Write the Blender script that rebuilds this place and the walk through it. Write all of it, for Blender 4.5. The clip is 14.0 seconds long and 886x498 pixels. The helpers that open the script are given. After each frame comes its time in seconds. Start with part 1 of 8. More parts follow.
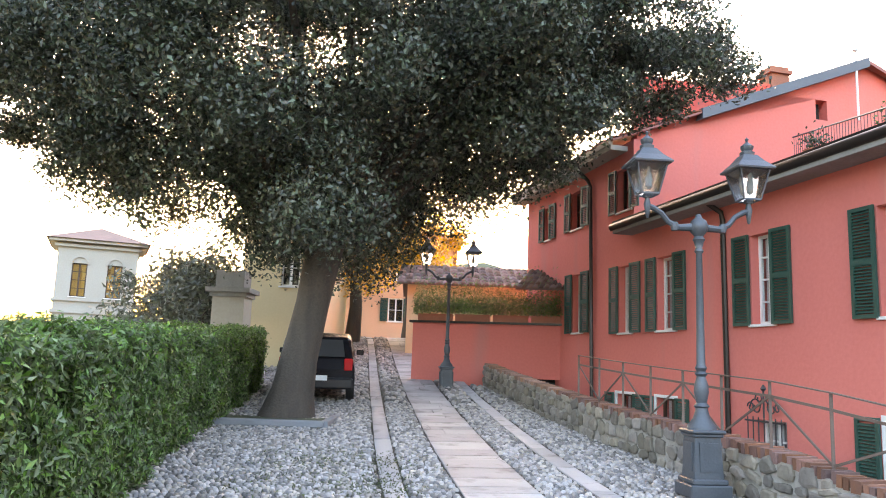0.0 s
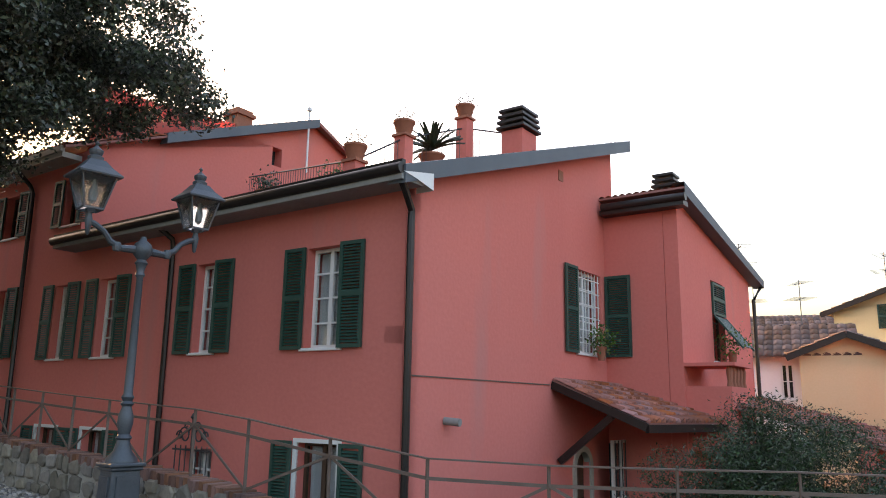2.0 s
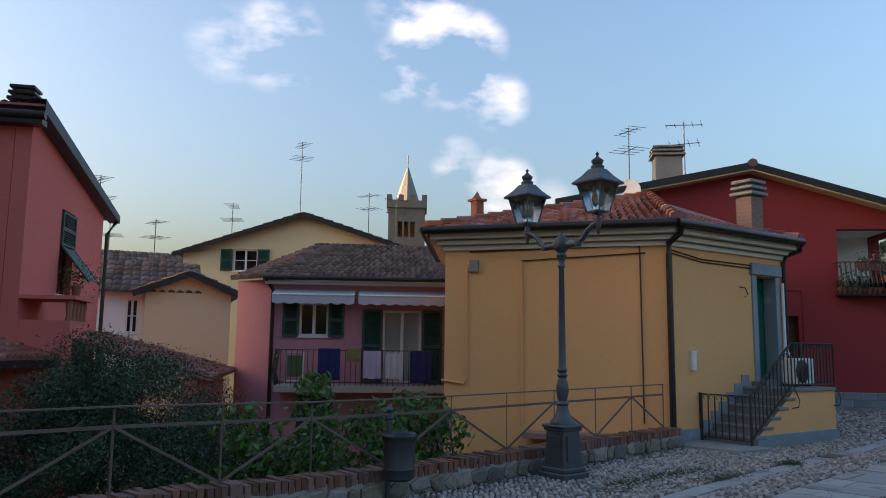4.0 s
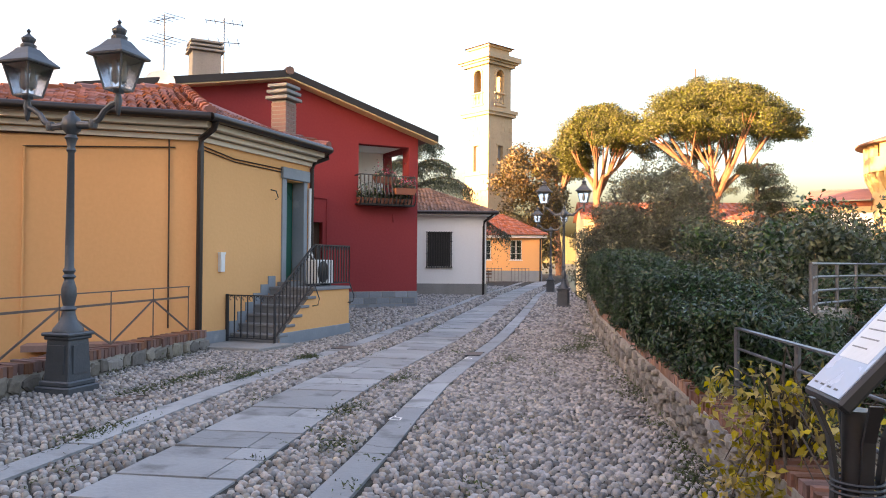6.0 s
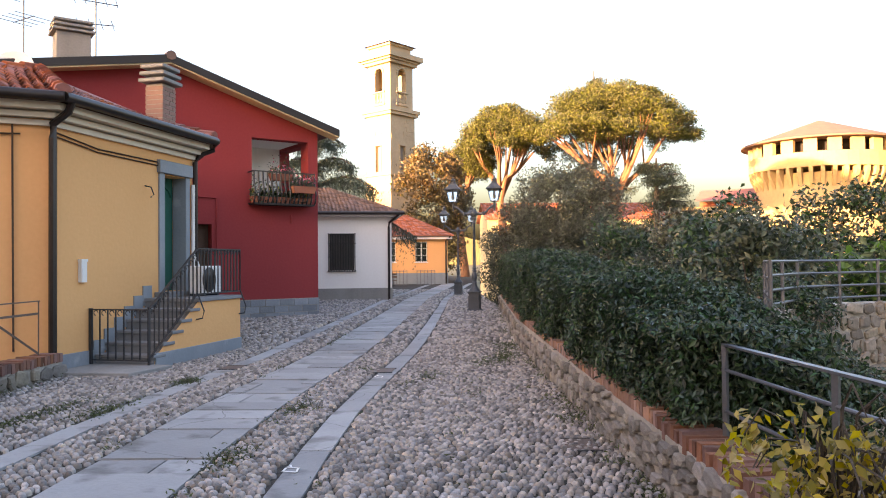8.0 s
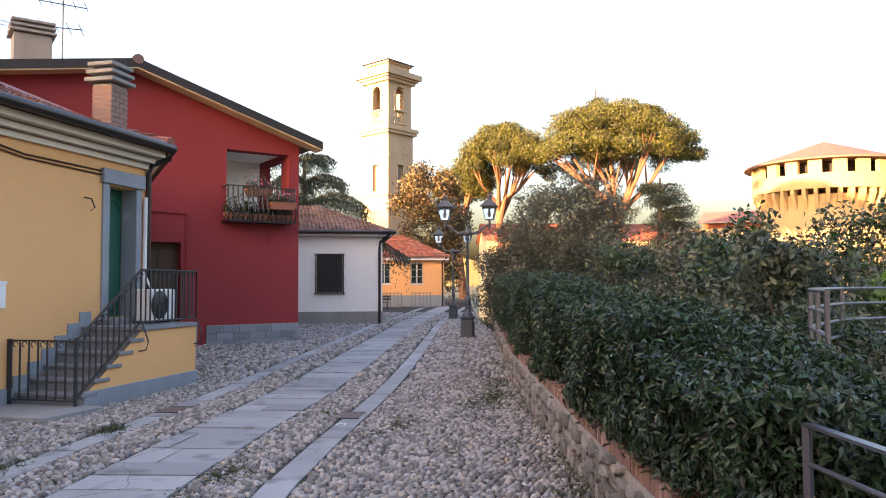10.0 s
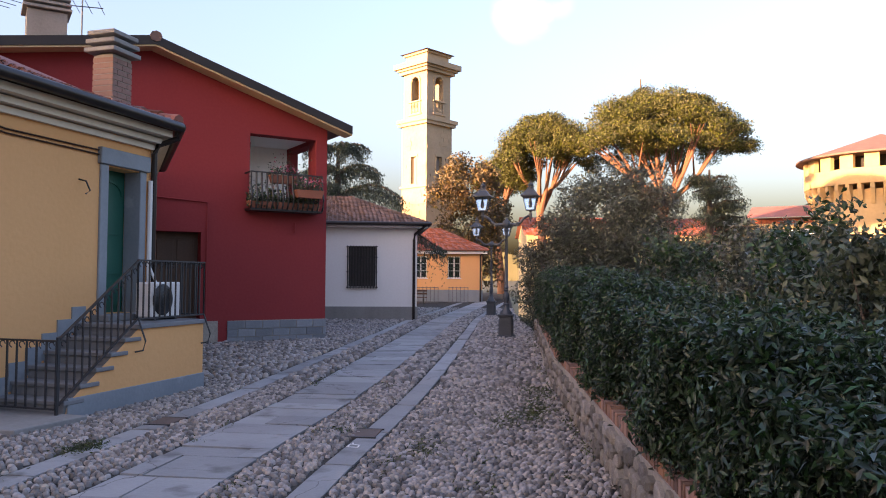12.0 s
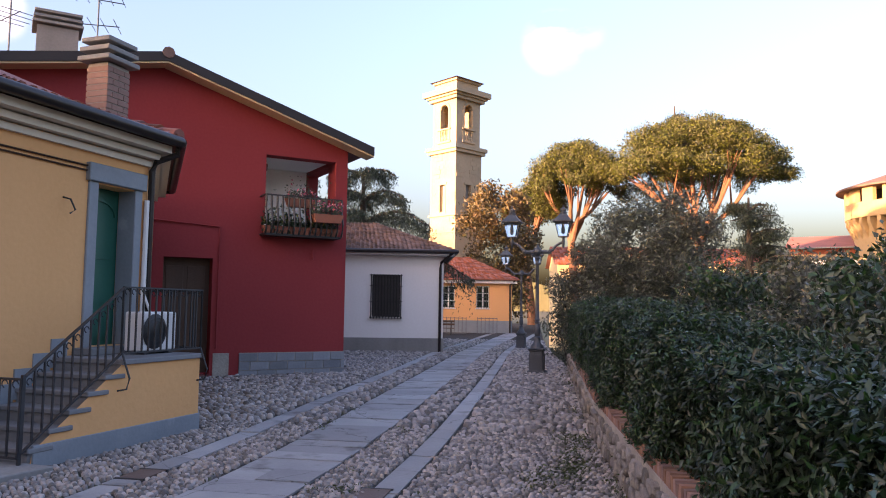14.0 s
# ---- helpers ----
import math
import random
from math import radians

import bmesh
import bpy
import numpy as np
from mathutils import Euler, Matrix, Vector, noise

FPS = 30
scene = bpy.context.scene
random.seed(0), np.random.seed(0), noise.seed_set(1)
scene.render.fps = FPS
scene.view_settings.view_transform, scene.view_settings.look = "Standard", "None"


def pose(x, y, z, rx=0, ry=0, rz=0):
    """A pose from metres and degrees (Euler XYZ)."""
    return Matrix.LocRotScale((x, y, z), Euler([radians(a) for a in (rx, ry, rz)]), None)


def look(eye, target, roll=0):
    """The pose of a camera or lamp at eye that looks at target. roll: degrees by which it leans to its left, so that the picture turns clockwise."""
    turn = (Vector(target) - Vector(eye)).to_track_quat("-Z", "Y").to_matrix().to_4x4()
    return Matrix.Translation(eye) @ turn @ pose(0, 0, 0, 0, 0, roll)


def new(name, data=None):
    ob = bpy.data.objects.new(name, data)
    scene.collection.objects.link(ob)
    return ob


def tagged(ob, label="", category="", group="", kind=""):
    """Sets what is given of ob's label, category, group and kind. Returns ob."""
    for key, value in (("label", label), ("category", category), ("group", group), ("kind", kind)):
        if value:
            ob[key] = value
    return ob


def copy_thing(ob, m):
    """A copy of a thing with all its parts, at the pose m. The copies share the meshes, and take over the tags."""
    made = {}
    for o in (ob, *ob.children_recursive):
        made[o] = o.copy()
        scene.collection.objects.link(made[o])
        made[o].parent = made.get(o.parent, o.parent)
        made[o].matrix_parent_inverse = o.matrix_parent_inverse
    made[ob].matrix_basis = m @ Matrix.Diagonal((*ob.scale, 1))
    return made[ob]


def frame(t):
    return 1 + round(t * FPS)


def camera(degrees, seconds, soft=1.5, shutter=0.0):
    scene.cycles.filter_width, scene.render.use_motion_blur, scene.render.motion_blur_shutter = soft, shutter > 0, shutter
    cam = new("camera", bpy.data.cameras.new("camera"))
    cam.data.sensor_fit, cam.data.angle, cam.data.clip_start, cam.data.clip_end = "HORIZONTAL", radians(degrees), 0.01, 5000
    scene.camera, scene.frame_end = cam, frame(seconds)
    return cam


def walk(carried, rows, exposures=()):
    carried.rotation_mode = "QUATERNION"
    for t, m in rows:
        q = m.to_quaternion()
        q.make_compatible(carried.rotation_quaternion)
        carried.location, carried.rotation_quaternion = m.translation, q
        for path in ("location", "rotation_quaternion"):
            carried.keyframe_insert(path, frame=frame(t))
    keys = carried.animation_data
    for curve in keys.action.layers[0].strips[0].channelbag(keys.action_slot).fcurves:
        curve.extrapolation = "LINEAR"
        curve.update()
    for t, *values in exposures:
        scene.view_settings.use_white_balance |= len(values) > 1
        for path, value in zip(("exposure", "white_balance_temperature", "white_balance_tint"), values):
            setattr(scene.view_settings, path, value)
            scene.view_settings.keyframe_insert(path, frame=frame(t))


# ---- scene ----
cam = camera(61.0, 14.0, soft=1.0)
PATH = [
    (0, (-0.765, -0.173, 1.568), (-0.759, 1.804, 1.867), 2.0),
    (0.5, (-0.678, -0.242, 1.58), (-0.437, 1.714, 1.918), 0.5),
    (1, (-0.558, -0.154, 1.59), (0.153, 1.672, 1.987), 1.1),
    (1.5, (-0.536, -0.106, 1.585), (0.467, 1.577, 1.99), 0.8),
    (2, (-0.553, -0.069, 1.581), (0.714, 1.424, 1.989), 1.0),
    (2.5, (-0.582, -0.052, 1.643), (0.99, 1.116, 2.05), 0.5),
    (3, (-0.574, 0.035, 1.687), (1.23, 0.821, 2.048), 1.2),
    (3.5, (-0.525, -0.051, 1.69), (1.394, 0.419, 1.999), 0.9),
    (4, (-0.466, -0.208, 1.624), (1.514, -0.099, 1.884), 0.7),
    (4.2, (-0.461, -0.244, 1.611), (1.523, -0.214, 1.861), 0.9),
    (6.3, (0.262, -0.52, 1.489), (1.92, -1.639, 1.478), -0.0),
    (6.5, (0.382, -0.59, 1.502), (2.028, -1.725, 1.456), -0.4),
    (7, (0.681, -0.736, 1.487), (2.293, -1.918, 1.421), 1.0),
    (7.5, (1.068, -0.926, 1.497), (2.623, -2.184, 1.493), -0.1),
    (8, (1.39, -1.189, 1.509), (2.951, -2.438, 1.547), -0.5),
    (8.2, (1.502, -1.303, 1.498), (3.075, -2.538, 1.541), 0.0),
    (10.3, (2.674, -2.603, 1.567), (4.236, -3.848, 1.664), -0.3),
    (10.5, (2.796, -2.71, 1.57), (4.369, -3.942, 1.659), -0.4),
    (11, (3.037, -2.98, 1.579), (4.671, -4.128, 1.686), 0.2),
    (11.5, (3.329, -3.187, 1.591), (4.953, -4.348, 1.714), 1.2),
    (12, (3.563, -3.361, 1.582), (5.188, -4.525, 1.66), 0.4),
    (12.5, (3.819, -3.623, 1.591), (5.464, -4.752, 1.725), 1.3),
    (13, (4.071, -3.816, 1.604), (5.705, -4.961, 1.739), 0.7),
    (13.5, (4.319, -3.964, 1.62), (5.946, -5.117, 1.777), -0.3),
    (14, (4.489, -4.122, 1.603), (6.155, -5.217, 1.759), 0.8),
]
EXPOSURES = [(0, 5.25, 8300, 27), (1.0, 4.5, 8500, 28), (1.5, 4.15, 8400, 28), (2.0, 3.8, 8200, 25), (2.5, 2.45, 6900, 20), (3.0, 1.9, 6600, 19), (3.5, 2.25, 6500, 17), (4.2, 2.45, 6400, 16), (6.3, 4.0, 8000, 29), (7.0, 4.3, 7900, 29), (7.5, 3.8, 7900, 29), (8.2, 3.75, 7800, 29), (10.5, 3.55, 7400, 31), (11.0, 3.25, 7250, 32), (12, 3.1, 6950, 36), (14, 3.1, 6850, 37)]
walk(cam, [(t, look(eye, target, roll)) for t, eye, target, roll in PATH], EXPOSURES)

# ---- world, sun ----
# ways to the wisps of cloud, their size in degrees and strength
CLOUDS = [((0.873, 0.32, 0.368), 3.2, 0.5), ((0.89, 0.26, 0.376), 3.4, 0.65), ((0.905, 0.205, 0.37), 2.8, 0.55), ((0.897, 0.12, 0.424), 3.0, 0.9), ((0.91, 0.07, 0.41), 3.2, 0.95), ((0.923, 0.013, 0.385), 2.6, 0.9), ((0.93, 0.09, 0.357), 3.4, 0.8), ((0.937, 0.024, 0.349), 3.2, 1.0), ((0.948, -0.02, 0.318), 2.4, 0.8), ((0.97, 0.035, 0.241), 2.2, 0.5), ((0.977, -0.021, 0.214), 2.6, 0.6), ((0.977, -0.088, 0.193), 2.4, 0.4), ((0.703, -0.626, 0.338), 2.4, 0.5), ((0.672, -0.654, 0.346), 2.4, 0.6)]
SUN_YAW, SUN_UP = 4.0, 5.0
world = bpy.data.worlds.new("sky")
scene.world = world
world.use_nodes = True
wn, wl = world.node_tree.nodes, world.node_tree.links
bg = wn["Background"]
sky = wn.new("ShaderNodeTexSky")
sky.sky_type = "NISHITA"
sky.sun_disc = False
sky.sun_elevation, sky.sun_rotation = radians(SUN_UP), radians(-SUN_YAW)
sky.air_density, sky.dust_density, sky.ozone_density = 1.0, 7.0, 1.9
wc = wn.new("ShaderNodeTexCoord")
wm = wn.new("ShaderNodeMapping")
wm.inputs["Scale"].default_value = (3.0, 7.0, 15.0)
wm.inputs["Location"].default_value = (0.35, 0.2, 0.1)
wnoise = wn.new("ShaderNodeTexNoise")
wnoise.inputs["Scale"].default_value, wnoise.inputs["Detail"].default_value = 1.7, 8.0
wramp = wn.new("ShaderNodeValToRGB")
wramp.color_ramp.elements[0].position, wramp.color_ramp.elements[1].position = 0.44, 0.72
wramp.color_ramp.elements[1].color = (0.7, 0.7, 0.7, 1)
wmix = wn.new("ShaderNodeMixRGB")
wmix.inputs[2].default_value = (2.8, 2.4, 2.2, 1)
wl.new(wc.outputs["Generated"], wm.inputs["Vector"])
wl.new(wm.outputs["Vector"], wnoise.inputs["Vector"])
wl.new(wnoise.outputs["Fac"], wramp.inputs["Fac"])
wsum = None
for cloud, size, amount in CLOUDS:
    dot = wn.new("ShaderNodeVectorMath")
    dot.operation = "DOT_PRODUCT"
    dot.inputs[1].default_value = cloud
    wl.new(wc.outputs["Generated"], dot.inputs[0])
    mr = wn.new("ShaderNodeMapRange")
    mr.interpolation_type = "SMOOTHSTEP"
    mr.inputs["From Min"].default_value, mr.inputs["From Max"].default_value = math.cos(radians(size)), 1.0
    mr.inputs["To Max"].default_value = amount
    wl.new(dot.outputs["Value"], mr.inputs["Value"])
    if wsum is None:
        wsum = mr.outputs["Result"]
    else:
        mx = wn.new("ShaderNodeMath")
        mx.operation = "MAXIMUM"
        wl.new(wsum, mx.inputs[0])
        wl.new(mr.outputs["Result"], mx.inputs[1])
        wsum = mx.outputs[0]
wmul = wn.new("ShaderNodeMath")
wmul.operation = "MULTIPLY"
wl.new(wsum, wmul.inputs[0])
wl.new(wramp.outputs["Color"], wmul.inputs[1])
wl.new(wmul.outputs[0], wmix.inputs["Fac"])
wl.new(sky.outputs["Color"], wmix.inputs[1])
wl.new(wmix.outputs["Color"], bg.inputs["Color"])
bg.inputs["Strength"].default_value = 0.15
sun = new("sun", bpy.data.lights.new("sun", "SUN"))
sun.data.energy, sun.data.angle, sun.data.color = 3.2, radians(0.6), (1.0, 0.62, 0.30)
su = (-math.sin(radians(SUN_YAW)) * math.cos(radians(SUN_UP)), math.cos(radians(SUN_YAW)) * math.cos(radians(SUN_UP)), math.sin(radians(SUN_UP)))
sun.matrix_world = look([60 * c for c in su], (0, 0, 0))

# ---- materials ----
def material(name, a, b, rough=0.8, big=0.7, fine=18.0, bump=0.15, metal=0.0, vary="", spread=0.35, spec=0.5, streak=False, dirt=None):
    """A surface whose colour wanders between a and b at two scales, with fine relief."""
    m = bpy.data.materials.new(name)
    m.use_nodes = True
    n, l = m.node_tree.nodes, m.node_tree.links
    p = n["Principled BSDF"]
    tc = n.new("ShaderNodeTexCoord")
    co = tc.outputs["Object"]
    if streak:
        mp = n.new("ShaderNodeMapping")
        mp.inputs["Scale"].default_value = (1, 1, 0.16)
        l.new(co, mp.inputs["Vector"])
        co = mp.outputs["Vector"]
    n1, n2 = n.new("ShaderNodeTexNoise"), n.new("ShaderNodeTexNoise")
    for t, s, d in ((n1, big, 5.0), (n2, fine, 6.0)):
        t.inputs["Scale"].default_value, t.inputs["Detail"].default_value = s, d
        l.new(co if t is n1 else tc.outputs["Object"], t.inputs["Vector"])
    add = n.new("ShaderNodeMath")
    add.operation = "ADD"
    h1, h2 = n.new("ShaderNodeMath"), n.new("ShaderNodeMath")
    h1.operation = h2.operation = "MULTIPLY_ADD"
    h1.inputs[1].default_value, h1.inputs[2].default_value = 1.5, -0.45
    h2.inputs[1].default_value, h2.inputs[2].default_value = 0.9, -0.25
    l.new(n1.outputs["Fac"], h1.inputs[0])
    l.new(n2.outputs["Fac"], h2.inputs[0])
    l.new(h1.outputs[0], add.inputs[0])
    l.new(h2.outputs[0], add.inputs[1])
    mix = n.new("ShaderNodeMixRGB")
    mix.inputs[1].default_value, mix.inputs[2].default_value = (*a, 1), (*b, 1)
    add.use_clamp = True
    l.new(add.outputs[0], mix.inputs["Fac"])
    out = mix.outputs["Color"]
    if dirt:
        n3 = n.new("ShaderNodeTexNoise")
        n3.inputs["Scale"].default_value, n3.inputs["Detail"].default_value = dirt[1], 8.0
        l.new(co, n3.inputs["Vector"])
        r3 = n.new("ShaderNodeValToRGB")
        r3.color_ramp.elements[0].position, r3.color_ramp.elements[1].position = dirt[2], dirt[2] + 0.13
        l.new(n3.outputs["Fac"], r3.inputs["Fac"])
        mx = n.new("ShaderNodeMixRGB")
        mx.inputs[2].default_value = (*dirt[0], 1)
        l.new(r3.outputs["Color"], mx.inputs["Fac"])
        l.new(out, mx.inputs[1])
        out = mx.outputs["Color"]
    if vary:
        hs = n.new("ShaderNodeHueSaturation")
        src = n.new("ShaderNodeObjectInfo").outputs["Random"] if vary == "object" else n.new("ShaderNodeNewGeometry").outputs["Random Per Island"]
        mr = n.new("ShaderNodeMapRange")
        mr.inputs["To Min"].default_value, mr.inputs["To Max"].default_value = 1 - spread, 1 + spread
        l.new(src, mr.inputs["Value"])
        l.new(mr.outputs["Result"], hs.inputs["Value"])
        wh = n.new("ShaderNodeTexWhiteNoise")
        wh.noise_dimensions = "1D"
        l.new(src, wh.inputs["W"])
        mh = n.new("ShaderNodeMapRange")
        mh.inputs["To Min"].default_value, mh.inputs["To Max"].default_value = 0.5 - 0.022 * spread, 0.5 + 0.022 * spread
        l.new(wh.outputs["Value"], mh.inputs["Value"])
        l.new(mh.outputs["Result"], hs.inputs["Hue"])
        ms = n.new("ShaderNodeMapRange")
        ms.inputs["To Min"].default_value, ms.inputs["To Max"].default_value = 1 - 0.7 * spread, 1 + 0.5 * spread
        l.new(wh.outputs["Value"], ms.inputs["Value"])
        l.new(ms.outputs["Result"], hs.inputs["Saturation"])
        l.new(out, hs.inputs["Color"])
        out = hs.outputs["Color"]
    l.new(out, p.inputs["Base Color"])
    rr = n.new("ShaderNodeMapRange")
    rr.inputs["To Min"].default_value, rr.inputs["To Max"].default_value = max(0.03, rough - 0.12), min(1.0, rough + 0.12)
    l.new(n2.outputs["Fac"], rr.inputs["Value"])
    l.new(rr.outputs["Result"], p.inputs["Roughness"])
    p.inputs["Metallic"].default_value = metal
    p.inputs["Specular IOR Level"].default_value = spec
    if bump:
        bp = n.new("ShaderNodeBump")
        bp.inputs["Strength"].default_value, bp.inputs["Distance"].default_value = bump, 0.02
        l.new(n2.outputs["Fac"], bp.inputs["Height"])
        l.new(bp.outputs["Normal"], p.inputs["Normal"])
    return m


def foliage(name, a, b, spread=0.5, back=0.35, rough=0.5):
    m = material(name, a, b, rough, 0.9, 6.0, 0, vary="island", spread=spread)
    n, l = m.node_tree.nodes, m.node_tree.links
    p, o = n["Principled BSDF"], n["Material Output"]
    t = n.new("ShaderNodeBsdfTranslucent")
    mx = n.new("ShaderNodeMixShader")
    mx.inputs["Fac"].default_value = back
    l.new(p.inputs["Base Color"].links[0].from_socket, t.inputs["Color"])
    l.new(p.outputs[0], mx.inputs[1])
    l.new(t.outputs[0], mx.inputs[2])
    l.new(mx.outputs[0], o.inputs["Surface"])
    return m


M_PINK = material("pink_stucco", (0.72, 0.205, 0.165), (0.63, 0.165, 0.135), 0.9, 0.35, 14, 0.25, streak=True, spec=0.2, dirt=((0.58, 0.20, 0.17), 0.8, 0.62))
M_RED = material("red_stucco", (0.30, 0.045, 0.046), (0.26, 0.038, 0.04), 0.9, 0.5, 16, 0.2, spec=0.2)
M_YELLOW = material("yellow_stucco", (0.84, 0.44, 0.19), (0.76, 0.385, 0.155), 0.9, 0.4, 16, 0.2, streak=True, spec=0.2)
M_CREAM = material("cream_stucco", (0.72, 0.59, 0.36), (0.63, 0.51, 0.30), 0.9, 0.4, 16, 0.2, streak=True, spec=0.2)
M_CORN = material("cornice_paint", (0.74, 0.66, 0.53), (0.64, 0.56, 0.44), 0.85, 0.5, 16, 0.15, streak=True, spec=0.2)
M_PEACH = material("peach_stucco", (0.68, 0.38, 0.24), (0.6, 0.33, 0.2), 0.9, 0.4, 12, 0.15, spec=0.2)
M_MAUVE = material("mauve_stucco", (0.56, 0.27, 0.31), (0.49, 0.23, 0.265), 0.9, 0.5, 14, 0.2, streak=True, spec=0.2)
M_WHITE = material("white_stucco", (0.86, 0.84, 0.80), (0.78, 0.75, 0.70), 0.9, 0.5, 14, 0.2, streak=True, spec=0.2)
M_GREYST = material("grey_stucco", (0.45, 0.42, 0.36), (0.36, 0.33, 0.28), 0.9, 0.5, 14, 0.2, streak=True, spec=0.2)
M_PAINT = material("white_paint", (0.78, 0.77, 0.74), (0.70, 0.69, 0.66), 0.5, 1.5, 30, 0.05)
M_SHUT = material("green_shutter_paint", (0.012, 0.055, 0.042), (0.02, 0.07, 0.052), 0.5, 2, 30, 0.08)
M_DOORG = material("green_door_paint", (0.008, 0.10, 0.07), (0.012, 0.12, 0.085), 0.38, 2, 30, 0.05)
M_WOOD = material("dark_wood", (0.085, 0.042, 0.022), (0.05, 0.025, 0.014), 0.6, 3, 40, 0.2, streak=True)
M_IRON = material("iron", (0.035, 0.038, 0.042), (0.06, 0.062, 0.065), 0.5, 4, 40, 0.15, 0.4)
M_LAMPI = material("lamp_iron", (0.05, 0.06, 0.068), (0.085, 0.095, 0.105), 0.5, 3, 40, 0.2, 0.3)
M_RUST = material("rusty_rail", (0.12, 0.075, 0.055), (0.16, 0.12, 0.10), 0.7, 4, 40, 0.3, 0.3)
M_GALV = material("galvanised_rail", (0.16, 0.165, 0.18), (0.10, 0.105, 0.115), 0.45, 4, 40, 0.1, 0.6)
M_GUTTER = material("dark_brown_gutter", (0.020, 0.015, 0.013), (0.032, 0.025, 0.022), 0.4, 2, 20, 0.05, 0.3)
M_ZINC = material("zinc_sheet", (0.075, 0.09, 0.105), (0.11, 0.13, 0.145), 0.6, 1.5, 20, 0.05, 0.2)
M_BLACK = material("black_plastic", (0.012, 0.012, 0.013), (0.02, 0.02, 0.021), 0.45, 3, 30, 0.05)
M_SLATE = material("bluegrey_stone", (0.19, 0.22, 0.24), (0.26, 0.29, 0.31), 0.65, 2.2, 22, 0.2, dirt=((0.32, 0.34, 0.36), 3.0, 0.62))
M_BLOCK = material("plinth_block", (0.17, 0.19, 0.21), (0.25, 0.275, 0.30), 0.7, 2.0, 22, 0.3, vary="object", spread=0.25)
M_STEP = material("step_stone", (0.155, 0.165, 0.17), (0.21, 0.215, 0.22), 0.7, 2.2, 22, 0.2)
M_SLAB = material("paving_stone", (0.238, 0.24, 0.238), (0.32, 0.322, 0.316), 0.7, 1.6, 24, 0.45, vary="object", spread=0.2, dirt=((0.15, 0.148, 0.14), 2.4, 0.56))
def crack(m, scale, width, colour):
    """Thin winding cracks across a stone surface."""
    n, l = m.node_tree.nodes, m.node_tree.links
    p = n["Principled BSDF"]
    tc, ns, ad, vo, rp, mx = (n.new(k) for k in ("ShaderNodeTexCoord", "ShaderNodeTexNoise", "ShaderNodeMixRGB", "ShaderNodeTexVoronoi", "ShaderNodeValToRGB", "ShaderNodeMixRGB"))
    ns.inputs["Scale"].default_value, ns.inputs["Detail"].default_value = 2.5, 5.0
    ad.inputs["Fac"].default_value = 0.22
    vo.feature = "DISTANCE_TO_EDGE"
    vo.inputs["Scale"].default_value = scale
    rp.color_ramp.elements[0].position, rp.color_ramp.elements[1].position = width * 0.5, width
    rp.color_ramp.elements[0].color, rp.color_ramp.elements[1].color = (1, 1, 1, 1), (0, 0, 0, 1)
    l.new(tc.outputs["Object"], ns.inputs["Vector"])
    l.new(tc.outputs["Object"], ad.inputs[1])
    l.new(ns.outputs["Color"], ad.inputs[2])
    l.new(ad.outputs["Color"], vo.inputs["Vector"])
    l.new(vo.outputs["Distance"], rp.inputs["Fac"])
    l.new(rp.outputs["Color"], mx.inputs["Fac"])
    l.new(p.inputs["Base Color"].links[0].from_socket, mx.inputs[1])
    mx.inputs[2].default_value = (*colour, 1)
    l.new(mx.outputs["Color"], p.inputs["Base Color"])


crack(M_SLAB, 0.7, 0.003, (0.09, 0.085, 0.078))
M_COB = material("cobble", (0.37, 0.305, 0.245), (0.15, 0.157, 0.168), 0.6, 13.0, 40, 0.25, vary="island", spread=0.62)
M_COBO = material("cobble_single", (0.37, 0.305, 0.245), (0.15, 0.157, 0.168), 0.6, 13.0, 40, 0.25, vary="object", spread=0.62)
# earth taken nearly to black to deepen joint shade, with greenish patches
M_BED = material("cobble_bed_darkened", (0.022, 0.018, 0.014), (0.045, 0.038, 0.028), 0.95, 1.2, 30, 0.6, dirt=((0.035, 0.045, 0.015), 0.7, 0.58))
M_STONE = material("wall_stone", (0.30, 0.27, 0.23), (0.17, 0.155, 0.135), 0.9, 2.0, 16, 0.6, vary="object", spread=0.4, dirt=((0.42, 0.40, 0.36), 2.2, 0.62))
M_STONEI = material("wall_stone_small", (0.27, 0.23, 0.18), (0.14, 0.12, 0.10), 0.9, 2.0, 16, 0.6, vary="island", spread=0.4)
M_MORTAR = material("mortar", (0.40, 0.37, 0.32), (0.22, 0.20, 0.17), 0.95, 2.0, 20, 0.6)
M_BRICK = material("brick", (0.21, 0.09, 0.06), (0.14, 0.07, 0.052), 0.9, 3.0, 22, 0.5, vary="object", spread=0.4, dirt=((0.16, 0.15, 0.10), 3.0, 0.62))
M_BRICKI = material("brick_row", (0.30, 0.16, 0.11), (0.24, 0.13, 0.09), 0.9, 3.0, 22, 0.4, vary="island", spread=0.35)
M_TILE = material("roof_tile", (0.34, 0.10, 0.06), (0.25, 0.08, 0.05), 0.85, 1.2, 16, 0.3, vary="island", spread=0.4)
M_TILEO = material("roof_tile_single", (0.30, 0.075, 0.05), (0.22, 0.06, 0.04), 0.8, 1.2, 16, 0.3, vary="object", spread=0.3)
M_TILED = material("old_roof_tile", (0.19, 0.10, 0.07), (0.12, 0.075, 0.06), 0.9, 1.0, 14, 0.4, vary="island", spread=0.45)
M_TERRA = material("terracotta", (0.36, 0.13, 0.075), (0.28, 0.10, 0.06), 0.85, 3, 25, 0.3)
M_CONC = material("concrete", (0.30, 0.29, 0.27), (0.21, 0.205, 0.19), 0.9, 2, 20, 0.3, streak=True)
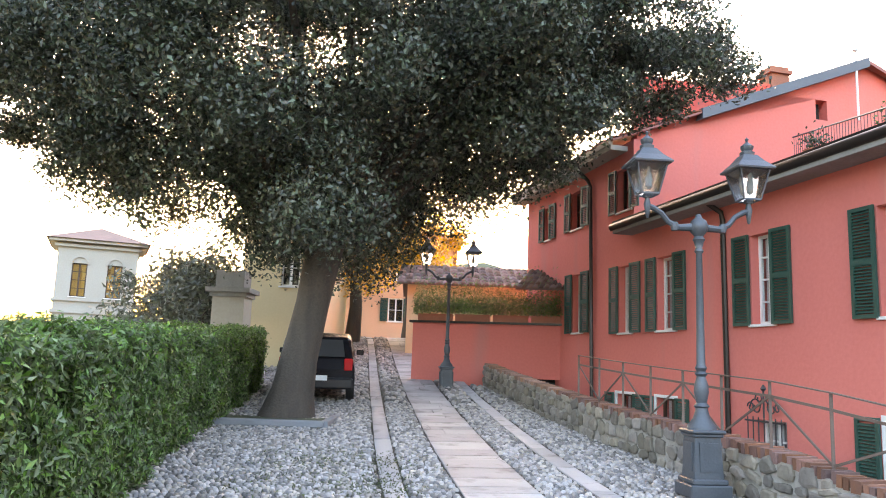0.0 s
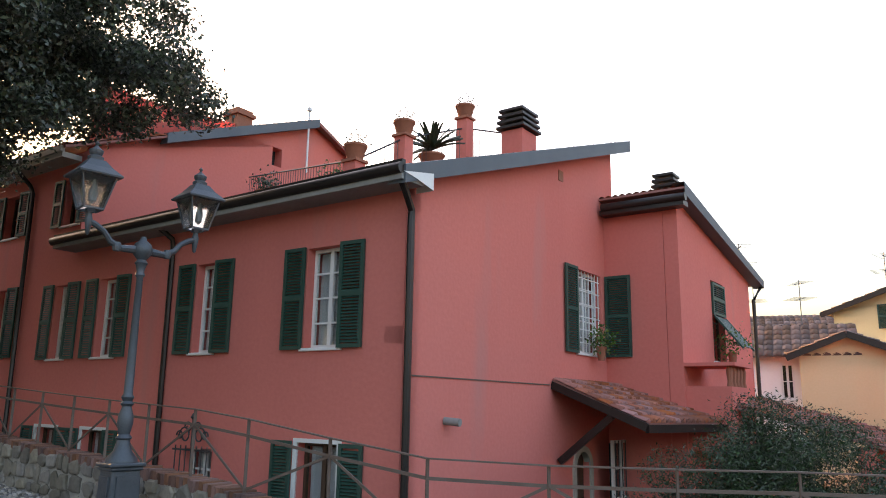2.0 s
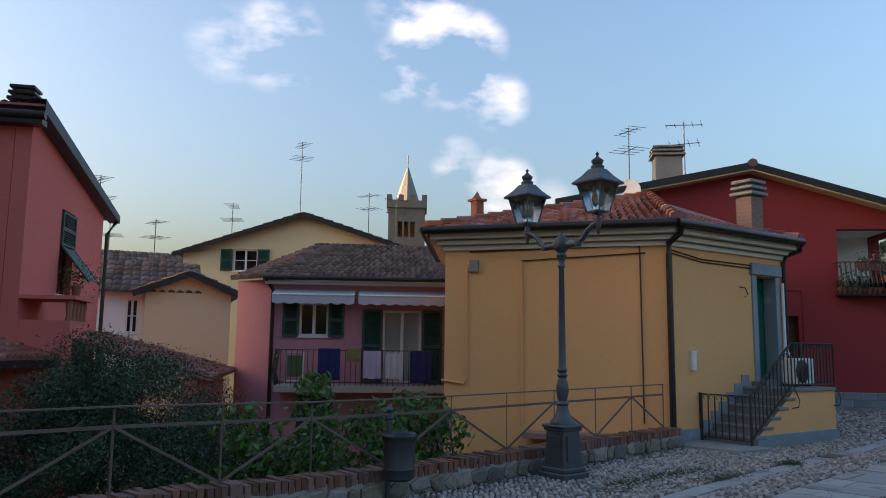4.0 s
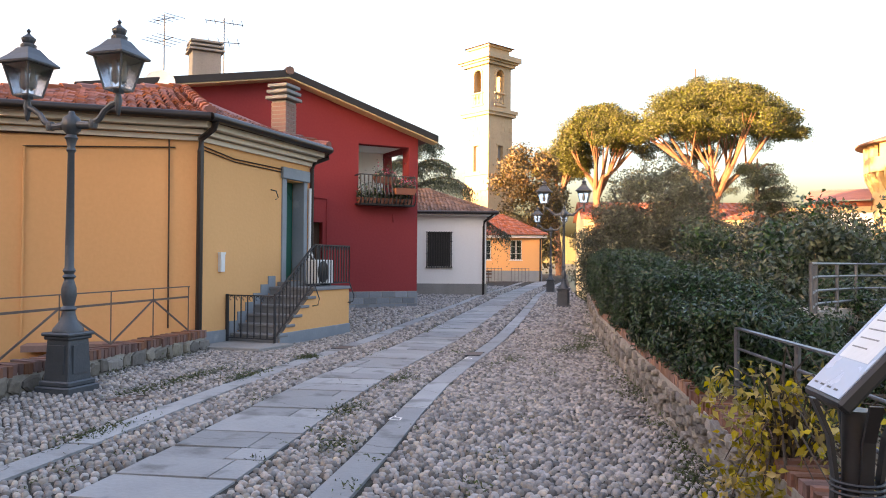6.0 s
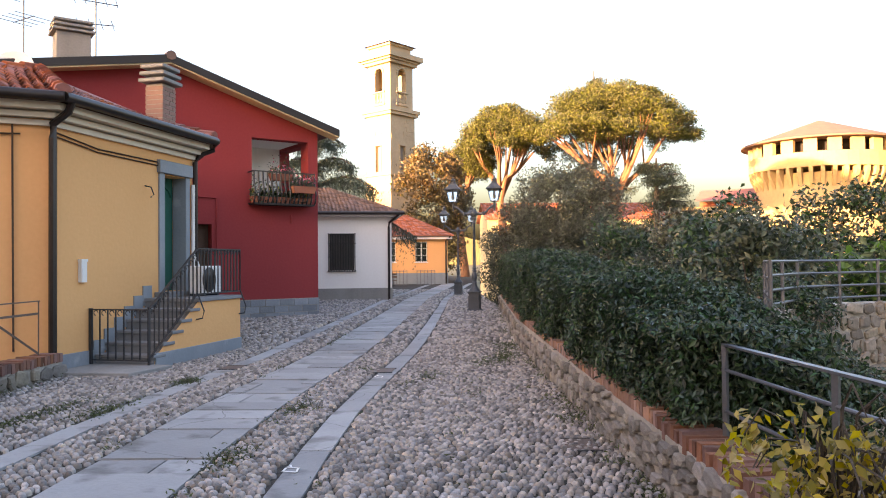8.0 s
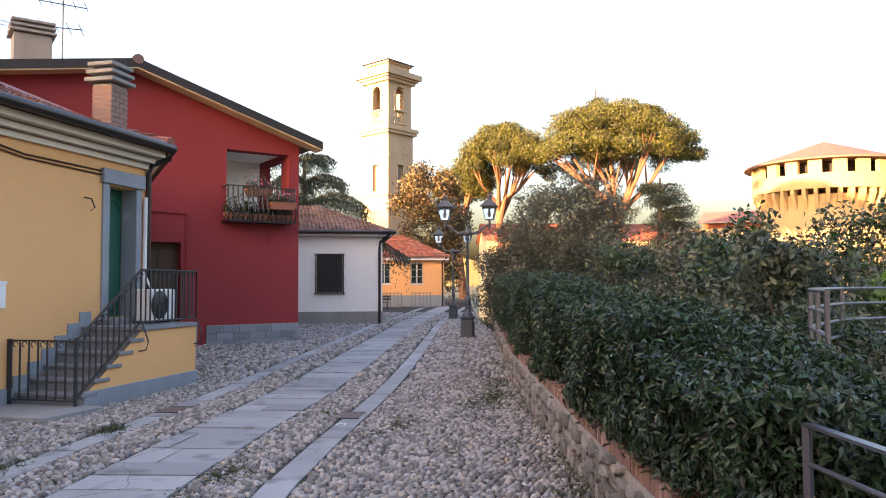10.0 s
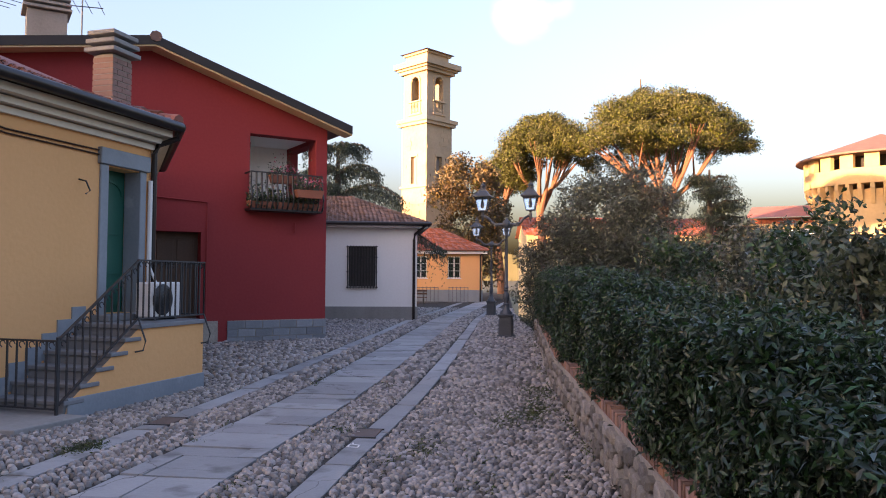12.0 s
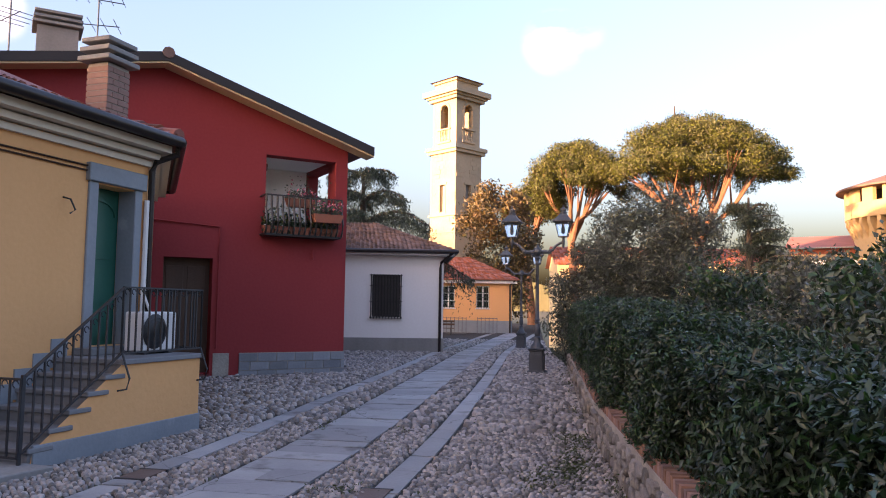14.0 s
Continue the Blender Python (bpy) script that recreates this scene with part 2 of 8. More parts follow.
M_TOWER = material("tower_stone", (0.47, 0.385, 0.255), (0.34, 0.28, 0.19), 0.9, 0.4, 5, 0.5, dirt=((0.28, 0.25, 0.21), 0.5, 0.6))
M_CAMP = material("campanile_stone", (0.24, 0.19, 0.15), (0.16, 0.13, 0.105), 0.9, 0.3, 4, 0.5)
M_CASTLE = material("castle_stone", (0.50, 0.36, 0.18), (0.38, 0.27, 0.14), 0.9, 0.3, 3, 0.5)
M_GRASS = material("grassy_earth", (0.05, 0.065, 0.022), (0.085, 0.08, 0.045), 0.95, 0.6, 8, 0.5)
M_FARLAND = material("far_land", (0.07, 0.085, 0.04), (0.10, 0.10, 0.06), 0.95, 0.02, 0.4, 0.2)
M_BARK = material("bark", (0.09, 0.07, 0.052), (0.04, 0.032, 0.026), 0.95, 5, 26, 1.0, streak=True)
M_PINEB = material("pine_bark", (0.24, 0.12, 0.07), (0.13, 0.07, 0.045), 0.95, 2, 12, 0.8)
M_OAK = foliage("holm_oak_leaves", (0.034, 0.05, 0.029), (0.088, 0.105, 0.07), 0.7, 0.15)
# bright gold paints sunlight onto leaves that the northern hill keeps shaded
M_SUNLEAF = foliage("leaves_tinted_sunlit", (0.72, 0.40, 0.05), (0.5, 0.32, 0.06), 0.4, 0.6)
M_HEDGE = foliage("laurel_leaves", (0.02, 0.048, 0.018), (0.038, 0.072, 0.028), 0.6, 0.15, 0.38)
M_HEDGEL = foliage("light_hedge_leaves", (0.075, 0.15, 0.045), (0.15, 0.235, 0.07), 0.6, 0.3)
M_WEED = foliage("weed_leaves", (0.05, 0.07, 0.02), (0.085, 0.10, 0.035), 0.5, 0.2)
M_PINE = foliage("pine_needles", (0.05, 0.072, 0.014), (0.105, 0.11, 0.02), 0.6, 0.25)
M_CEDAR = foliage("cedar_needles", (0.035, 0.058, 0.035), (0.06, 0.08, 0.042), 0.4, 0.15)
M_OLIVE = foliage("olive_leaves", (0.075, 0.088, 0.058), (0.11, 0.12, 0.08), 0.5, 0.2)
M_MAGN = foliage("magnolia_leaves", (0.15, 0.085, 0.03), (0.05, 0.065, 0.03), 0.5, 0.2)
M_YLEAF = foliage("yellow_leaves", (0.48, 0.31, 0.02), (0.17, 0.20, 0.035), 0.5, 0.35)
M_LEMON = foliage("fresh_leaves", (0.07, 0.14, 0.03), (0.10, 0.18, 0.04), 0.5, 0.3)
# near-black, painting the shade deep between hedge leaves
M_CORE = material("hedge_inner_shade", (0.012, 0.016, 0.008), (0.02, 0.022, 0.012), 1.0, 2, 10, 0.3)
M_FLOW = foliage("pink_flowers", (0.6, 0.06, 0.2), (0.7, 0.3, 0.35), 0.4, 0.3)
M_BLUEC = material("navy_cloth", (0.012, 0.02, 0.09), (0.02, 0.03, 0.12), 0.9, 3, 40, 0.2)
M_LILAC = material("lilac_cloth", (0.42, 0.38, 0.55), (0.5, 0.46, 0.62), 0.9, 3, 40, 0.2)
M_AWN = material("grey_awning", (0.42, 0.44, 0.5), (0.5, 0.52, 0.56), 0.85, 2, 30, 0.1)
M_CARP = material("dark_car_paint", (0.008, 0.008, 0.010), (0.012, 0.011, 0.013), 0.2, 1, 10, 0)
M_TAIL = material("tail_light", (0.45, 0.01, 0.012), (0.5, 0.015, 0.015), 0.2, 2, 10, 0)
# near-black that paints unlit rooms and recesses; also on the car's rear window
M_DARK = material("painted_dark_interior", (0.02, 0.02, 0.021), (0.03, 0.03, 0.03), 0.9, 1, 10, 0)
M_CURT = material("pale_curtain", (0.55, 0.55, 0.55), (0.46, 0.46, 0.47), 0.9, 4, 30, 0.1, streak=True)
M_ORANGE = material("amber_window", (0.65, 0.33, 0.06), (0.5, 0.22, 0.05), 0.3, 3, 10, 0)
# blue-grey puts the sky's reflection into the panel colour
M_PAPER = material("info_paper_sky_tint", (0.36, 0.42, 0.52), (0.42, 0.48, 0.58), 0.25, 3, 10, 0)


def glass(name, tint=(0.9, 0.95, 0.95), rough=0.02):
    m = bpy.data.materials.new(name)
    m.use_nodes = True
    p = m.node_tree.nodes["Principled BSDF"]
    p.inputs["Base Color"].default_value = (*tint, 1)
    p.inputs["Transmission Weight"].default_value, p.inputs["Roughness"].default_value, p.inputs["IOR"].default_value = 1.0, rough, 1.5
    return m


M_GLASS = glass("window_glass")
M_FROST = glass("lantern_glass", (0.85, 0.9, 0.9), 0.25)


# ---- mesh building ----
class MB:
    """Collects vertices and faces of one mesh."""

    def __init__(self, m=None):
        self.v, self.f, self.m = [], [], m or Matrix()

    def add(self, verts, faces):
        k = len(self.v)
        self.v += [tuple(self.m @ Vector(p)) for p in verts]
        self.f += [tuple(i + k for i in f) for f in faces]
        return self

    def box(self, x0, y0, z0, x1, y1, z1):
        return self.add([(x0, y0, z0), (x1, y0, z0), (x1, y1, z0), (x0, y1, z0), (x0, y0, z1), (x1, y0, z1), (x1, y1, z1), (x0, y1, z1)],
                        [(3, 2, 1, 0), (4, 5, 6, 7), (0, 1, 5, 4), (1, 2, 6, 5), (2, 3, 7, 6), (3, 0, 4, 7)])

    def prism(self, pts, z0, z1):
        """A polygon in x, y raised from z0 to z1; z0 and z1 may be functions of x and y."""
        a = z0 if callable(z0) else lambda x, y: z0
        b = z1 if callable(z1) else lambda x, y: z1
        n = len(pts)
        return self.add([(x, y, a(x, y)) for x, y in pts] + [(x, y, b(x, y)) for x, y in pts],
                        [tuple(reversed(range(n))), tuple(range(n, 2 * n))] + [(i, (i + 1) % n, n + (i + 1) % n, n + i) for i in range(n)])

    def lathe(self, prof, n=10, at=(0, 0, 0), square=False):
        """A profile of (radius, z) turned round the upright axis."""
        k, vs, fs = len(prof), [], []
        for r, z in prof:
            for i in range(n):
                a = 2 * math.pi * (i + (0.5 if square else 0)) / n
                s = r * (1 / math.cos(math.pi / n) if square else 1)
                vs.append((at[0] + s * math.cos(a), at[1] + s * math.sin(a), at[2] + z))
        for j in range(k - 1):
            for i in range(n):
                fs.append((j * n + i, j * n + (i + 1) % n, (j + 1) * n + (i + 1) % n, (j + 1) * n + i))
        fs += [tuple(reversed(range(n))), tuple(range((k - 1) * n, k * n))]
        return self.add(vs, fs)

    def tube(self, pts, r=0.02, n=6):
        """A round bar along points; r may be one radius or one for each point."""
        pts = [Vector(p) for p in pts]
        rs = r if isinstance(r, (list, tuple)) else [r] * len(pts)
        vs, fs = [], []
        for i, p in enumerate(pts):
            d = (pts[min(i + 1, len(pts) - 1)] - pts[max(i - 1, 0)]).normalized()
            a = d.cross(Vector((0, 0, 1)) if abs(d.z) < 0.95 else Vector((1, 0, 0))).normalized()
            b = d.cross(a)
            for k in range(n):
                w = 2 * math.pi * k / n
                vs.append(p + rs[i] * (math.cos(w) * a + math.sin(w) * b))
        for i in range(len(pts) - 1):
            for k in range(n):
                fs.append((i * n + k, i * n + (k + 1) % n, (i + 1) * n + (k + 1) % n, (i + 1) * n + k))
        fs += [tuple(range(n)), tuple(reversed(range((len(pts) - 1) * n, len(pts) * n)))]
        return self.add(vs, fs)

    def bar(self, p, q, w=0.03, h=0.03):
        """A square bar from p to q."""
        p, q = Vector(p), Vector(q)
        d = (q - p).normalized()
        a = d.cross(Vector((0, 0, 1)) if abs(d.z) < 0.95 else Vector((0, 1, 0))).normalized() * w / 2
        b = d.cross(a).normalized() * h / 2
        c = [p - a - b, p + a - b, p + a + b, p - a + b, q - a - b, q + a - b, q + a + b, q - a + b]
        return self.add(c, [(3, 2, 1, 0), (4, 5, 6, 7), (0, 1, 5, 4), (1, 2, 6, 5), (2, 3, 7, 6), (3, 0, 4, 7)])


def mesh_of(name, mb, mat, smooth=False):
    me = bpy.data.meshes.new(name)
    me.from_pydata(mb.v, [], mb.f)
    bm = bmesh.new()
    bm.from_mesh(me)
    bmesh.ops.recalc_face_normals(bm, faces=bm.faces)
    bm.to_mesh(me)
    bm.free()
    me.materials.append(mat)
    if smooth:
        me.shade_smooth()
        me.set_sharp_from_angle(angle=radians(40))
    return me


def part(name, mb, mat, parent=None, label="", smooth=False, bevel=0.0):
    ob = new(name, mesh_of(name, mb, mat, smooth))
    ob.parent = parent
    if label:
        ob["label"] = label
    if bevel:
        b = ob.modifiers.new("edges", "BEVEL")
        b.width, b.segments, b.limit_method = bevel, 1, "ANGLE"
    return ob


def thing(name, m, label, category, group="", kind=""):
    ob = new(name)
    ob.matrix_world = m
    ob.empty_display_size = 0.2
    return tagged(ob, label, category, group, kind)


def quick(name, verts, faces, mat):
    """A mesh from arrays: all faces have the same number of corners."""
    me = bpy.data.meshes.new(name)
    nv, nf, k = len(verts), len(faces), faces.shape[1]
    me.vertices.add(nv)
    me.vertices.foreach_set("co", np.asarray(verts, np.float32).ravel())
    me.loops.add(nf * k)
    me.loops.foreach_set("vertex_index", np.asarray(faces, np.int32).ravel())
    me.polygons.add(nf)
    me.polygons.foreach_set("loop_start", np.arange(nf, dtype=np.int32) * k)
    me.materials.append(mat)
    me.update(calc_edges=True)
    return me


def unit(v):
    return v / np.maximum(np.linalg.norm(v, axis=1, keepdims=True), 1e-9)


def leaves(name, pts, size, mat, parent, slim=0.45, out=None, droop=0.0, rng=None, label=""):
    """One mesh of small folded leaves at the points; out: the way each leaf faces, roughly."""
    rng = rng or np.random.default_rng(7)
    n = len(pts)
    nor = unit(rng.normal(size=(n, 3)) + (0 if out is None else 1.1 * out))
    t = rng.normal(size=(n, 3))
    t[:, 2] -= droop
    t = unit(t - (t * nor).sum(1, keepdims=True) * nor)
    b = np.cross(nor, t)
    s = size * rng.uniform(0.65, 1.3, (n, 1))
    tip, base = pts + s * t, pts - s * t * 0.6
    l, r = pts + slim * s * b + 0.18 * s * nor, pts - slim * s * b + 0.18 * s * nor
    v = np.stack([base, r, tip, l], 1).reshape(-1, 3)
    k = np.arange(n)[:, None] * 4
    f = np.concatenate([k + [0, 1, 2], k + [0, 2, 3]], 0)
    ob = new(name, quick(name, v, f, mat))
    ob.parent = parent
    if label:
        ob["label"] = label
    return ob


def clump_points(centres, radii, per, rng, flat=1.0, shell=0.55, fuzz=0.0):
    """Points in round clumps, thicker towards the outside, and the way out from each clump's middle."""
    c = np.repeat(np.asarray(centres, float), per, 0)
    r = np.repeat(np.asarray(radii, float), per)[:, None]
    d = unit(rng.normal(size=c.shape))
    k = rng.uniform(shell ** 3, 1, (len(c), 1)) ** (1 / 3) * rng.uniform(0.85, 1.12, (len(c), 1))
    p = d * r * k + rng.normal(size=c.shape) * r * fuzz
    p[:, 2] *= flat
    return c + p, d


def holed_wall(mb, u0, u1, z0, top, thick, holes, breaks=()):
    """A wall along x with its outer face at y = 0 and its body behind, at y > 0; x runs to the right as seen from outside. top: height or function of x. holes: (u0, u1, z0, z1)."""
    tf = top if callable(top) else lambda u: top
    us = sorted({u0, u1, *breaks, *[h[i] for h in holes for i in (0, 1)]})
    us = [u for u in us if u0 - 1e-6 <= u <= u1 + 1e-6]
    zs = sorted({z0, *[h[i] for h in holes for i in (2, 3)]})
    rows = len(zs)

    def z_at(k, u):
        return zs[k] if k < rows else tf(u)

    def open_cell(i, k):
        if i < 0 or i >= len(us) - 1:
            return False
        um = (us[i] + us[i + 1]) / 2
        zm = (zs[k] + zs[k + 1]) / 2 if k < rows - 1 else None
        return zm is not None and any(h[0] < um < h[1] and h[2] < zm < h[3] for h in holes)

    for i in range(len(us) - 1):
        a, b = us[i], us[i + 1]
        for k in range(rows):
            if open_cell(i, k):
                continue
            za, zb, zc, zd = z_at(k, a), z_at(k, b), z_at(k + 1, b), z_at(k + 1, a)
            for y, flip in ((0, False), (thick, True)):
                q = [(a, y, za), (b, y, zb), (b, y, zc), (a, y, zd)]
                mb.add(q[::-1] if flip else q, [(0, 1, 2, 3)])
            for side, u, cell in ((-1, a, i - 1), (1, b, i + 1)):
                if cell < 0 or cell >= len(us) - 1 or open_cell(cell, k):
                    mb.add([(u, 0, z_at(k, u)), (u, thick, z_at(k, u)), (u, thick, z_at(k + 1, u)), (u, 0, z_at(k + 1, u))], [(0, 1, 2, 3)])
            for kk, zz in ((k - 1, (za, zb)), (k + 1, (zd, zc))):
                if kk < 0 or kk >= rows or open_cell(i, kk):
                    mb.add([(a, 0, zz[0]), (b, 0, zz[1]), (b, thick, zz[1]), (a, thick, zz[0])], [(0, 1, 2, 3)])
    return mb


# ---- ground ----
def smooth01(t):
    t = min(max(t, 0.0), 1.0)
    return t * t * (3 - 2 * t)


def gz(x, y):
    """Height of the paved ground: level here, rising up the lane to the north, nearly level along the street."""
    q = y - 5.5
    north = 0.0022 * q * q + 0.028 * q if q > 0 and x < 12 else 0.0
    s = 0.72 * x - 0.69 * y
    return min(north, 2.6) - 0.05 * smooth01((s - 2) / 3) + 0.06 * smooth01((s - 13) / 6) + 0.2 * smooth01((s - 36) / 16)


ground = new("ground", quick("ground", np.array([(-3000, -3000, -2.6), (3000, -3000, -2.6), (3000, 3000, -2.6), (-3000, 3000, -2.6)]), np.array([[0, 1, 2, 3]]), M_FARLAND))
tagged(ground, "dark grassy low ground reaching to the horizon", "ground", kind="structure")

PARAPET = [(0.55, 20.8), (1.8, 14.0), (2.75, 9.4), (3.1, 7.4), (3.75, 5.2), (5.1, 3.55), (8.75, 0.1), (13.02, -3.62)]
SIDE_A = [(-2.7, 62), (-2.3, 30), (-1.5, 22.2), *PARAPET, (13.6, -2.6), (17.5, -0.5), (26, -4), (36, -12), (52, -24), (70, -38)]
RIGHT_WALL = [(-2.75, 0.15), (0.29, -2.3), (3.25, -4.66), (5.95, -6.66), (11.62, -11.15), (19.46, -18.0)]
SIDE_B = [(-16, 62), (-16, 30), (-16, 22), (-15, 20), (-14, 14), (-12, 9.4), (-10, 7), (-8, 4), RIGHT_WALL[0], RIGHT_WALL[1], RIGHT_WALL[2], RIGHT_WALL[3], RIGHT_WALL[4], RIGHT_WALL[5], (29, -25.5), (45, -39), (60, -52)]


def deck():
    vs, fs, m, cols = [], [], 14, []
    for i in range(len(SIDE_A) - 1):
        k = max(1, int(max((Vector(SIDE_A[i + 1]) - Vector(SIDE_A[i])).length, (Vector(SIDE_B[i + 1]) - Vector(SIDE_B[i])).length) / 1.2))
        cols += [(i, j / k) for j in range(k)]
    cols.append((len(SIDE_A) - 2, 1.0))
    for i, t in cols:
        a = Vector(SIDE_A[i]).lerp(Vector(SIDE_A[i + 1]), t)
        b = Vector(SIDE_B[i]).lerp(Vector(SIDE_B[i + 1]), t)
        for j in range(m + 1):
            p = a.lerp(b, j / m)
            vs.append((p.x, p.y, gz(p.x, p.y)))
    for i in range(len(cols) - 1):
        for j in range(m):
            k = i * (m + 1) + j
            fs.append((k, k + 1, k + m + 2, k + m + 1))
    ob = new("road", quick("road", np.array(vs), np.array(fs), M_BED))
    return tagged(ob, "earth bed between the street's cobbles, coloured dark as joint shade", "street", kind="structure")


road = deck()


def spline(pts, step):
    """Points along a smooth line through pts, about step apart, with the way ahead at each."""
    out, v = [], [Vector(p) for p in pts]
    v = [2 * v[0] - v[1], *v, 2 * v[-1] - v[-2]]
    fine = []
    for i in range(1, len(v) - 2):
        for j in range(40):
            t = j / 40
            a, b, c, d = v[i - 1], v[i], v[i + 1], v[i + 2]
            fine.append(0.5 * (2 * b + (c - a) * t + (2 * a - 5 * b + 4 * c - d) * t * t + (3 * b - a - 3 * c + d) * t ** 3))
    fine.append(v[-2])
    left = 0.0
    for p, q in zip(fine, fine[1:]):
        n = (q - p).length
        while left < n:
            w = (q - p).normalized()
            out.append((p + w * left, w))
            left += step
        left -= n
    return out


LANE = [(-4.4, 46), (-2.6, 34), (-0.95, 18), (0.05, 8.5), (0.75, 5.0), (1.7, 2.45), (3.22, 0.6), (5.2, -1.26), (9.1, -4.5), (14.15, -9.25), (21.15, -15.3), (29.2, -22.3), (40, -33.0)]
lane_fine = spline(LANE, 0.1)
lane_xy = np.array([p[:] for p, _ in lane_fine])
lane_nr = np.array([(-w.y, w.x) for _, w in lane_fine])


def lane_offset(xy):
    """How far points lie to the left (+) of the lane's middle line."""
    out = np.empty(len(xy))
    for i in range(0, len(xy), 2000):
        p = xy[i:i + 2000]
        d = ((p[:, None] - lane_xy[None]) ** 2).sum(2)
        k = d.argmin(1)
        out[i:i + 2000] = ((p - lane_xy[k]) * lane_nr[k]).sum(1)
    return out


# ---- houses ----
def glazing(house, m, u0, u1, z0, z1, cols=2, rows=3, frame_mat=None, depth=0.12, sill=True, arch=False, curtain=None, label="white-painted wooden window", name="window", bar=0.03):
    """A window in a wall frame m: frame, panes and sill. Returns the window part."""
    w = MB(m)
    f, d0, d1 = 0.055, depth, depth + 0.06
    for a in ((u0, z0, u0 + f, z1), (u1 - f, z0, u1, z1), (u0 + f, z0, u1 - f, z0 + f), (u0 + f, z1 - f, u1 - f, z1)):
        w.box(a[0], d0, a[1], a[2], d1, a[3])
    for i in range(1, cols):
        u = u0 + (u1 - u0) * i / cols
        w.box(u - 0.04, d0 + 0.002, z0 + f, u + 0.04, d1 - 0.002, z1 - f)
    for i in range(1, rows):
        z = z0 + (z1 - z0) * i / rows
        w.box(u0 + f, d0 + 0.01, z - bar / 2, u1 - f, d1 - 0.01, z + bar / 2)
    win = part(name, w, frame_mat or M_PAINT, house, label)
    g = part("pane", MB(m).box(u0 + f, d0 + 0.028, z0 + f, u1 - f, d0 + 0.034, z1 - f), M_GLASS, win, "clear glass")
    g.visible_shadow = False
    # where no curtain is given, a near-black sheet paints the room's darkness
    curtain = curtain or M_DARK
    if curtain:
        part("curtain", MB(m).box(u0 + f, d1 + 0.05, z0 + f, u1 - f, d1 + 0.06, z1 - f), curtain, win, "pale net curtain" if curtain is M_CURT else "near-black sheet standing in for the unlit room")
    if sill:
        part("sill", MB(m).box(u0 - 0.06, -0.05, z0 - 0.05, u1 + 0.06, d0, z0 - 0.002), M_SLATE if sill == "slate" else M_PAINT, win, bevel=0.006)
    return win


SLATS = {}


def shutter(win, m, u0, u1, z0, z1, out=0.03, slant=0.0):
    """A louvred shutter lying open against the wall."""
    s = MB(m @ Matrix.Translation((u0, -out, 0)) @ pose(0, 0, 0, 0, 0, slant))
    w, f = u1 - u0, 0.06
    for a in ((0, z0, f, z1), (w - f, z0, w, z1), (f, z0, w - f, z0 + f), (f, z1 - f, w - f, z1), (f, (z0 + z1) / 2 - 0.04, w - f, (z0 + z1) / 2 + 0.04)):
        s.box(a[0], -0.04, a[1], a[2], 0, a[3])
    ob = part("shutter", s, M_SHUT, win, "dark green louvred shutter")
    key = round(w, 2)
    if key not in SLATS:
        SLATS[key] = mesh_of("slat", MB().add([(f, -0.036, 0), (w - f, -0.036, 0), (w - f, -0.004, 0.035), (f, -0.004, 0.035), (f, -0.030, -0.006), (w - f, -0.030, -0.006), (w - f, 0.0, 0.029), (f, 0.0, 0.029)],
                                                [(0, 1, 2, 3), (7, 6, 5, 4), (0, 4, 5, 1), (2, 6, 7, 3)]), M_SHUT)
    z = z0 + f + 0.02
    while z < z1 - f - 0.02:
        slat = new("slat", SLATS[key])
        slat.parent, slat.matrix_basis = ob, s.m @ Matrix.Translation((0, 0, z))
        z += 0.048
    return ob


def roof_tiles(house, corners, mat, name="roof", pitch=0.16, course=0.26, thick=0.05, label="", flat=False):
    """A tiled slope: corners eave-left, eave-right, ridge-right, ridge-left; waves of half-round tiles in courses."""
    a, b, c, d = (Vector(p) for p in corners)
    nu = max(2, int(max((b - a).length, (c - d).length) / pitch))
    nv = max(2, int(((d - a).length + (c - b).length) / 2 / course))
    nor = (b - a).cross(d - a).normalized()
    if nor.z < 0:
        nor = -nor
    base = MB().add([a, b, c, d, a - nor * thick, b - nor * thick, c - nor * thick, d - nor * thick], [(0, 1, 2, 3), (7, 6, 5, 4), (0, 4, 5, 1), (1, 5, 6, 2), (2, 6, 7, 3), (3, 7, 4, 0)])
    roof = part(name, base, mat, house, label)
    rng = np.random.default_rng(nu * 31 + nv)
    vs, fs = [], []
    full = (b - a).length
    for j in range(nv):
        v0, v1 = j / nv, min(1.0, (j + 1.12) / nv)
        l0, r0, l1, r1 = a.lerp(d, v0), b.lerp(c, v0), a.lerp(d, v1), b.lerp(c, v1)
        n = max(1, int(round((r0 - l0).length / pitch)))
        for i in range(n):
            jit = rng.uniform(-0.008, 0.012)
            p, q, r, s = l0.lerp(r0, i / n), l0.lerp(r0, (i + 0.92) / n), l1.lerp(r1, (i + 0.92) / n), l1.lerp(r1, i / n)
            k = len(vs)
            lift0, lift1 = nor * (0.035 + jit), nor * 0.012
            pm, sm = (p + q) / 2 + nor * 0.055, (s + r) / 2 + nor * 0.035
            vs += [p + lift0, pm + lift0, q + lift0, r + lift1, sm + lift1, s + lift1, p, q]
            fs += [(k, k + 1, k + 4, k + 5), (k + 1, k + 2, k + 3, k + 4), (k + 6, k + 7, k + 2, k + 1), (k + 6, k + 1, k, k + 6)][:3]
    tiles = new("roof_tile", quick("roof_tile", np.array([v[:] for v in vs]), np.array(fs), mat))
    tiles.parent = roof
    tagged(tiles, kind="stuff")
    return roof


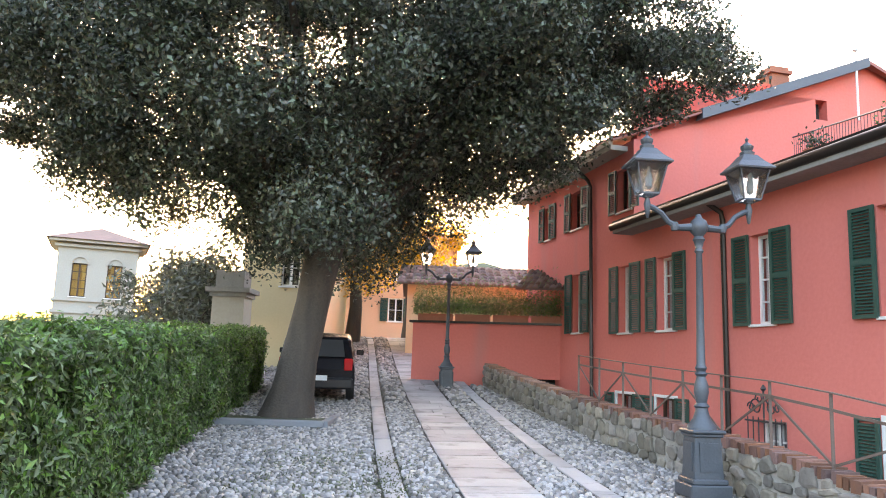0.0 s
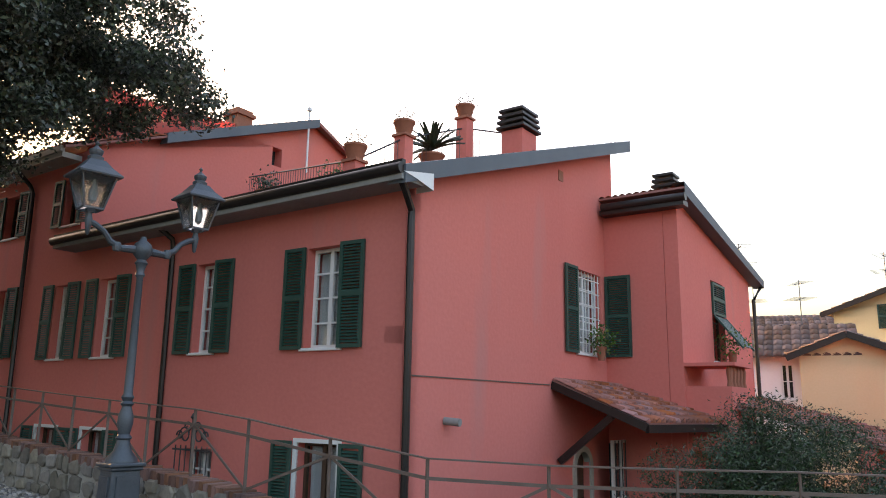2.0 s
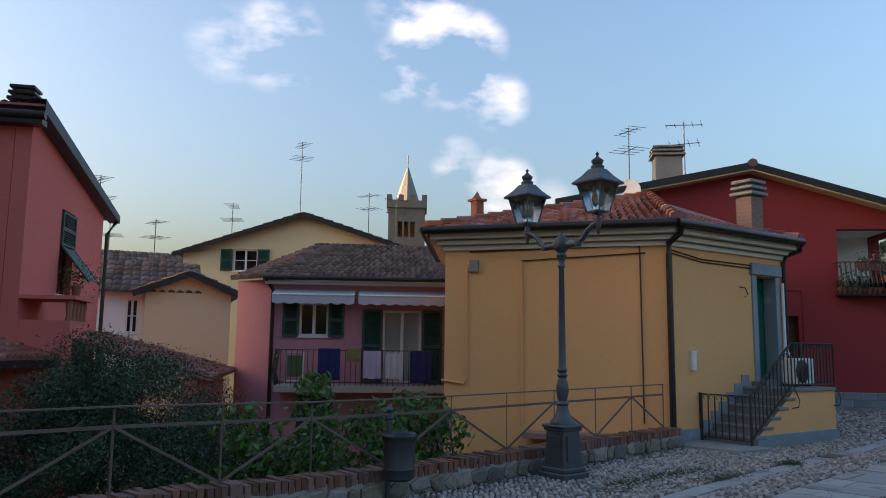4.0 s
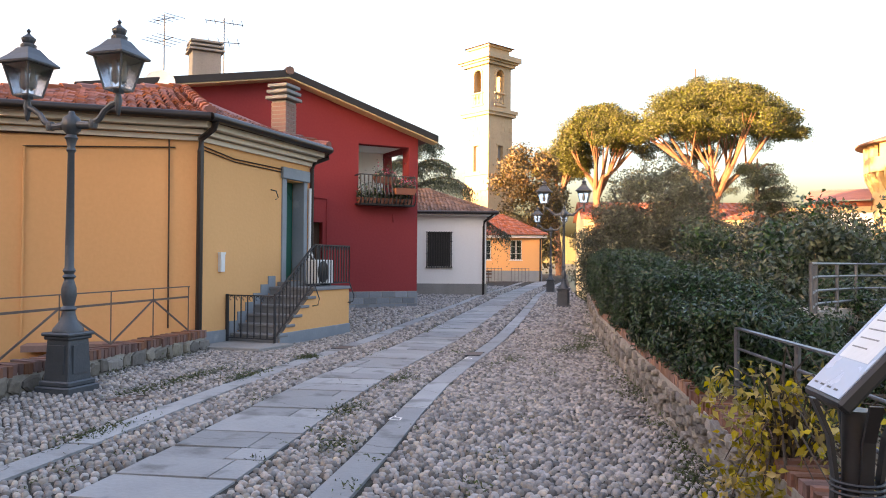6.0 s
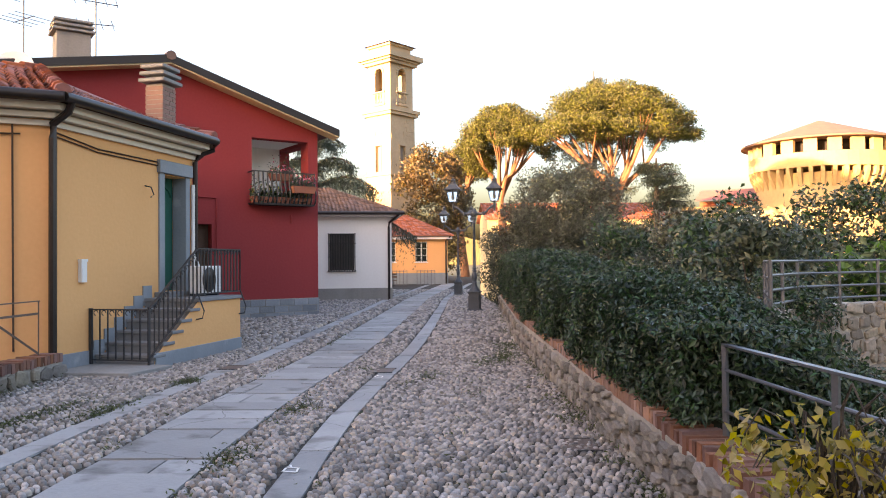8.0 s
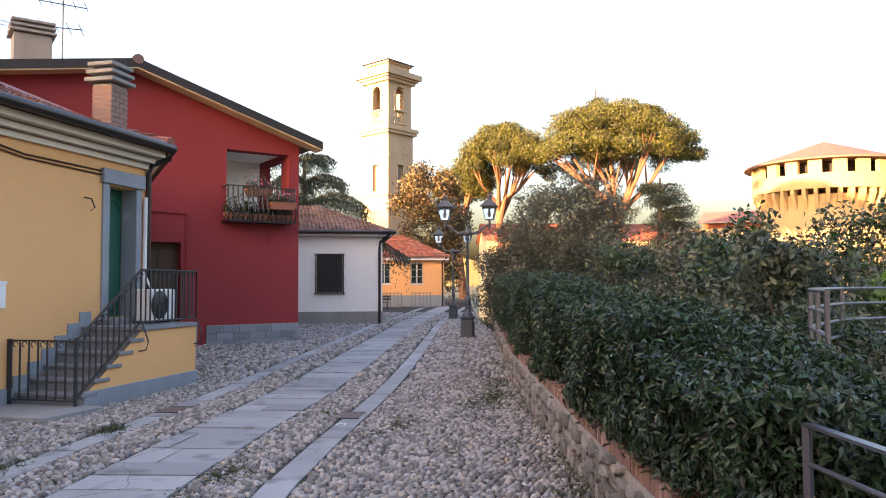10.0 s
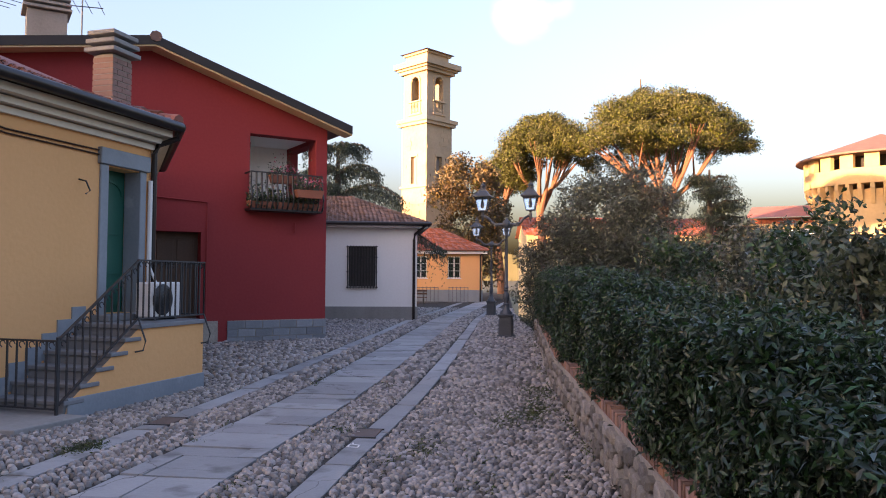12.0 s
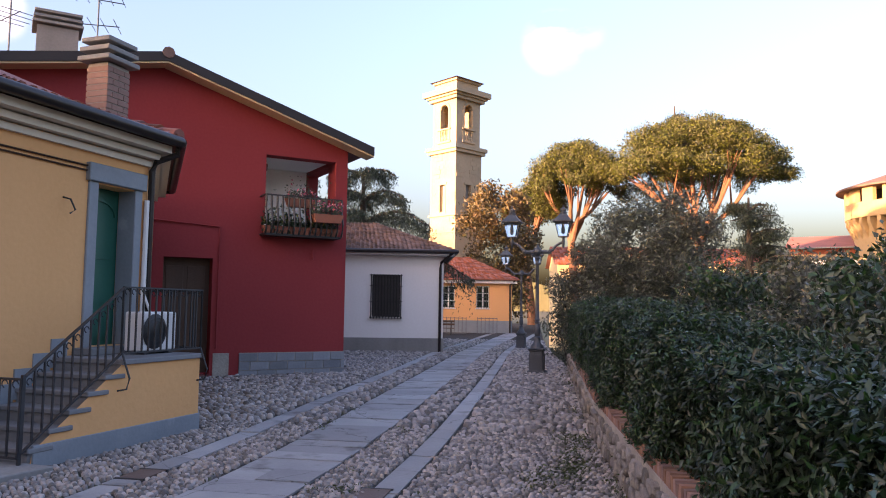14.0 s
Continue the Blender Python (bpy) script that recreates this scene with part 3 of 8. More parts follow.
def pipe(house, pts, r=0.05, mat=None, label="dark brown metal downpipe", name="downpipe"):
    return part(name, MB().tube(pts, r, 8), mat or M_GUTTER, house, label, smooth=True)


def chimney(house, x, y, z0, z1, w=0.7, d=0.55, mat=None, label="rendered chimney with stacked slab cowl", slabs=3, brick=False):
    hs = 0.13
    zb = z1 - slabs * hs
    k = 0.012 if brick else 0.0
    ch = part("chimney", MB().box(x - w / 2 + k, y - d / 2 + k, z0 - 0.3, x + w / 2 - k, y + d / 2 - k, zb), M_MORTAR if brick else mat or M_PINK, house, label)
    if brick:
        for i in range(int((zb - z0) / 0.085)):
            o = 0.5 * (i % 2)
            for u0, u1 in ((0, 0.5 - o * 0.5), (0.5 - o * 0.5, 1.0 - o * 0.5), (1.0 - o * 0.5, 1.0)):
                if u1 - u0 > 0.05:
                    part("brick", MB().box(x - w / 2 + w * u0 + 0.005, y - d / 2, z0 + i * 0.085, x - w / 2 + w * u1 - 0.005, y + d / 2, z0 + i * 0.085 + 0.07), mat, ch)
    for i in range(slabs):
        o = 0.09 - 0.015 * i
        cowl = part("cowl_slab", MB().box(x - w / 2 - o, y - d / 2 - o, zb + i * hs + 0.03, x + w / 2 + o, y + d / 2 + o, zb + i * hs + 0.095), M_GUTTER if mat is M_PINK else M_CONC, ch, "dark cowl slab" if mat is M_PINK else "grey concrete cowl slab", bevel=0.008)
        part("spacer", MB().box(x - w / 2 + 0.06, y - d / 2 + 0.06, zb + i * hs - 0.04, x + w / 2 - 0.06, y + d / 2 - 0.06, zb + i * hs + 0.029), M_CONC, cowl)
    return ch


def pink_house():
    h = thing("pink_house", pose(5.92, 8.4, 0, 0, 0, 14), "long salmon-pink stucco house with dark green shutters", "house")
    L, BASE = 16.0, -2.6
    F = pose(0, L, 0, 0, 0, -90)
    lo = [(1.16, 1.99, -0.75, 1.0), (4.0, 4.75, -0.25, 0.8), (7.3, 8.05, -0.75, 1.0), (9.05, 9.85, -0.75, 1.0)]
    mid = [(1.22, 1.98, 2.42, 4.0), (4.21, 4.79, 2.42, 4.0), (7.26, 7.98, 2.42, 4.0), (9.11, 9.73, 2.42, 4.0), (11.8, 12.42, 2.5, 4.08)]
    up = [(9.12, 9.81, 5.35, 6.4), (11.8, 12.55, 5.35, 6.4), (14.06, 14.5, 5.35, 6.35)]
    flip = lambda hs: [(L - b, L - a, c, d) for a, b, c, d in hs]
    w = MB(F)
    holed_wall(w, L - 9.0, L, BASE, 4.85, 0.35, flip([q for q in lo + mid if q[1] < 9]))
    part("wall", w, M_PINK, h, "salmon-pink stucco front")
    w = MB(F)
    holed_wall(w, 0, L - 9.0, BASE, lambda u: 7.0, 0.35, flip([q for q in lo + mid + up if q[0] > 9]))
    part("wall", w, M_PINK, h, "salmon-pink stucco front")
    # gable end
    top = lambda u: 4.85 + 0.345 * u
    w = MB()
    holed_wall(w, 0, 7.6, BASE, top, 0.35, [(5.62, 6.85, 2.68, 4.4), (5.45, 6.05, BASE + 0.3, 0.75)])
    part("wall", w, M_PINK, h, "salmon-pink stucco gable")
    w = MB(pose(0, 9.5, 0))
    holed_wall(w, 0.36, 11.5, 4.0, lambda u: 7.1 + 0.4 * u if u < 7.13 else 9.97 - 0.42 * (u - 7.13), 0.3, [(5.62, 5.98, 8.3, 8.85)], breaks=(7.13,))
    part("wall", w, M_PINK, h, "salmon-pink attic gable")
    for b in ((7.25, 0.36, BASE, 7.6, 9.5, 7.4), (7.6, 9.9, BASE, 11.5, 16, 7.6), (0.36, 15.65, BASE, 7.6, 16, 7.0)):
        part("wall", MB().box(*b), M_PINK, h)
    # near-black sheet paints the shade within the attic opening
    part("attic_shade_sheet", MB().box(5.5, 9.81, 8.2, 6.1, 9.85, 9.0), M_DARK, h)
    # roofs
    sl = lambda x: 4.98 + 0.345 * x
    roof_tiles(h, [(-0.42, 9.4, sl(-0.42)), (-0.42, -0.28, sl(-0.42)), (7.7, -0.28, sl(7.7)), (7.7, 9.4, sl(7.7))], M_TILE, label="terracotta tiled roof slope")
    r2 = lambda x: 7.2 + 0.4 * x
    roof_tiles(h, [(-0.45, 16.3, r2(-0.45)), (-0.45, 9.2, r2(-0.45)), (7.13, 9.2, r2(7.13)), (7.13, 16.3, r2(7.13))], M_TILE, label="terracotta tiled upper roof")
    part("roof", MB().add([(7.13, 9.2, r2(7.13)), (7.13, 16.3, r2(7.13)), (12, 16.3, 8.0), (12, 9.2, 8.0), (7.13, 9.2, r2(7.13) - 0.1), (12, 9.2, 7.9)], [(0, 1, 2, 3), (0, 3, 5, 4)]), M_TILE, h)
    # verge flashing along the gable edge, eaves and gutters
    def verge(x0, x1, f, y, hgt=0.2, m=None):
        g = MB().add([(x0, y - 0.03, f(x0) - hgt), (x1, y - 0.03, f(x1) - hgt), (x1, y - 0.03, f(x1) + 0.07), (x0, y - 0.03, f(x0) + 0.07),
                      (x0, y + 0.3, f(x0) - hgt + 0.02), (x1, y + 0.3, f(x1) - hgt + 0.02), (x1, y + 0.12, f(x1) + 0.09), (x0, y + 0.12, f(x0) + 0.09)],
                     [(0, 1, 2, 3), (0, 4, 5, 1), (3, 2, 6, 7), (0, 3, 7, 4), (1, 5, 6, 2)])
        return part("verge", g, m or M_ZINC, h, "blue-grey sheet metal verge")
    verge(-0.45, 8.02, sl, -0.3)
    verge(2.0, 7.13, r2, 9.2)
    part("eave", MB().box(-0.5, -0.3, 4.68, 0.0, 9.1, 4.78), M_CONC, h, "grey plastered eave soffit")
    part("gutter", MB().tube([(-0.5, -0.3, 4.84), (-0.5, 9.15, 4.84)], 0.085, 10).box(-0.5, -0.3, 4.78, -0.42, 9.12, 4.97), M_GUTTER, h, "black eaves gutter", smooth=True)
    part("eave", MB().box(-0.45, 9.3, 6.78, 0.0, 16.3, 6.9).box(-0.5, 9.3, 6.9, -0.4, 16.3, 7.02).box(0.0, 15.99, 6.85, 7, 16.3, 6.95), M_GREYST, h, "pale plastered eave")
    part("gutter_end", MB().add([(-0.5, -0.34, 4.78), (0.2, -0.34, 4.92), (0.2, -0.34, 4.66), (-0.2, -0.34, 4.74), (0.2, -0.02, 4.92), (0.2, -0.02, 4.66)], [(0, 3, 2, 1), (1, 2, 5, 4)]), M_PAINT, h)
    pipe(h, [(-0.45, -0.2, 4.8), (-0.3, -0.2, 4.6), (-0.03, -0.12, 4.35), (-0.03, -0.12, 4.2), (-0.03, -0.12, BASE)], 0.055)
    pipe(h, [(-0.45, 5.6, 4.8), (-0.1, 5.5, 4.55), (-0.07, 5.5, 4.4), (-0.07, 5.42, BASE)])
    pipe(h, [(-0.45, 11.35, 6.85), (-0.1, 11.3, 6.5), (-0.07, 11.2, 6.3), (-0.07, 11.0, BASE)])
    part("string_course", MB().box(0.12, -0.015, 1.985, 4.4, 0.0, 2.005), M_RUST, h, "rusty cable along the wall")
    part("vent_pipe", MB().tube([(1.05, 0, 1.36), (1.08, -0.26, 1.34)], 0.06, 10), M_CONC, h, "stub of concrete vent pipe", smooth=True)
    part("vent_grille", MB().box(4.9, -0.012, 6.1, 5.1, 0, 6.32), M_TERRA, h)
    # windows of the front
    for i, (a, b, c, d) in enumerate(mid):
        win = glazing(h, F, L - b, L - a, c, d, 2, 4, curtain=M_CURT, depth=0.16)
        sw = 0.46 if i < 2 else 0.42
        shutter(win, F, L - a + 0.01, L - a + 0.01 + sw, c - 0.02, d + 0.02, 0.05, 4)
        shutter(win, F, L - b - 0.01 - sw, L - b - 0.01, c - 0.02, d + 0.02, 0.03)
    for a, b, c, d in up:
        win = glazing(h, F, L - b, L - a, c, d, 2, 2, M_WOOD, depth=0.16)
        shutter(win, F, L - a + 0.01, L - a + 0.4, c - 0.02, d + 0.02, 0.05, 5)
        shutter(win, F, L - b - 0.4, L - b - 0.01, c - 0.02, d + 0.02, 0.03)
    for a, b, c, d in (lo[0], lo[2], lo[3]):
        win = glazing(h, F, L - b, L - a, c, d, 2, 2, M_WOOD, depth=0.16, curtain=M_CURT)
        part("surround", MB(F).box(L - b - 0.08, -0.02, c, L - b, 0.02, d + 0.06).box(L - a, -0.02, c, L - a + 0.08, 0.02, d + 0.06).box(L - b, -0.02, d, L - a, 0.02, d + 0.06), M_PAINT, win)
        shutter(win, F, L - a + 0.09, L - a + 0.52, c - 0.02, d + 0.02, 0.05, 4)
        shutter(win, F, L - b - 0.52, L - b - 0.09, c - 0.02, d + 0.02, 0.03)
    # grilled window with wrought-iron crest
    a, b, c, d = lo[1]
    win = glazing(h, F, L - b, L - a, c, d, 2, 3, depth=0.16, curtain=M_CURT)
    g = MB(F)
    for i in range(7):
        u = L - b - 0.05 + (b - a + 0.1) * i / 6
        g.tube([(u, -0.14, c - 0.05), (u, -0.14, d + 0.05)], 0.011, 5)
    for z in (c + 0.05, (c + d) / 2, d - 0.02):
        g.bar((L - b - 0.12, -0.14, z), (L - a + 0.12, -0.14, z), 0.03, 0.03)
    cu, cz = L - (a + b) / 2, d + 0.05
    for sgn in (-1, 1):
        for k, (r, o) in enumerate(((0.16, 0.2), (0.1, 0.12), (0.09, 0.34))):
            g.tube([(cu + sgn * (o + r * math.cos(t * 0.5) * (1 - t * 0.05)), -0.14, cz + 0.16 + (0.14 if k == 1 else 0) + r * math.sin(t * 0.5) * (1 - t * 0.05)) for t in range(15)], 0.014, 5)
    g.tube([(cu, -0.14, cz), (cu, -0.14, cz + 0.5)], 0.016, 5).lathe([(0.01, 0), (0.05, 0.05), (0.01, 0.12)], 6, (cu, -0.14, cz + 0.42))
    part("window_grille", g, M_IRON, win, "wrought-iron grille with scrolled crest", smooth=True)
    # gable window with white bars; its second shutter lies on the side wing
    win = glazing(h, Matrix(), 5.62, 6.85, 2.68, 4.4, 2, 5, depth=0.14, curtain=M_CURT)
    g = MB()
    for i in range(8):
        u = 5.68 + 1.12 * i / 7
        g.tube([(u, 0.05, 2.68), (u, 0.05, 4.4)], 0.012, 5)
    for i in range(6):
        g.bar((5.62, 0.05, 2.9 + 0.27 * i), (6.85, 0.05, 2.9 + 0.27 * i), 0.02, 0.02)
    part("window_grille", g, M_PAINT, win, "white-painted window bars")
    shutter(win, Matrix(), 5.05, 5.6, 2.66, 4.42, 0.03)
    # arched door with pale surround
    dr = part("door", MB().box(5.45, 0.12, BASE, 6.05, 0.18, 0.72), M_WOOD, h, "dark wooden arched door")
    s = MB()
    for i in range(10):
        t0, t1 = math.pi * i / 10, math.pi * (i + 1) / 10
        s.add([(5.75 + r * math.cos(t), y, 0.42 + r * math.sin(t)) for t in (t0, t1) for r in (0.32, 0.44) for y in (-0.04, 0.1)],
              [(0, 2, 6, 4), (1, 5, 7, 3), (0, 4, 5, 1), (2, 3, 7, 6)])
    s.box(6.07, -0.04, BASE, 6.19, 0.1, 0.42).box(5.31, -0.04, BASE, 5.43, 0.1, 0.42)
    part("door_surround", s, M_GREYST, dr, "pale plaster arch")
    # roof terrace: pillars with pots, railing
    for x, z1 in ((1.05, 5.98), (2.4, 6.87), (4.5, 7.92)):
        z0 = sl(x)
        p = part("pillar", MB().box(x - 0.13, 1.9, z0 - 0.2, x + 0.13, 2.16, z1 - 0.2), M_PINK, h, "pink rendered pillar")
        part("capital", MB().box(x - 0.17, 1.86, z1 - 0.24, x + 0.17, 2.2, z1 - 0.19), M_TERRA, p, "terracotta capping slab")
    rl = MB()
    pts = [(3.3, 7.6, 7.0), (1.05, 2.03, 5.8), (2.4, 2.03, 6.62), (4.5, 2.03, 7.5), (5.8, 1.2, 7.55)]
    for p, q in zip(pts, pts[1:]):
        p, q = Vector(p), Vector(q)
        rl.tube([p, q], 0.018, 5)
        for i in range(int((q - p).length / 0.14)):
            c = p.lerp(q, (i + 0.5) / int((q - p).length / 0.14))
            rl.tube([(c.x, c.y, sl(max(c.x, 0)) + 0.02), c], 0.008, 4)
    part("terrace_railing", rl, M_IRON, h, "thin wrought-iron terrace railing")
    chimney(h, 5.05, 1.0, 6.5, 7.85, 0.62, 0.5, M_PINK, "pink rendered chimney with concrete cowl", 4)
    part("chimney", MB().box(4.48, 9.75, 8.2, 5.03, 10.25, 9.75).box(4.41, 9.68, 9.55, 5.1, 10.32, 9.65), M_TERRA, h, "brick chimney overgrown with weeds")
    part("mast", MB().tube([(6.7, 9.2, 8.3), (6.7, 9.2, 10.2)], 0.03).lathe([(0.01, 10.2), (0.08, 10.25), (0.08, 10.33), (0.01, 10.38)], 8, (6.7, 9.2, 0)), M_PAINT, h, "white mast with a small cap")
    # side wing
    X, Yw = 7.07, -1.66
    G = pose(X, Yw, 0)
    g2 = lambda u: 6.05 - 0.17 * u
    w = MB(G)
    holed_wall(w, 0, 5.7, BASE, g2, 0.3, [(2.2, 3.2, 2.68, 4.55)])
    part("wall", w, M_PINK, h, "pink stucco side wing")
    part("wall", MB().box(X, Yw + 0.31, BASE, X + 0.3, -0.002, 5.95), M_PINK, h, "dark pink wing flank")
    part("wall", MB().box(X + 5.4, Yw + 0.31, BASE, X + 5.7, 6, 5.0), M_PINK, h)
    roof_tiles(h, [(X + 6.3, Yw - 0.25, g2(6.3) + 0.02), (X + 6.3, 6, g2(6.3) + 0.02), (X - 0.2, 6, g2(-0.2) + 0.08), (X - 0.2, Yw - 0.25, g2(-0.2) + 0.08)], M_TILE, label="terracotta roof of the wing")
    part("verge", MB().add([(X - 0.25, Yw - 0.28, g2(-0.25) - 0.1), (X + 6.3, Yw - 0.28, g2(6.3) - 0.1), (X + 6.3, Yw - 0.28, g2(6.3) + 0.1), (X - 0.25, Yw - 0.28, g2(-0.25) + 0.16), (X - 0.25, Yw, g2(-0.25) - 0.1), (X + 6.3, Yw, g2(6.3) - 0.1), (X - 0.25, Yw, g2(-0.25) + 0.16), (X + 6.3, Yw, g2(6.3) + 0.1)], [(0, 1, 2, 3), (0, 4, 5, 1), (3, 2, 7, 6), (1, 5, 7, 2)]), M_ZINC, h, "blue-grey sheet metal verge")
    part("gutter", MB().tube([(X - 0.28, Yw - 0.3, 5.92), (X - 0.28, -0.1, 5.92)], 0.09, 10).box(X - 0.3, Yw - 0.25, 5.75, X, -0.05, 5.86), M_GUTTER, h, "black eaves gutter", smooth=True)
    pipe(h, [(X + 6.2, Yw - 0.2, g2(6.2) - 0.1), (X + 5.75, Yw - 0.1, g2(6.2) - 0.5), (X + 5.75, Yw - 0.1, BASE)])
    chimney(h, X + 1.25, -1.05, 5.7, 6.95, 0.4, 0.4, M_PINK, "small pink chimney with dark cowl", 4)
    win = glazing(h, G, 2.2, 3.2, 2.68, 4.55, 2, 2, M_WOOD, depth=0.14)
    shutter(win, G, 2.2, 3.2, 3.75, 4.5, 0.01)
    flap = MB(G @ Matrix.Translation((2.2, -0.03, 3.72)) @ pose(0, 0, 0, -38, 0, 0))
    for i in range(18):
        flap.box(0.06, -0.02, -0.06 - 0.05 * i, 0.94, 0.0, -0.02 - 0.05 * i)
    flap.box(0, -0.03, -0.98, 0.06, 0.01, 0).box(0.94, -0.03, -0.98, 1.0, 0.01, 0)
    part("shutter", flap, M_SHUT, win, "dark green flap tilted outwards")
    Wf = pose(X, -0.002, 0, 0, 0, -90)
    s = part("shutter_holder", MB(Wf).box(0.08, -0.03, 2.66, 0.1, 0, 4.4), M_SHUT, h)
    shutter(s, Wf, 0.02, 0.6, 2.66, 4.42, 0.03)
    part("balcony", MB(G).box(0.1, -0.9, 0.8, 1.25, 0, 2.05).box(0.0, -1.0, 2.45, 1.35, 0.0, 2.52), M_PINK, h, "rendered balcony parapet")
    bl = MB(G)
    for i in range(5):
        bl.lathe([(0.07, 0), (0.05, 0.1), (0.07, 0.3), (0.05, 0.4)], 8, (0.17 + 0.25 * i, -0.85, 2.05))
    part("baluster", bl, M_TERRA, h, "terracotta balusters", smooth=True)
    # tiled porch canopy over the arched door
    roof_tiles(h, [(4.6, -1.75, 1.35), (8.2, -2.6, 1.35), (7.9, -0.02, 2.1), (4.5, -0.02, 2.1)], M_TILE, label="terracotta tiled porch roof", name="canopy")
    part("canopy_frame", MB().bar((4.55, -1.8, 1.25), (8.2, -2.65, 1.25), 0.08, 0.14).bar((4.55, -1.8, 1.27), (4.5, 0, 2.0), 0.08, 0.14).bar((4.7, -0.05, 0.6), (4.7, -1.1, 1.45), 0.09, 0.12), M_GUTTER, h, "dark timber canopy frame")
    roof_tiles(h, [(7.4, -5.2, 0.95), (13.2, -5.2, 0.95), (13.2, -1.7, 1.9), (7.4, -1.7, 1.9)], M_TILE, label="low terracotta tiled roof", name="low_roof")
    w = MB(pose(7.5, -4.9, 0))
    holed_wall(w, 0, 5.6, BASE, 0.95, 0.3, [(1.2, 2.0, BASE, -0.4), (3.0, 3.5, -1.6, -0.4)])
    part("wall", w, M_PINK, h, "pink stucco low annex")
    win = glazing(h, pose(6.3, -0.4, 0), 0.1, 1.5, -1.3, 0.95, 3, 4, M_PAINT, depth=0.02, sill=False)
    g = MB(pose(6.3, -0.4, 0))
    for i in range(9):
        g.tube([(0.1 + 0.175 * i, -0.02, -1.3), (0.1 + 0.175 * i, -0.02, 0.95)], 0.012, 4)
    part("window_grille", g, M_IRON, win)
    return h


pink_house()


def yellow_house():
    h = thing("yellow_house", pose(13.24, -3.5, 0.03, 0, 0, -52.1), "low yellow stucco house with a red tiled hip roof", "house")
    foot = [(0, 0), (3.66, 0), (7.0, 2.8), (5.5, 6.8), (0, 6.6), (-2.6, 3.25)]
    w = MB()
    holed_wall(w, 0, 3.66, -0.4, 3.69, 0.3, [(2.72, 3.42, 1.02, 3.1)])
    part("wall", w, M_YELLOW, h, "yellow stucco front")
    n = len(foot)
    for i in (1, 2, 3, 4, 5):
        p, q = Vector(foot[i]), Vector(foot[(i + 1) % n])
        m = pose(p.x, p.y, 0, 0, 0, math.degrees(math.atan2(q.y - p.y, q.x - p.x)))
        part("wall", holed_wall(MB(m), 0, (q - p).length, -2.6, 3.72, 0.3, []), M_YELLOW, h, "yellow stucco wall")
    cx, cy = 2.2, 3.3

    def grow(k):
        out = []
        for i in range(n):
            p, a, b = Vector(foot[i]), Vector(foot[i - 1]), Vector(foot[(i + 1) % n])
            d0, d1 = (p - a).normalized(), (b - p).normalized()
            n0, n1 = Vector((d0.y, -d0.x)), Vector((d1.y, -d1.x))
            v = (n0 + n1) / (1 + n0.dot(n1))
            out.append((p.x + v.x * k, p.y + v.y * k))
        return out
    # moulded cornice under the eaves
    for i, (k, z0, z1) in enumerate(((0.06, 3.48, 3.56), (0.16, 3.58, 3.66), (0.30, 3.68, 3.78))):
        o = grow(k)
        for j in range(n):
            c = MB()
            a, b, p, q = Vector(o[j]), Vector(o[(j + 1) % n]), Vector(foot[j]), Vector(foot[(j + 1) % n])
            c.add([(a.x, a.y, z0), (b.x, b.y, z0), (b.x, b.y, z1), (a.x, a.y, z1), (p.x, p.y, z0), (q.x, q.y, z0), (p.x, p.y, z1), (q.x, q.y, z1)], [(0, 1, 2, 3), (0, 4, 5, 1), (3, 2, 7, 6)])
            part("cornice", c, M_CORN, h, "cream moulded cornice")
    o = grow(0.42)
    for j in range(n):
        part("gutter", MB().tube([(*o[j], 3.84), (*o[(j + 1) % n], 3.84)], 0.075, 10), M_GUTTER, h, "dark brown eaves gutter", smooth=True)
    e, ra, rb = grow(0.38), (2.6, 2.5, 5.12), (4.4, 4.3, 5.12)
    for j in range(n):
        a, b = e[j], e[(j + 1) % n]
        l, r = {0: (ra, rb), 1: (rb, rb), 2: (rb, rb), 3: (rb, ra), 4: (ra, ra), 5: (ra, ra)}[j]
        roof_tiles(h, [(*a, 3.86), (*b, 3.86), r, l], M_TILE, label="red terracotta tiled hip roof")
    hip = MB()
    for j, top in ((0, ra), (1, rb), (2, rb), (5, ra)):
        p, q = Vector((*e[j], 3.9)), Vector(top)
        k = int((q - p).length / 0.36)
        for i in range(k):
            hip.tube([p.lerp(q, i / k) + Vector((0, 0, 0.03)), p.lerp(q, (i + 1.08) / k) + Vector((0, 0, 0.01))], [0.11, 0.09], 8)
    hip.tube([ra, rb], 0.1, 8)
    part("ridge_tile", hip, M_TILE, h, "rounded ridge tiles", smooth=True)
    # door with slate surround and steps
    dr = part("door", MB().box(2.725, 0.27, 1.02, 3.415, 0.31, 3.1), M_DOORG, h, "dark green panelled door with arched top panel")
    for u0, u1, z0, z1, o in ((2.58, 2.74, 1.0, 3.12, 0.03), (3.4, 3.54, 1.0, 3.12, 0.03), (2.54, 3.58, 3.12, 3.35, 0.07)):
        part("door_jamb" if z0 < 3 else "door_lintel", MB().box(u0, -o, z0, u1, 0.262, z1), M_SLATE, dr, "veined blue-grey stone", bevel=0.01)
    pn = MB()
    for z0, z1 in ((1.12, 1.48), (1.58, 2.06), (2.16, 2.68)):
        for u0 in (2.79, ):
            pn.box(u0, 0.255, z0, 3.35, 0.272, z1)
    for i in range(10):
        t0, t1 = math.pi * i / 10, math.pi * (i + 1) / 10
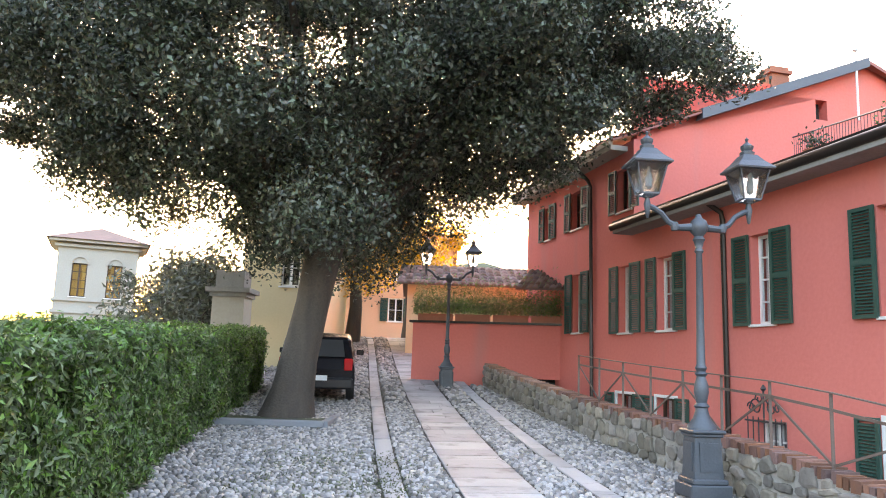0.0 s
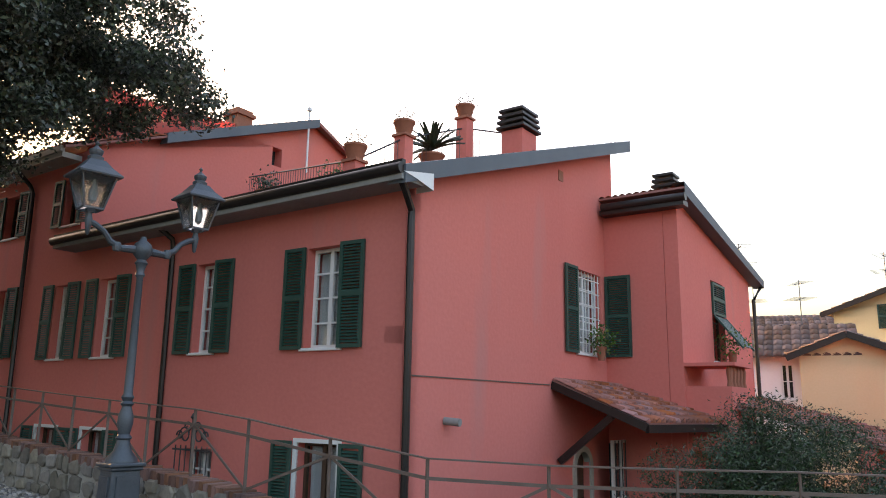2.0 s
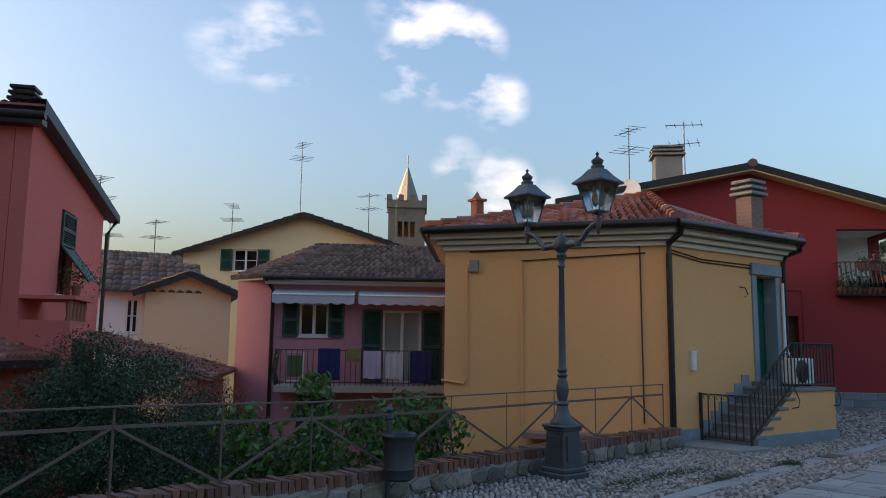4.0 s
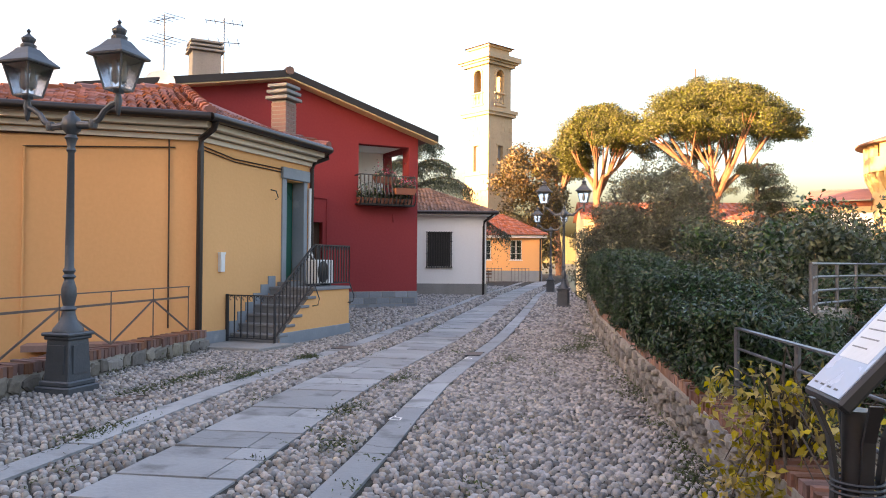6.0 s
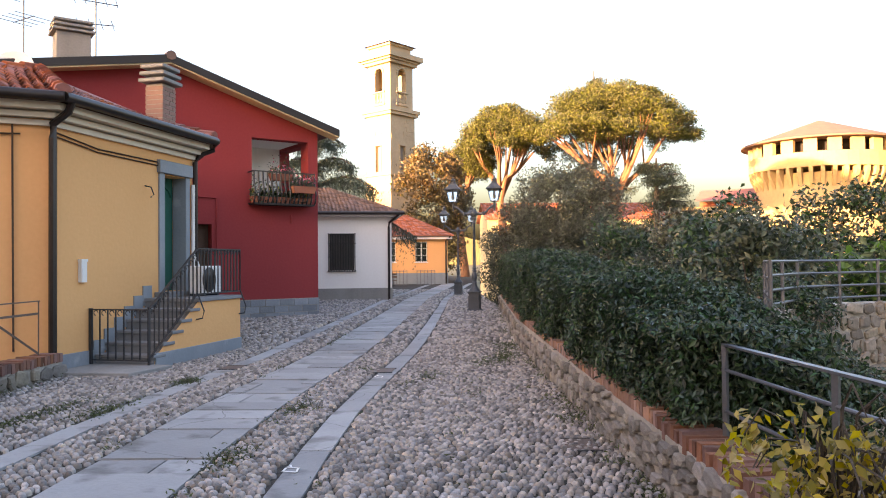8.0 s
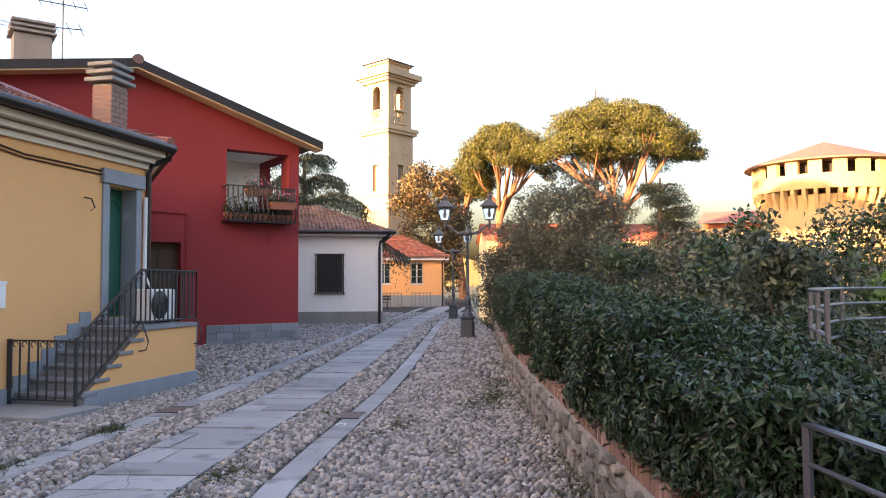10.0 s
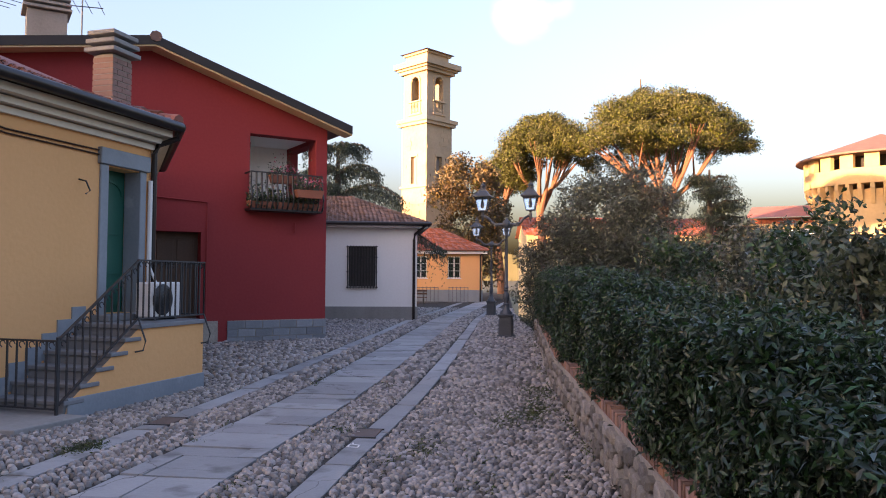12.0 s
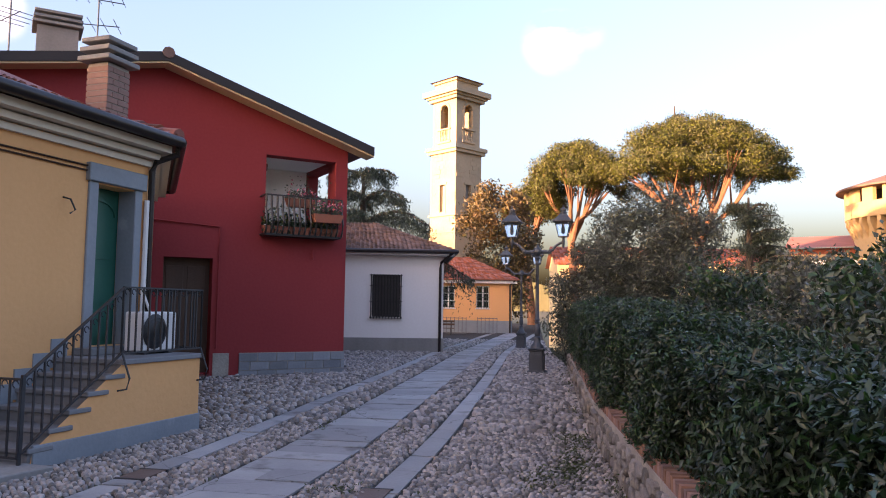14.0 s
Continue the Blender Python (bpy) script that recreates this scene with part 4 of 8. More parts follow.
        pn.bar((3.07 + 0.28 * math.cos(t0), 0.262, 2.74 + 0.2 * math.sin(t0)), (3.07 + 0.28 * math.cos(t1), 0.262, 2.74 + 0.2 * math.sin(t1)), 0.03, 0.03)
    part("door_panel", pn, M_DOORG, dr)
    part("door_knob", MB().lathe([(0.01, 0), (0.03, 0.02), (0.01, 0.05)], 8, (2.84, 0.23, 1.9)), M_PAINT, dr)
    D, top, g0, RISE = -1.02, 0.93, -0.03, 0.16
    for i in range(5):
        x0, z = 0.95 + 0.245 * i, g0 + RISE * (i + 1)
        sp = part("step", MB().box(x0 - 0.03, D - 0.03, z - 0.05, x0 + 0.28, -0.002, z), M_STEP, h, "dark grey stone tread", bevel=0.008)
        part("riser", MB().box(x0, D + 0.01, g0 - 0.2, x0 + 0.255, -0.004, z - 0.051), M_STEP, sp)
    st = MB().prism([(2.15, D - 0.04), (3.62, D - 0.04), (3.72, -0.002), (2.15, -0.002)], top - 0.06, top)
    part("riser", MB().box(2.18, D + 0.01, g0 - 0.2, 2.5, -0.004, top - 0.061), M_STEP, h, "dark grey stone riser")
    part("landing", st, M_STEP, h, "dark grey stone landing", bevel=0.008)
    part("door_step", MB().box(2.45, -0.32, top + 0.002, 3.62, -0.004, top + 0.09), M_STEP, h, "dark grey stone sill step", bevel=0.008)
    part("steps_side", MB().add([(0.97, D, g0), (3.6, D, g0), (3.6, D, top - 0.06), (2.17, D, top - 0.06), (1.0, D, 0.1), (1.0, -0.01, g0), (3.68, -0.01, g0), (3.68, -0.01, top - 0.06)], [(0, 1, 2, 3, 4), (1, 6, 7, 2)]), M_YELLOW, h, "yellow stucco stair flank")
    part("plinth", MB().box(0.99, D - 0.02, g0 - 0.1, 3.62, D + 0.05, 0.15).box(0.0, -0.02, -0.3, 0.94, 0, 0.2), M_SLATE, h, "blue-grey stone plinth", bevel=0.006)
    for i in range(6):
        part("skirting", MB().box(0.902 + 0.245 * i, -0.02, RISE * i, 1.143 + 0.245 * i, -0.001, 0.34 + RISE * i), M_SLATE, h, "blue-grey stone skirting slab")
    # railings of the stair

    def panel(p, q, lo, hi, gap, lo2=None, hi2=None, scroll=True):
        p, q = Vector(p), Vector(q)
        lo2, hi2 = lo if lo2 is None else lo2, hi if hi2 is None else hi2
        k = max(1, int((q - p).length / gap))
        pan = part("stair_railing", MB().bar((*p, hi), (*q, hi2), 0.035, 0.02), M_IRON, h, "wrought-iron stair railing with scrolls")
        part("bottom_rail", MB().bar((*p, lo), (*q, lo2), 0.03, 0.02), M_IRON, pan)
        for i in range(k + 1):
            c = p.lerp(q, i / k)
            t = i / k
            a, b = lo + (lo2 - lo) * t, hi + (hi2 - hi) * t
            r = MB().bar((*c, a), (*c, b), 0.018, 0.018)
            if scroll and i < k:
                c2 = p.lerp(q, (i + 0.5) / k)
                d = (q - p).normalized()
                b -= 0.05
                r.tube([(c2.x + d.x * gap * 0.3 * math.cos(w), c2.y + d.y * gap * 0.3 * math.cos(w), b + gap * 0.3 * math.sin(w)) for w in (0.0, 0.9, 1.8, 2.7, 3.6, 4.5)], 0.008, 4)
            part("baluster", r, M_IRON, pan)
    panel((0.82, -0.05), (0.82, D), 0.06, 0.82, 0.13)
    panel((0.86, D), (2.15, D), 0.1, 0.84, 0.11, 1.0, 1.75)
    panel((2.15, D), (3.6, D), 1.0, 1.76, 0.11)
    panel((3.6, D), (3.68, -0.1), 1.0, 1.76, 0.13)
    r = MB().bar((0.82, -0.03, -0.04), (0.82, -0.03, 0.84), 0.045, 0.045)
    part("railing_post", r, M_IRON, h, "iron railing post at the wall")
    part("railing_post", MB().bar((0.84, D, -0.04), (0.84, D, 0.86), 0.03, 0.03), M_IRON, h, "iron railing post")
    for u in (2.15, 3.58):
        part("railing_stay", MB().tube([(u, D - 0.02, 1.0), (u + 0.02, D - 0.12, 0.72), (u, D - 0.1, 0.6), (u - 0.03, D, 0.58)], 0.012, 6), M_IRON, h, "curled iron stay", smooth=True)
    pipe(h, [(-0.05, -0.42, 3.82), (-0.05, -0.36, 3.66), (-0.05, -0.1, 3.5), (-0.05, -0.1, 3.3), (-0.05, -0.1, 0.05), (-0.05, -0.2, -0.05)], 0.055)
    pipe(h, [(3.86, -0.36, 3.82), (3.85, -0.34, 3.68), (3.7, -0.1, 3.56), (3.68, -0.05, 3.42), (3.7, -0.04, 0.94)], 0.045)
    pipe(h, [(3.6, -0.05, 3.0), (3.6, -0.05, 0.94)], 0.035, M_PAINT, "white plastic pipe")
    part("mailbox", MB().box(0.58, -0.06, 1.24, 0.7, 0, 1.57).box(0.57, -0.07, 1.55, 0.71, 0, 1.59), M_PAINT, h, "small white letterbox with a label")
    part("label_plate", MB().box(0.595, -0.066, 1.27, 0.685, -0.061, 1.45), M_PAINT, h)
    part("cable", MB().tube([(0.02, -0.02, 3.42), (1.0, -0.02, 3.30), (2.54, -0.02, 3.3)], 0.012, 4).tube([(0.02, -0.02, 3.36), (1.0, -0.02, 3.25), (2.54, -0.02, 3.24)], 0.012, 4), M_WOOD, h, "cables along the wall")
    part("lantern_hook", MB().tube([(2.2, 0, 2.85), (2.2, -0.12, 2.82), (2.28, -0.12, 2.7), (2.22, -0.1, 2.65)], 0.012, 5), M_IRON, h)
    ac = part("air_conditioner", MB().box(2.9, -0.66, 0.97, 3.56, -0.38, 1.47), M_PAINT, h, "white outdoor air conditioner", bevel=0.02)
    fan = part("fan_grille", MB(pose(3.13, -0.662, 1.22, 90)).lathe([(0.215, 0), (0.225, 0.006), (0.215, 0.014), (0.0, 0.016)], 24), M_BLACK, ac, "round black fan guard", smooth=True)
    for k in range(1, 5):
        part("guard_ring", MB(pose(3.13, -0.68, 1.22, 90)).tube([(0.045 * k * math.cos(w * 0.2618), 0.045 * k * math.sin(w * 0.2618), 0) for w in range(25)], 0.004, 4), M_IRON, fan)
    for u in (2.96, 3.42):
        part("foot", MB().box(u, -0.66, 0.932, u + 0.06, -0.38, 0.968), M_IRON, ac)
    part("service_valve", MB().box(3.56, -0.58, 1.06, 3.61, -0.46, 1.2), M_GALV, ac, bevel=0.01)
    part("refrigerant_hose", MB().tube([(3.58, -0.52, 1.1), (3.64, -0.46, 1.06), (3.64, -0.28, 1.2), (3.62, -0.05, 1.7)], 0.018, 6), M_PAINT, ac, "white insulated hose", smooth=True)
    W = pose(-2.6, 3.25, 0, 0, 0, math.degrees(math.atan2(-3.25, 2.6)))
    c = MB(W).tube([(0.5, -0.03, 3.45), (4.2, -0.03, 3.5)], 0.014, 4).tube([(1.5, -0.03, 3.25), (3.8, -0.03, 3.35)], 0.012, 4)
    c.tube([(3.7, -0.03, 3.5), (3.72, -0.03, 0.3)], 0.014, 5)
    part("cable", c, M_WOOD, h, "cables along the wall")
    part("conduit", MB(W).tube([(1.52, -0.03, 3.25), (1.52, -0.03, 0.2)], 0.022, 6).tube([(0.45, -0.03, 3.2), (0.45, -0.03, 1.0), (0.4, -0.03, 0.92), (-0.05, -0.03, 0.98)], 0.022, 6), M_YELLOW, h, "yellow-painted conduit")
    part("junction_box", MB(W).box(0.5, -0.08, 3.05, 0.68, 0, 3.28), M_CONC, h, "grey junction box", bevel=0.01)
    part("band", MB(W).box(1.6, -0.45, 0.0, 4.15, -0.005, 0.1), M_BRICKI, h, "dull red painted ledge")
    part("chimney", MB().box(-1.35, 3.9, 4.2, -1.15, 4.1, 4.75).box(-1.4, 3.85, 4.75, -1.1, 4.15, 4.8).lathe([(0.14, 4.8), (0.0, 4.98)], 4, (-1.25, 4.0, 0)), M_TERRA, h, "small terracotta flue")
    chimney(h, 3.28, 0.42, 3.95, 5.22, 0.42, 0.36, M_BRICKI, "brick chimney with concrete cowl", 3, True)
    return h


yellow_house()


def red_house():
    h = thing("red_house", pose(21.36, -3.89, 0.07, 0, 0, -93.6) @ Matrix.Diagonal((1, 1, 0.95, 1)), "dark red stucco house with a corner loggia", "house")
    ap, B = 3.9, -0.4
    top = lambda u: 7.02 - 0.327 * abs(u - ap) if u > ap else 7.02 - 0.19 * (ap - u)
    w = MB()
    holed_wall(w, -1.5, 8.2, B, top, 0.35, [(6.2, 7.9, 3.27, 5.25), (4.05, 5.08, B + 0.45, 2.68)], breaks=(ap,))
    part("wall", w, M_RED, h, "dark red stucco gable")
    S = pose(8.2, 0, 0, 0, 0, 90)
    part("wall", holed_wall(MB(S), 0.352, 9, B, 5.55, 0.3, [(0.5, 2.04, 3.27, 5.2)]), M_RED, h, "dark red stucco flank")
    part("wall", MB().box(-1.5, 0.36, B, -1.2, 9, 6.3).box(-1.2, 8.7, B, 7.9, 9, 5.7), M_RED, h)
    part("loggia_floor", MB().box(5.9, 0.36, 3.1, 7.88, 2.2, 3.26), M_GREYST, h, "pale loggia floor")
    part("loggia_ceiling", MB().box(5.9, 0.36, 5.3, 7.88, 2.2, 5.4), M_WHITE, h, "white loggia ceiling")
    part("loggia_wall", MB().box(5.95, 2.05, 3.26, 7.88, 2.2, 5.3), M_WHITE, h, "white loggia back wall")
    part("loggia_wall", MB().box(5.95, 0.36, 3.26, 6.05, 2.05, 5.3), M_WHITE, h, "white loggia side wall")
    part("loggia_lamp", MB().lathe([(0.02, 0.2), (0.09, 0.14), (0.08, -0.02), (0.0, -0.04)], 8, (6.35, 0.7, 5.0)), M_IRON, h)
    # roof
    e = lambda u: top(u) + 0.1
    for a, b, nm in ((8.69, ap, 1), (-1.6, ap, 0)):
        roof_tiles(h, [(a, -0.45, e(a)), (a, 9.3, e(a)), (b, 9.3, e(b)), (b, -0.45, e(b))], M_TILED, label="brown tiled roof slope")
        v = MB().add([(a, -0.47, e(a) - 0.12), (b, -0.47, e(b) - 0.12), (b, -0.47, e(b) + 0.09), (a, -0.47, e(a) + 0.09), (a, -0.3, e(a) - 0.12), (b, -0.3, e(b) - 0.12), (a, -0.3, e(a) + 0.11), (b, -0.3, e(b) + 0.11)], [(0, 1, 2, 3), (0, 4, 5, 1), (3, 2, 7, 6), (0, 3, 6, 4)])
        part("verge", v, M_GUTTER, h, "dark sheet metal verge")
        part("soffit", MB().add([(a, -0.44, e(a) - 0.16), (b, -0.44, e(b) - 0.16), (b, 0, e(b) - 0.16), (a, 0, e(a) - 0.16), (a, -0.44, e(a) - 0.06), (b, -0.44, e(b) - 0.06)], [(0, 1, 2, 3), (0, 1, 5, 4)]), M_CREAM, h, "cream-painted soffit")
    part("ridge_cap", MB().tube([(ap, -0.5, e(ap) + 0.06), (ap, 9, e(ap) + 0.06)], 0.13, 8), M_TILED, h, smooth=True)
    dish = part("satellite_dish", MB(pose(0.42, -0.5, 6.3, 75, 0, -20)).lathe([(0.01, 0.0), (0.22, 0.03), (0.4, 0.12), (0.41, 0.12), (0.23, 0.02), (0.02, -0.02)], 20), M_PAINT, h, "pale satellite dish", smooth=True)
    part("dish_arm", MB().tube([(0.42, 0, 6.1), (0.42, -0.45, 6.2), (0.42, -0.5, 6.3)], 0.025, 6), M_GALV, dish)
    # balcony with planters
    b = MB()
    bars = []
    x0, x1, y0 = 6.1, 7.9, -0.42
    for z, r in ((3.3, 0.025), (4.22, 0.03)):
        b.bar((x0, y0, z), (x1, y0, z), r * 1.5, r).bar((x0, y0, z), (x0, 0, z), r * 1.5, r).bar((x1, y0, z), (x1, 0, z), r * 1.5, r)
    for i in range(15):
        u = x0 + (x1 - x0) * i / 14
        bars.append(MB().tube([(u, y0, 4.22), (u, y0 - 0.01, 3.9), (u, y0 - 0.1, 3.6), (u, y0 - 0.06, 3.4), (u, y0, 3.3)], 0.024, 5))
    b.box(x0, y0, 3.26, x1, 0, 3.29)
    bal = part("balcony", b, M_BLACK, h, "black wrought-iron balcony with bulging bars")
    for bar in bars:
        part("baluster", bar, M_BLACK, bal)
    rng = np.random.default_rng(3)
    leaves("plant", np.column_stack([rng.uniform(6.1, 7.85, 700), rng.uniform(-0.36, -0.06, 700), 3.32 + rng.gamma(2, 0.13, 700)]), 0.06, M_HEDGE, bal, rng=rng, label="dark leafy balcony plants")
    for i, (u, z, y) in enumerate(((6.95, 3.98, -0.3), (6.45, 3.3, -0.22), (7.0, 3.3, -0.22), (7.55, 3.3, -0.22), (7.5, 3.62, -0.55))):
        pl = part("planter", MB().add([(u - 0.3, y - 0.09, z), (u + 0.3, y - 0.09, z), (u + 0.3, y + 0.09, z), (u - 0.3, y + 0.09, z), (u - 0.36, y - 0.12, z + 0.2), (u + 0.36, y - 0.12, z + 0.2), (u + 0.36, y + 0.12, z + 0.2), (u - 0.36, y + 0.12, z + 0.2)], [(3, 2, 1, 0), (4, 5, 6, 7), (0, 1, 5, 4), (1, 2, 6, 5), (2, 3, 7, 6), (3, 0, 4, 7)]), M_TERRA, bal, "brown terracotta planter box")
        pts = np.column_stack([rng.uniform(u - 0.36, u + 0.36, 260), rng.uniform(y - 0.15, y + 0.15, 260), z + 0.18 + rng.gamma(2, 0.07, 260)])
        leaves("plant", pts, 0.045, M_HEDGE if i % 2 else M_CEDAR, pl, rng=rng)
        leaves("flowers", pts[:40] + (0, -0.03, 0.08), 0.05, M_FLOW if i in (0, 4) else M_YLEAF, pl, rng=rng, label="pink flowers")
    dr = part("door", MB().box(4.05, 0.3, 0.02, 5.08, 0.36, 2.68), M_WOOD, h, "brown panelled wooden door")
    part("door_panel", MB().box(4.15, 0.285, 0.25, 4.52, 0.302, 1.1).box(4.6, 0.285, 0.25, 4.98, 0.302, 1.1).box(4.15, 0.285, 1.25, 4.52, 0.302, 2.5).box(4.6, 0.285, 1.25, 4.98, 0.302, 2.5), M_WOOD, dr, bevel=0.01)
    part("door_reveal", MB().box(4.0, 0.0, -0.1, 5.1, 0.4, 0.04), M_STEP, dr)
    part("drain_pipe", MB().tube([(2.9, -0.03, 3.55), (5.2, -0.03, 3.42), (5.2, -0.03, 0.6)], 0.02, 5), M_RED, h, "red-painted conduit")
    part("hook", MB().tube([(7.35, -0.02, 3.0), (7.35, -0.05, 2.75)], 0.03, 5), M_RED, h)
    chimney(h, 1.86, 1.3, 6.6, 8.2, 0.8, 0.7, M_CONC, "grey rendered chimney with slab cowl", 3)
    pl = part("plinth", MB().box(5.72, -0.012, B, 8.2, 0.0, 0.5).box(4.0 + 1.15, -0.012, B, 5.5, 0, 0.5), M_MORTAR, h, "blue-grey stone block plinth")
    blk = {}
    for j in range(3):
        u = 5.72 - (0.17 if j % 2 else 0)
        while u < 8.2:
            a, c = max(u, 5.72), min(u + 0.42, 8.215)
            if c - a > 0.05:
                key = round(c - a, 2)
                if key not in blk:
                    blk[key] = mesh_of("block", MB().box(0, -0.022, 0, key - 0.012, 0.0, 0.185), M_BLOCK)
                ob = new("block", blk[key])
                ob.parent = pl
                ob.location = (a, -0.012, -0.1 + 0.2 * j)
            u += 0.43
    return h


red_house()


def aerial(x, y, z, hgt, yaw, bars=5, label="thin metal television aerial"):
    m = thing("tv_aerial", pose(x, y, z, 0, 0, yaw), label, "aerial", "rooftop aerials")
    part("mast", MB().tube([(0, 0, 0), (0, 0, hgt)], 0.02, 5), M_GALV, m)
    a = MB().tube([(-0.6, 0, hgt - 0.2), (0.6, 0, hgt - 0.1)], 0.014, 4)
    for i in range(bars):
        u = -0.56 + 1.12 * i / (bars - 1)
        a.tube([(u, -0.34 + 0.03 * i, hgt - 0.15), (u, 0.34 - 0.03 * i, hgt - 0.15)], 0.009, 4)
    a.tube([(-0.5, 0, hgt - 0.8), (0.5, 0, hgt - 0.8)], 0.014, 4)
    for i in range(4):
        a.tube([(-0.45 + 0.3 * i, -0.5, hgt - 0.8), (-0.45 + 0.3 * i, 0.5, hgt - 0.8)], 0.009, 4)
    part("antenna", a, M_GALV, m)
    return m


def white_house():
    h = thing("white_house", pose(30.62, -12.57, 0, 0, 0, -120), "low white stucco house with brown tiled roof", "house")
    Lx = 7.34
    a, b, c, d = 4.8, 5.8, 1.25, 2.74
    w = MB()
    holed_wall(w, 0, Lx, -0.4, 3.45, 0.35, [(a, b, c, d)])
    part("wall", w, M_WHITE, h, "white stucco front")
    part("wall", MB().box(Lx - 0.35, 0.36, -0.4, Lx, 6, 3.45).box(0, 0.36, -0.4, 0.3, 6, 3.45).box(0.3, 5.7, -0.4, Lx - 0.36, 6, 3.45), M_WHITE, h)
    part("plinth", MB().box(0, -0.03, -0.4, Lx + 0.03, 0, 0.52).box(Lx, 0, -0.4, Lx + 0.03, 6, 0.52), M_CONC, h, "grey cement plinth")
    roof_tiles(h, [(-0.3, -0.4, 3.6), (Lx + 0.4, -0.4, 3.6), (Lx - 2.6, 3, 4.9), (2.5, 3, 4.9)], M_TILED, label="brown tiled hip roof")
    roof_tiles(h, [(Lx + 0.4, -0.4, 3.6), (Lx + 0.4, 6.4, 3.6), (Lx - 2.6, 3.01, 4.9), (Lx - 2.6, 3, 4.9)], M_TILED, label="brown tiled hip roof")
    part("gutter", MB().tube([(-0.3, -0.46, 3.58), (Lx + 0.46, -0.46, 3.58), (Lx + 0.46, 6, 3.58)], 0.07, 8), M_GUTTER, h, smooth=True)
    part("eave", MB().box(-0.3, -0.36, 3.45, Lx + 0.36, 0.35, 3.53), M_PAINT, h, "white eave board")
    pipe(h, [(Lx + 0.3, -0.42, 3.55), (Lx - 0.1, -0.1, 3.2), (Lx - 0.12, -0.07, 3.0), (Lx - 0.12, -0.07, -0.3)])
    win = glazing(h, Matrix(), a, b, c, d, 2, 2, M_BLACK, depth=0.2)
    g = MB()
    for i in range(11):
        g.tube([(a - 0.03 + (b - a + 0.06) * i / 10, -0.09, c - 0.06), (a - 0.03 + (b - a + 0.06) * i / 10, -0.09, d + 0.03)], 0.021, 5)
    for z in (c - 0.03, c + 0.55, c + 1.1, d):
        g.bar((a - 0.08, -0.09, z), (b + 0.08, -0.09, z), 0.03, 0.025)
    for u, z in ((a - 0.05, c), (b + 0.05, c), (a - 0.05, d), (b + 0.05, d)):
        g.bar((u, -0.1, z), (u, 0, z), 0.03, 0.03)
    part("window_grille", g, M_BLACK, win, "black iron window grille")
    part("blind", MB().box(a + 0.01, 0.1, c + 0.01, b - 0.01, 0.13, d - 0.01), M_BLACK, win, "dark closed blind")
    return h


white_house()


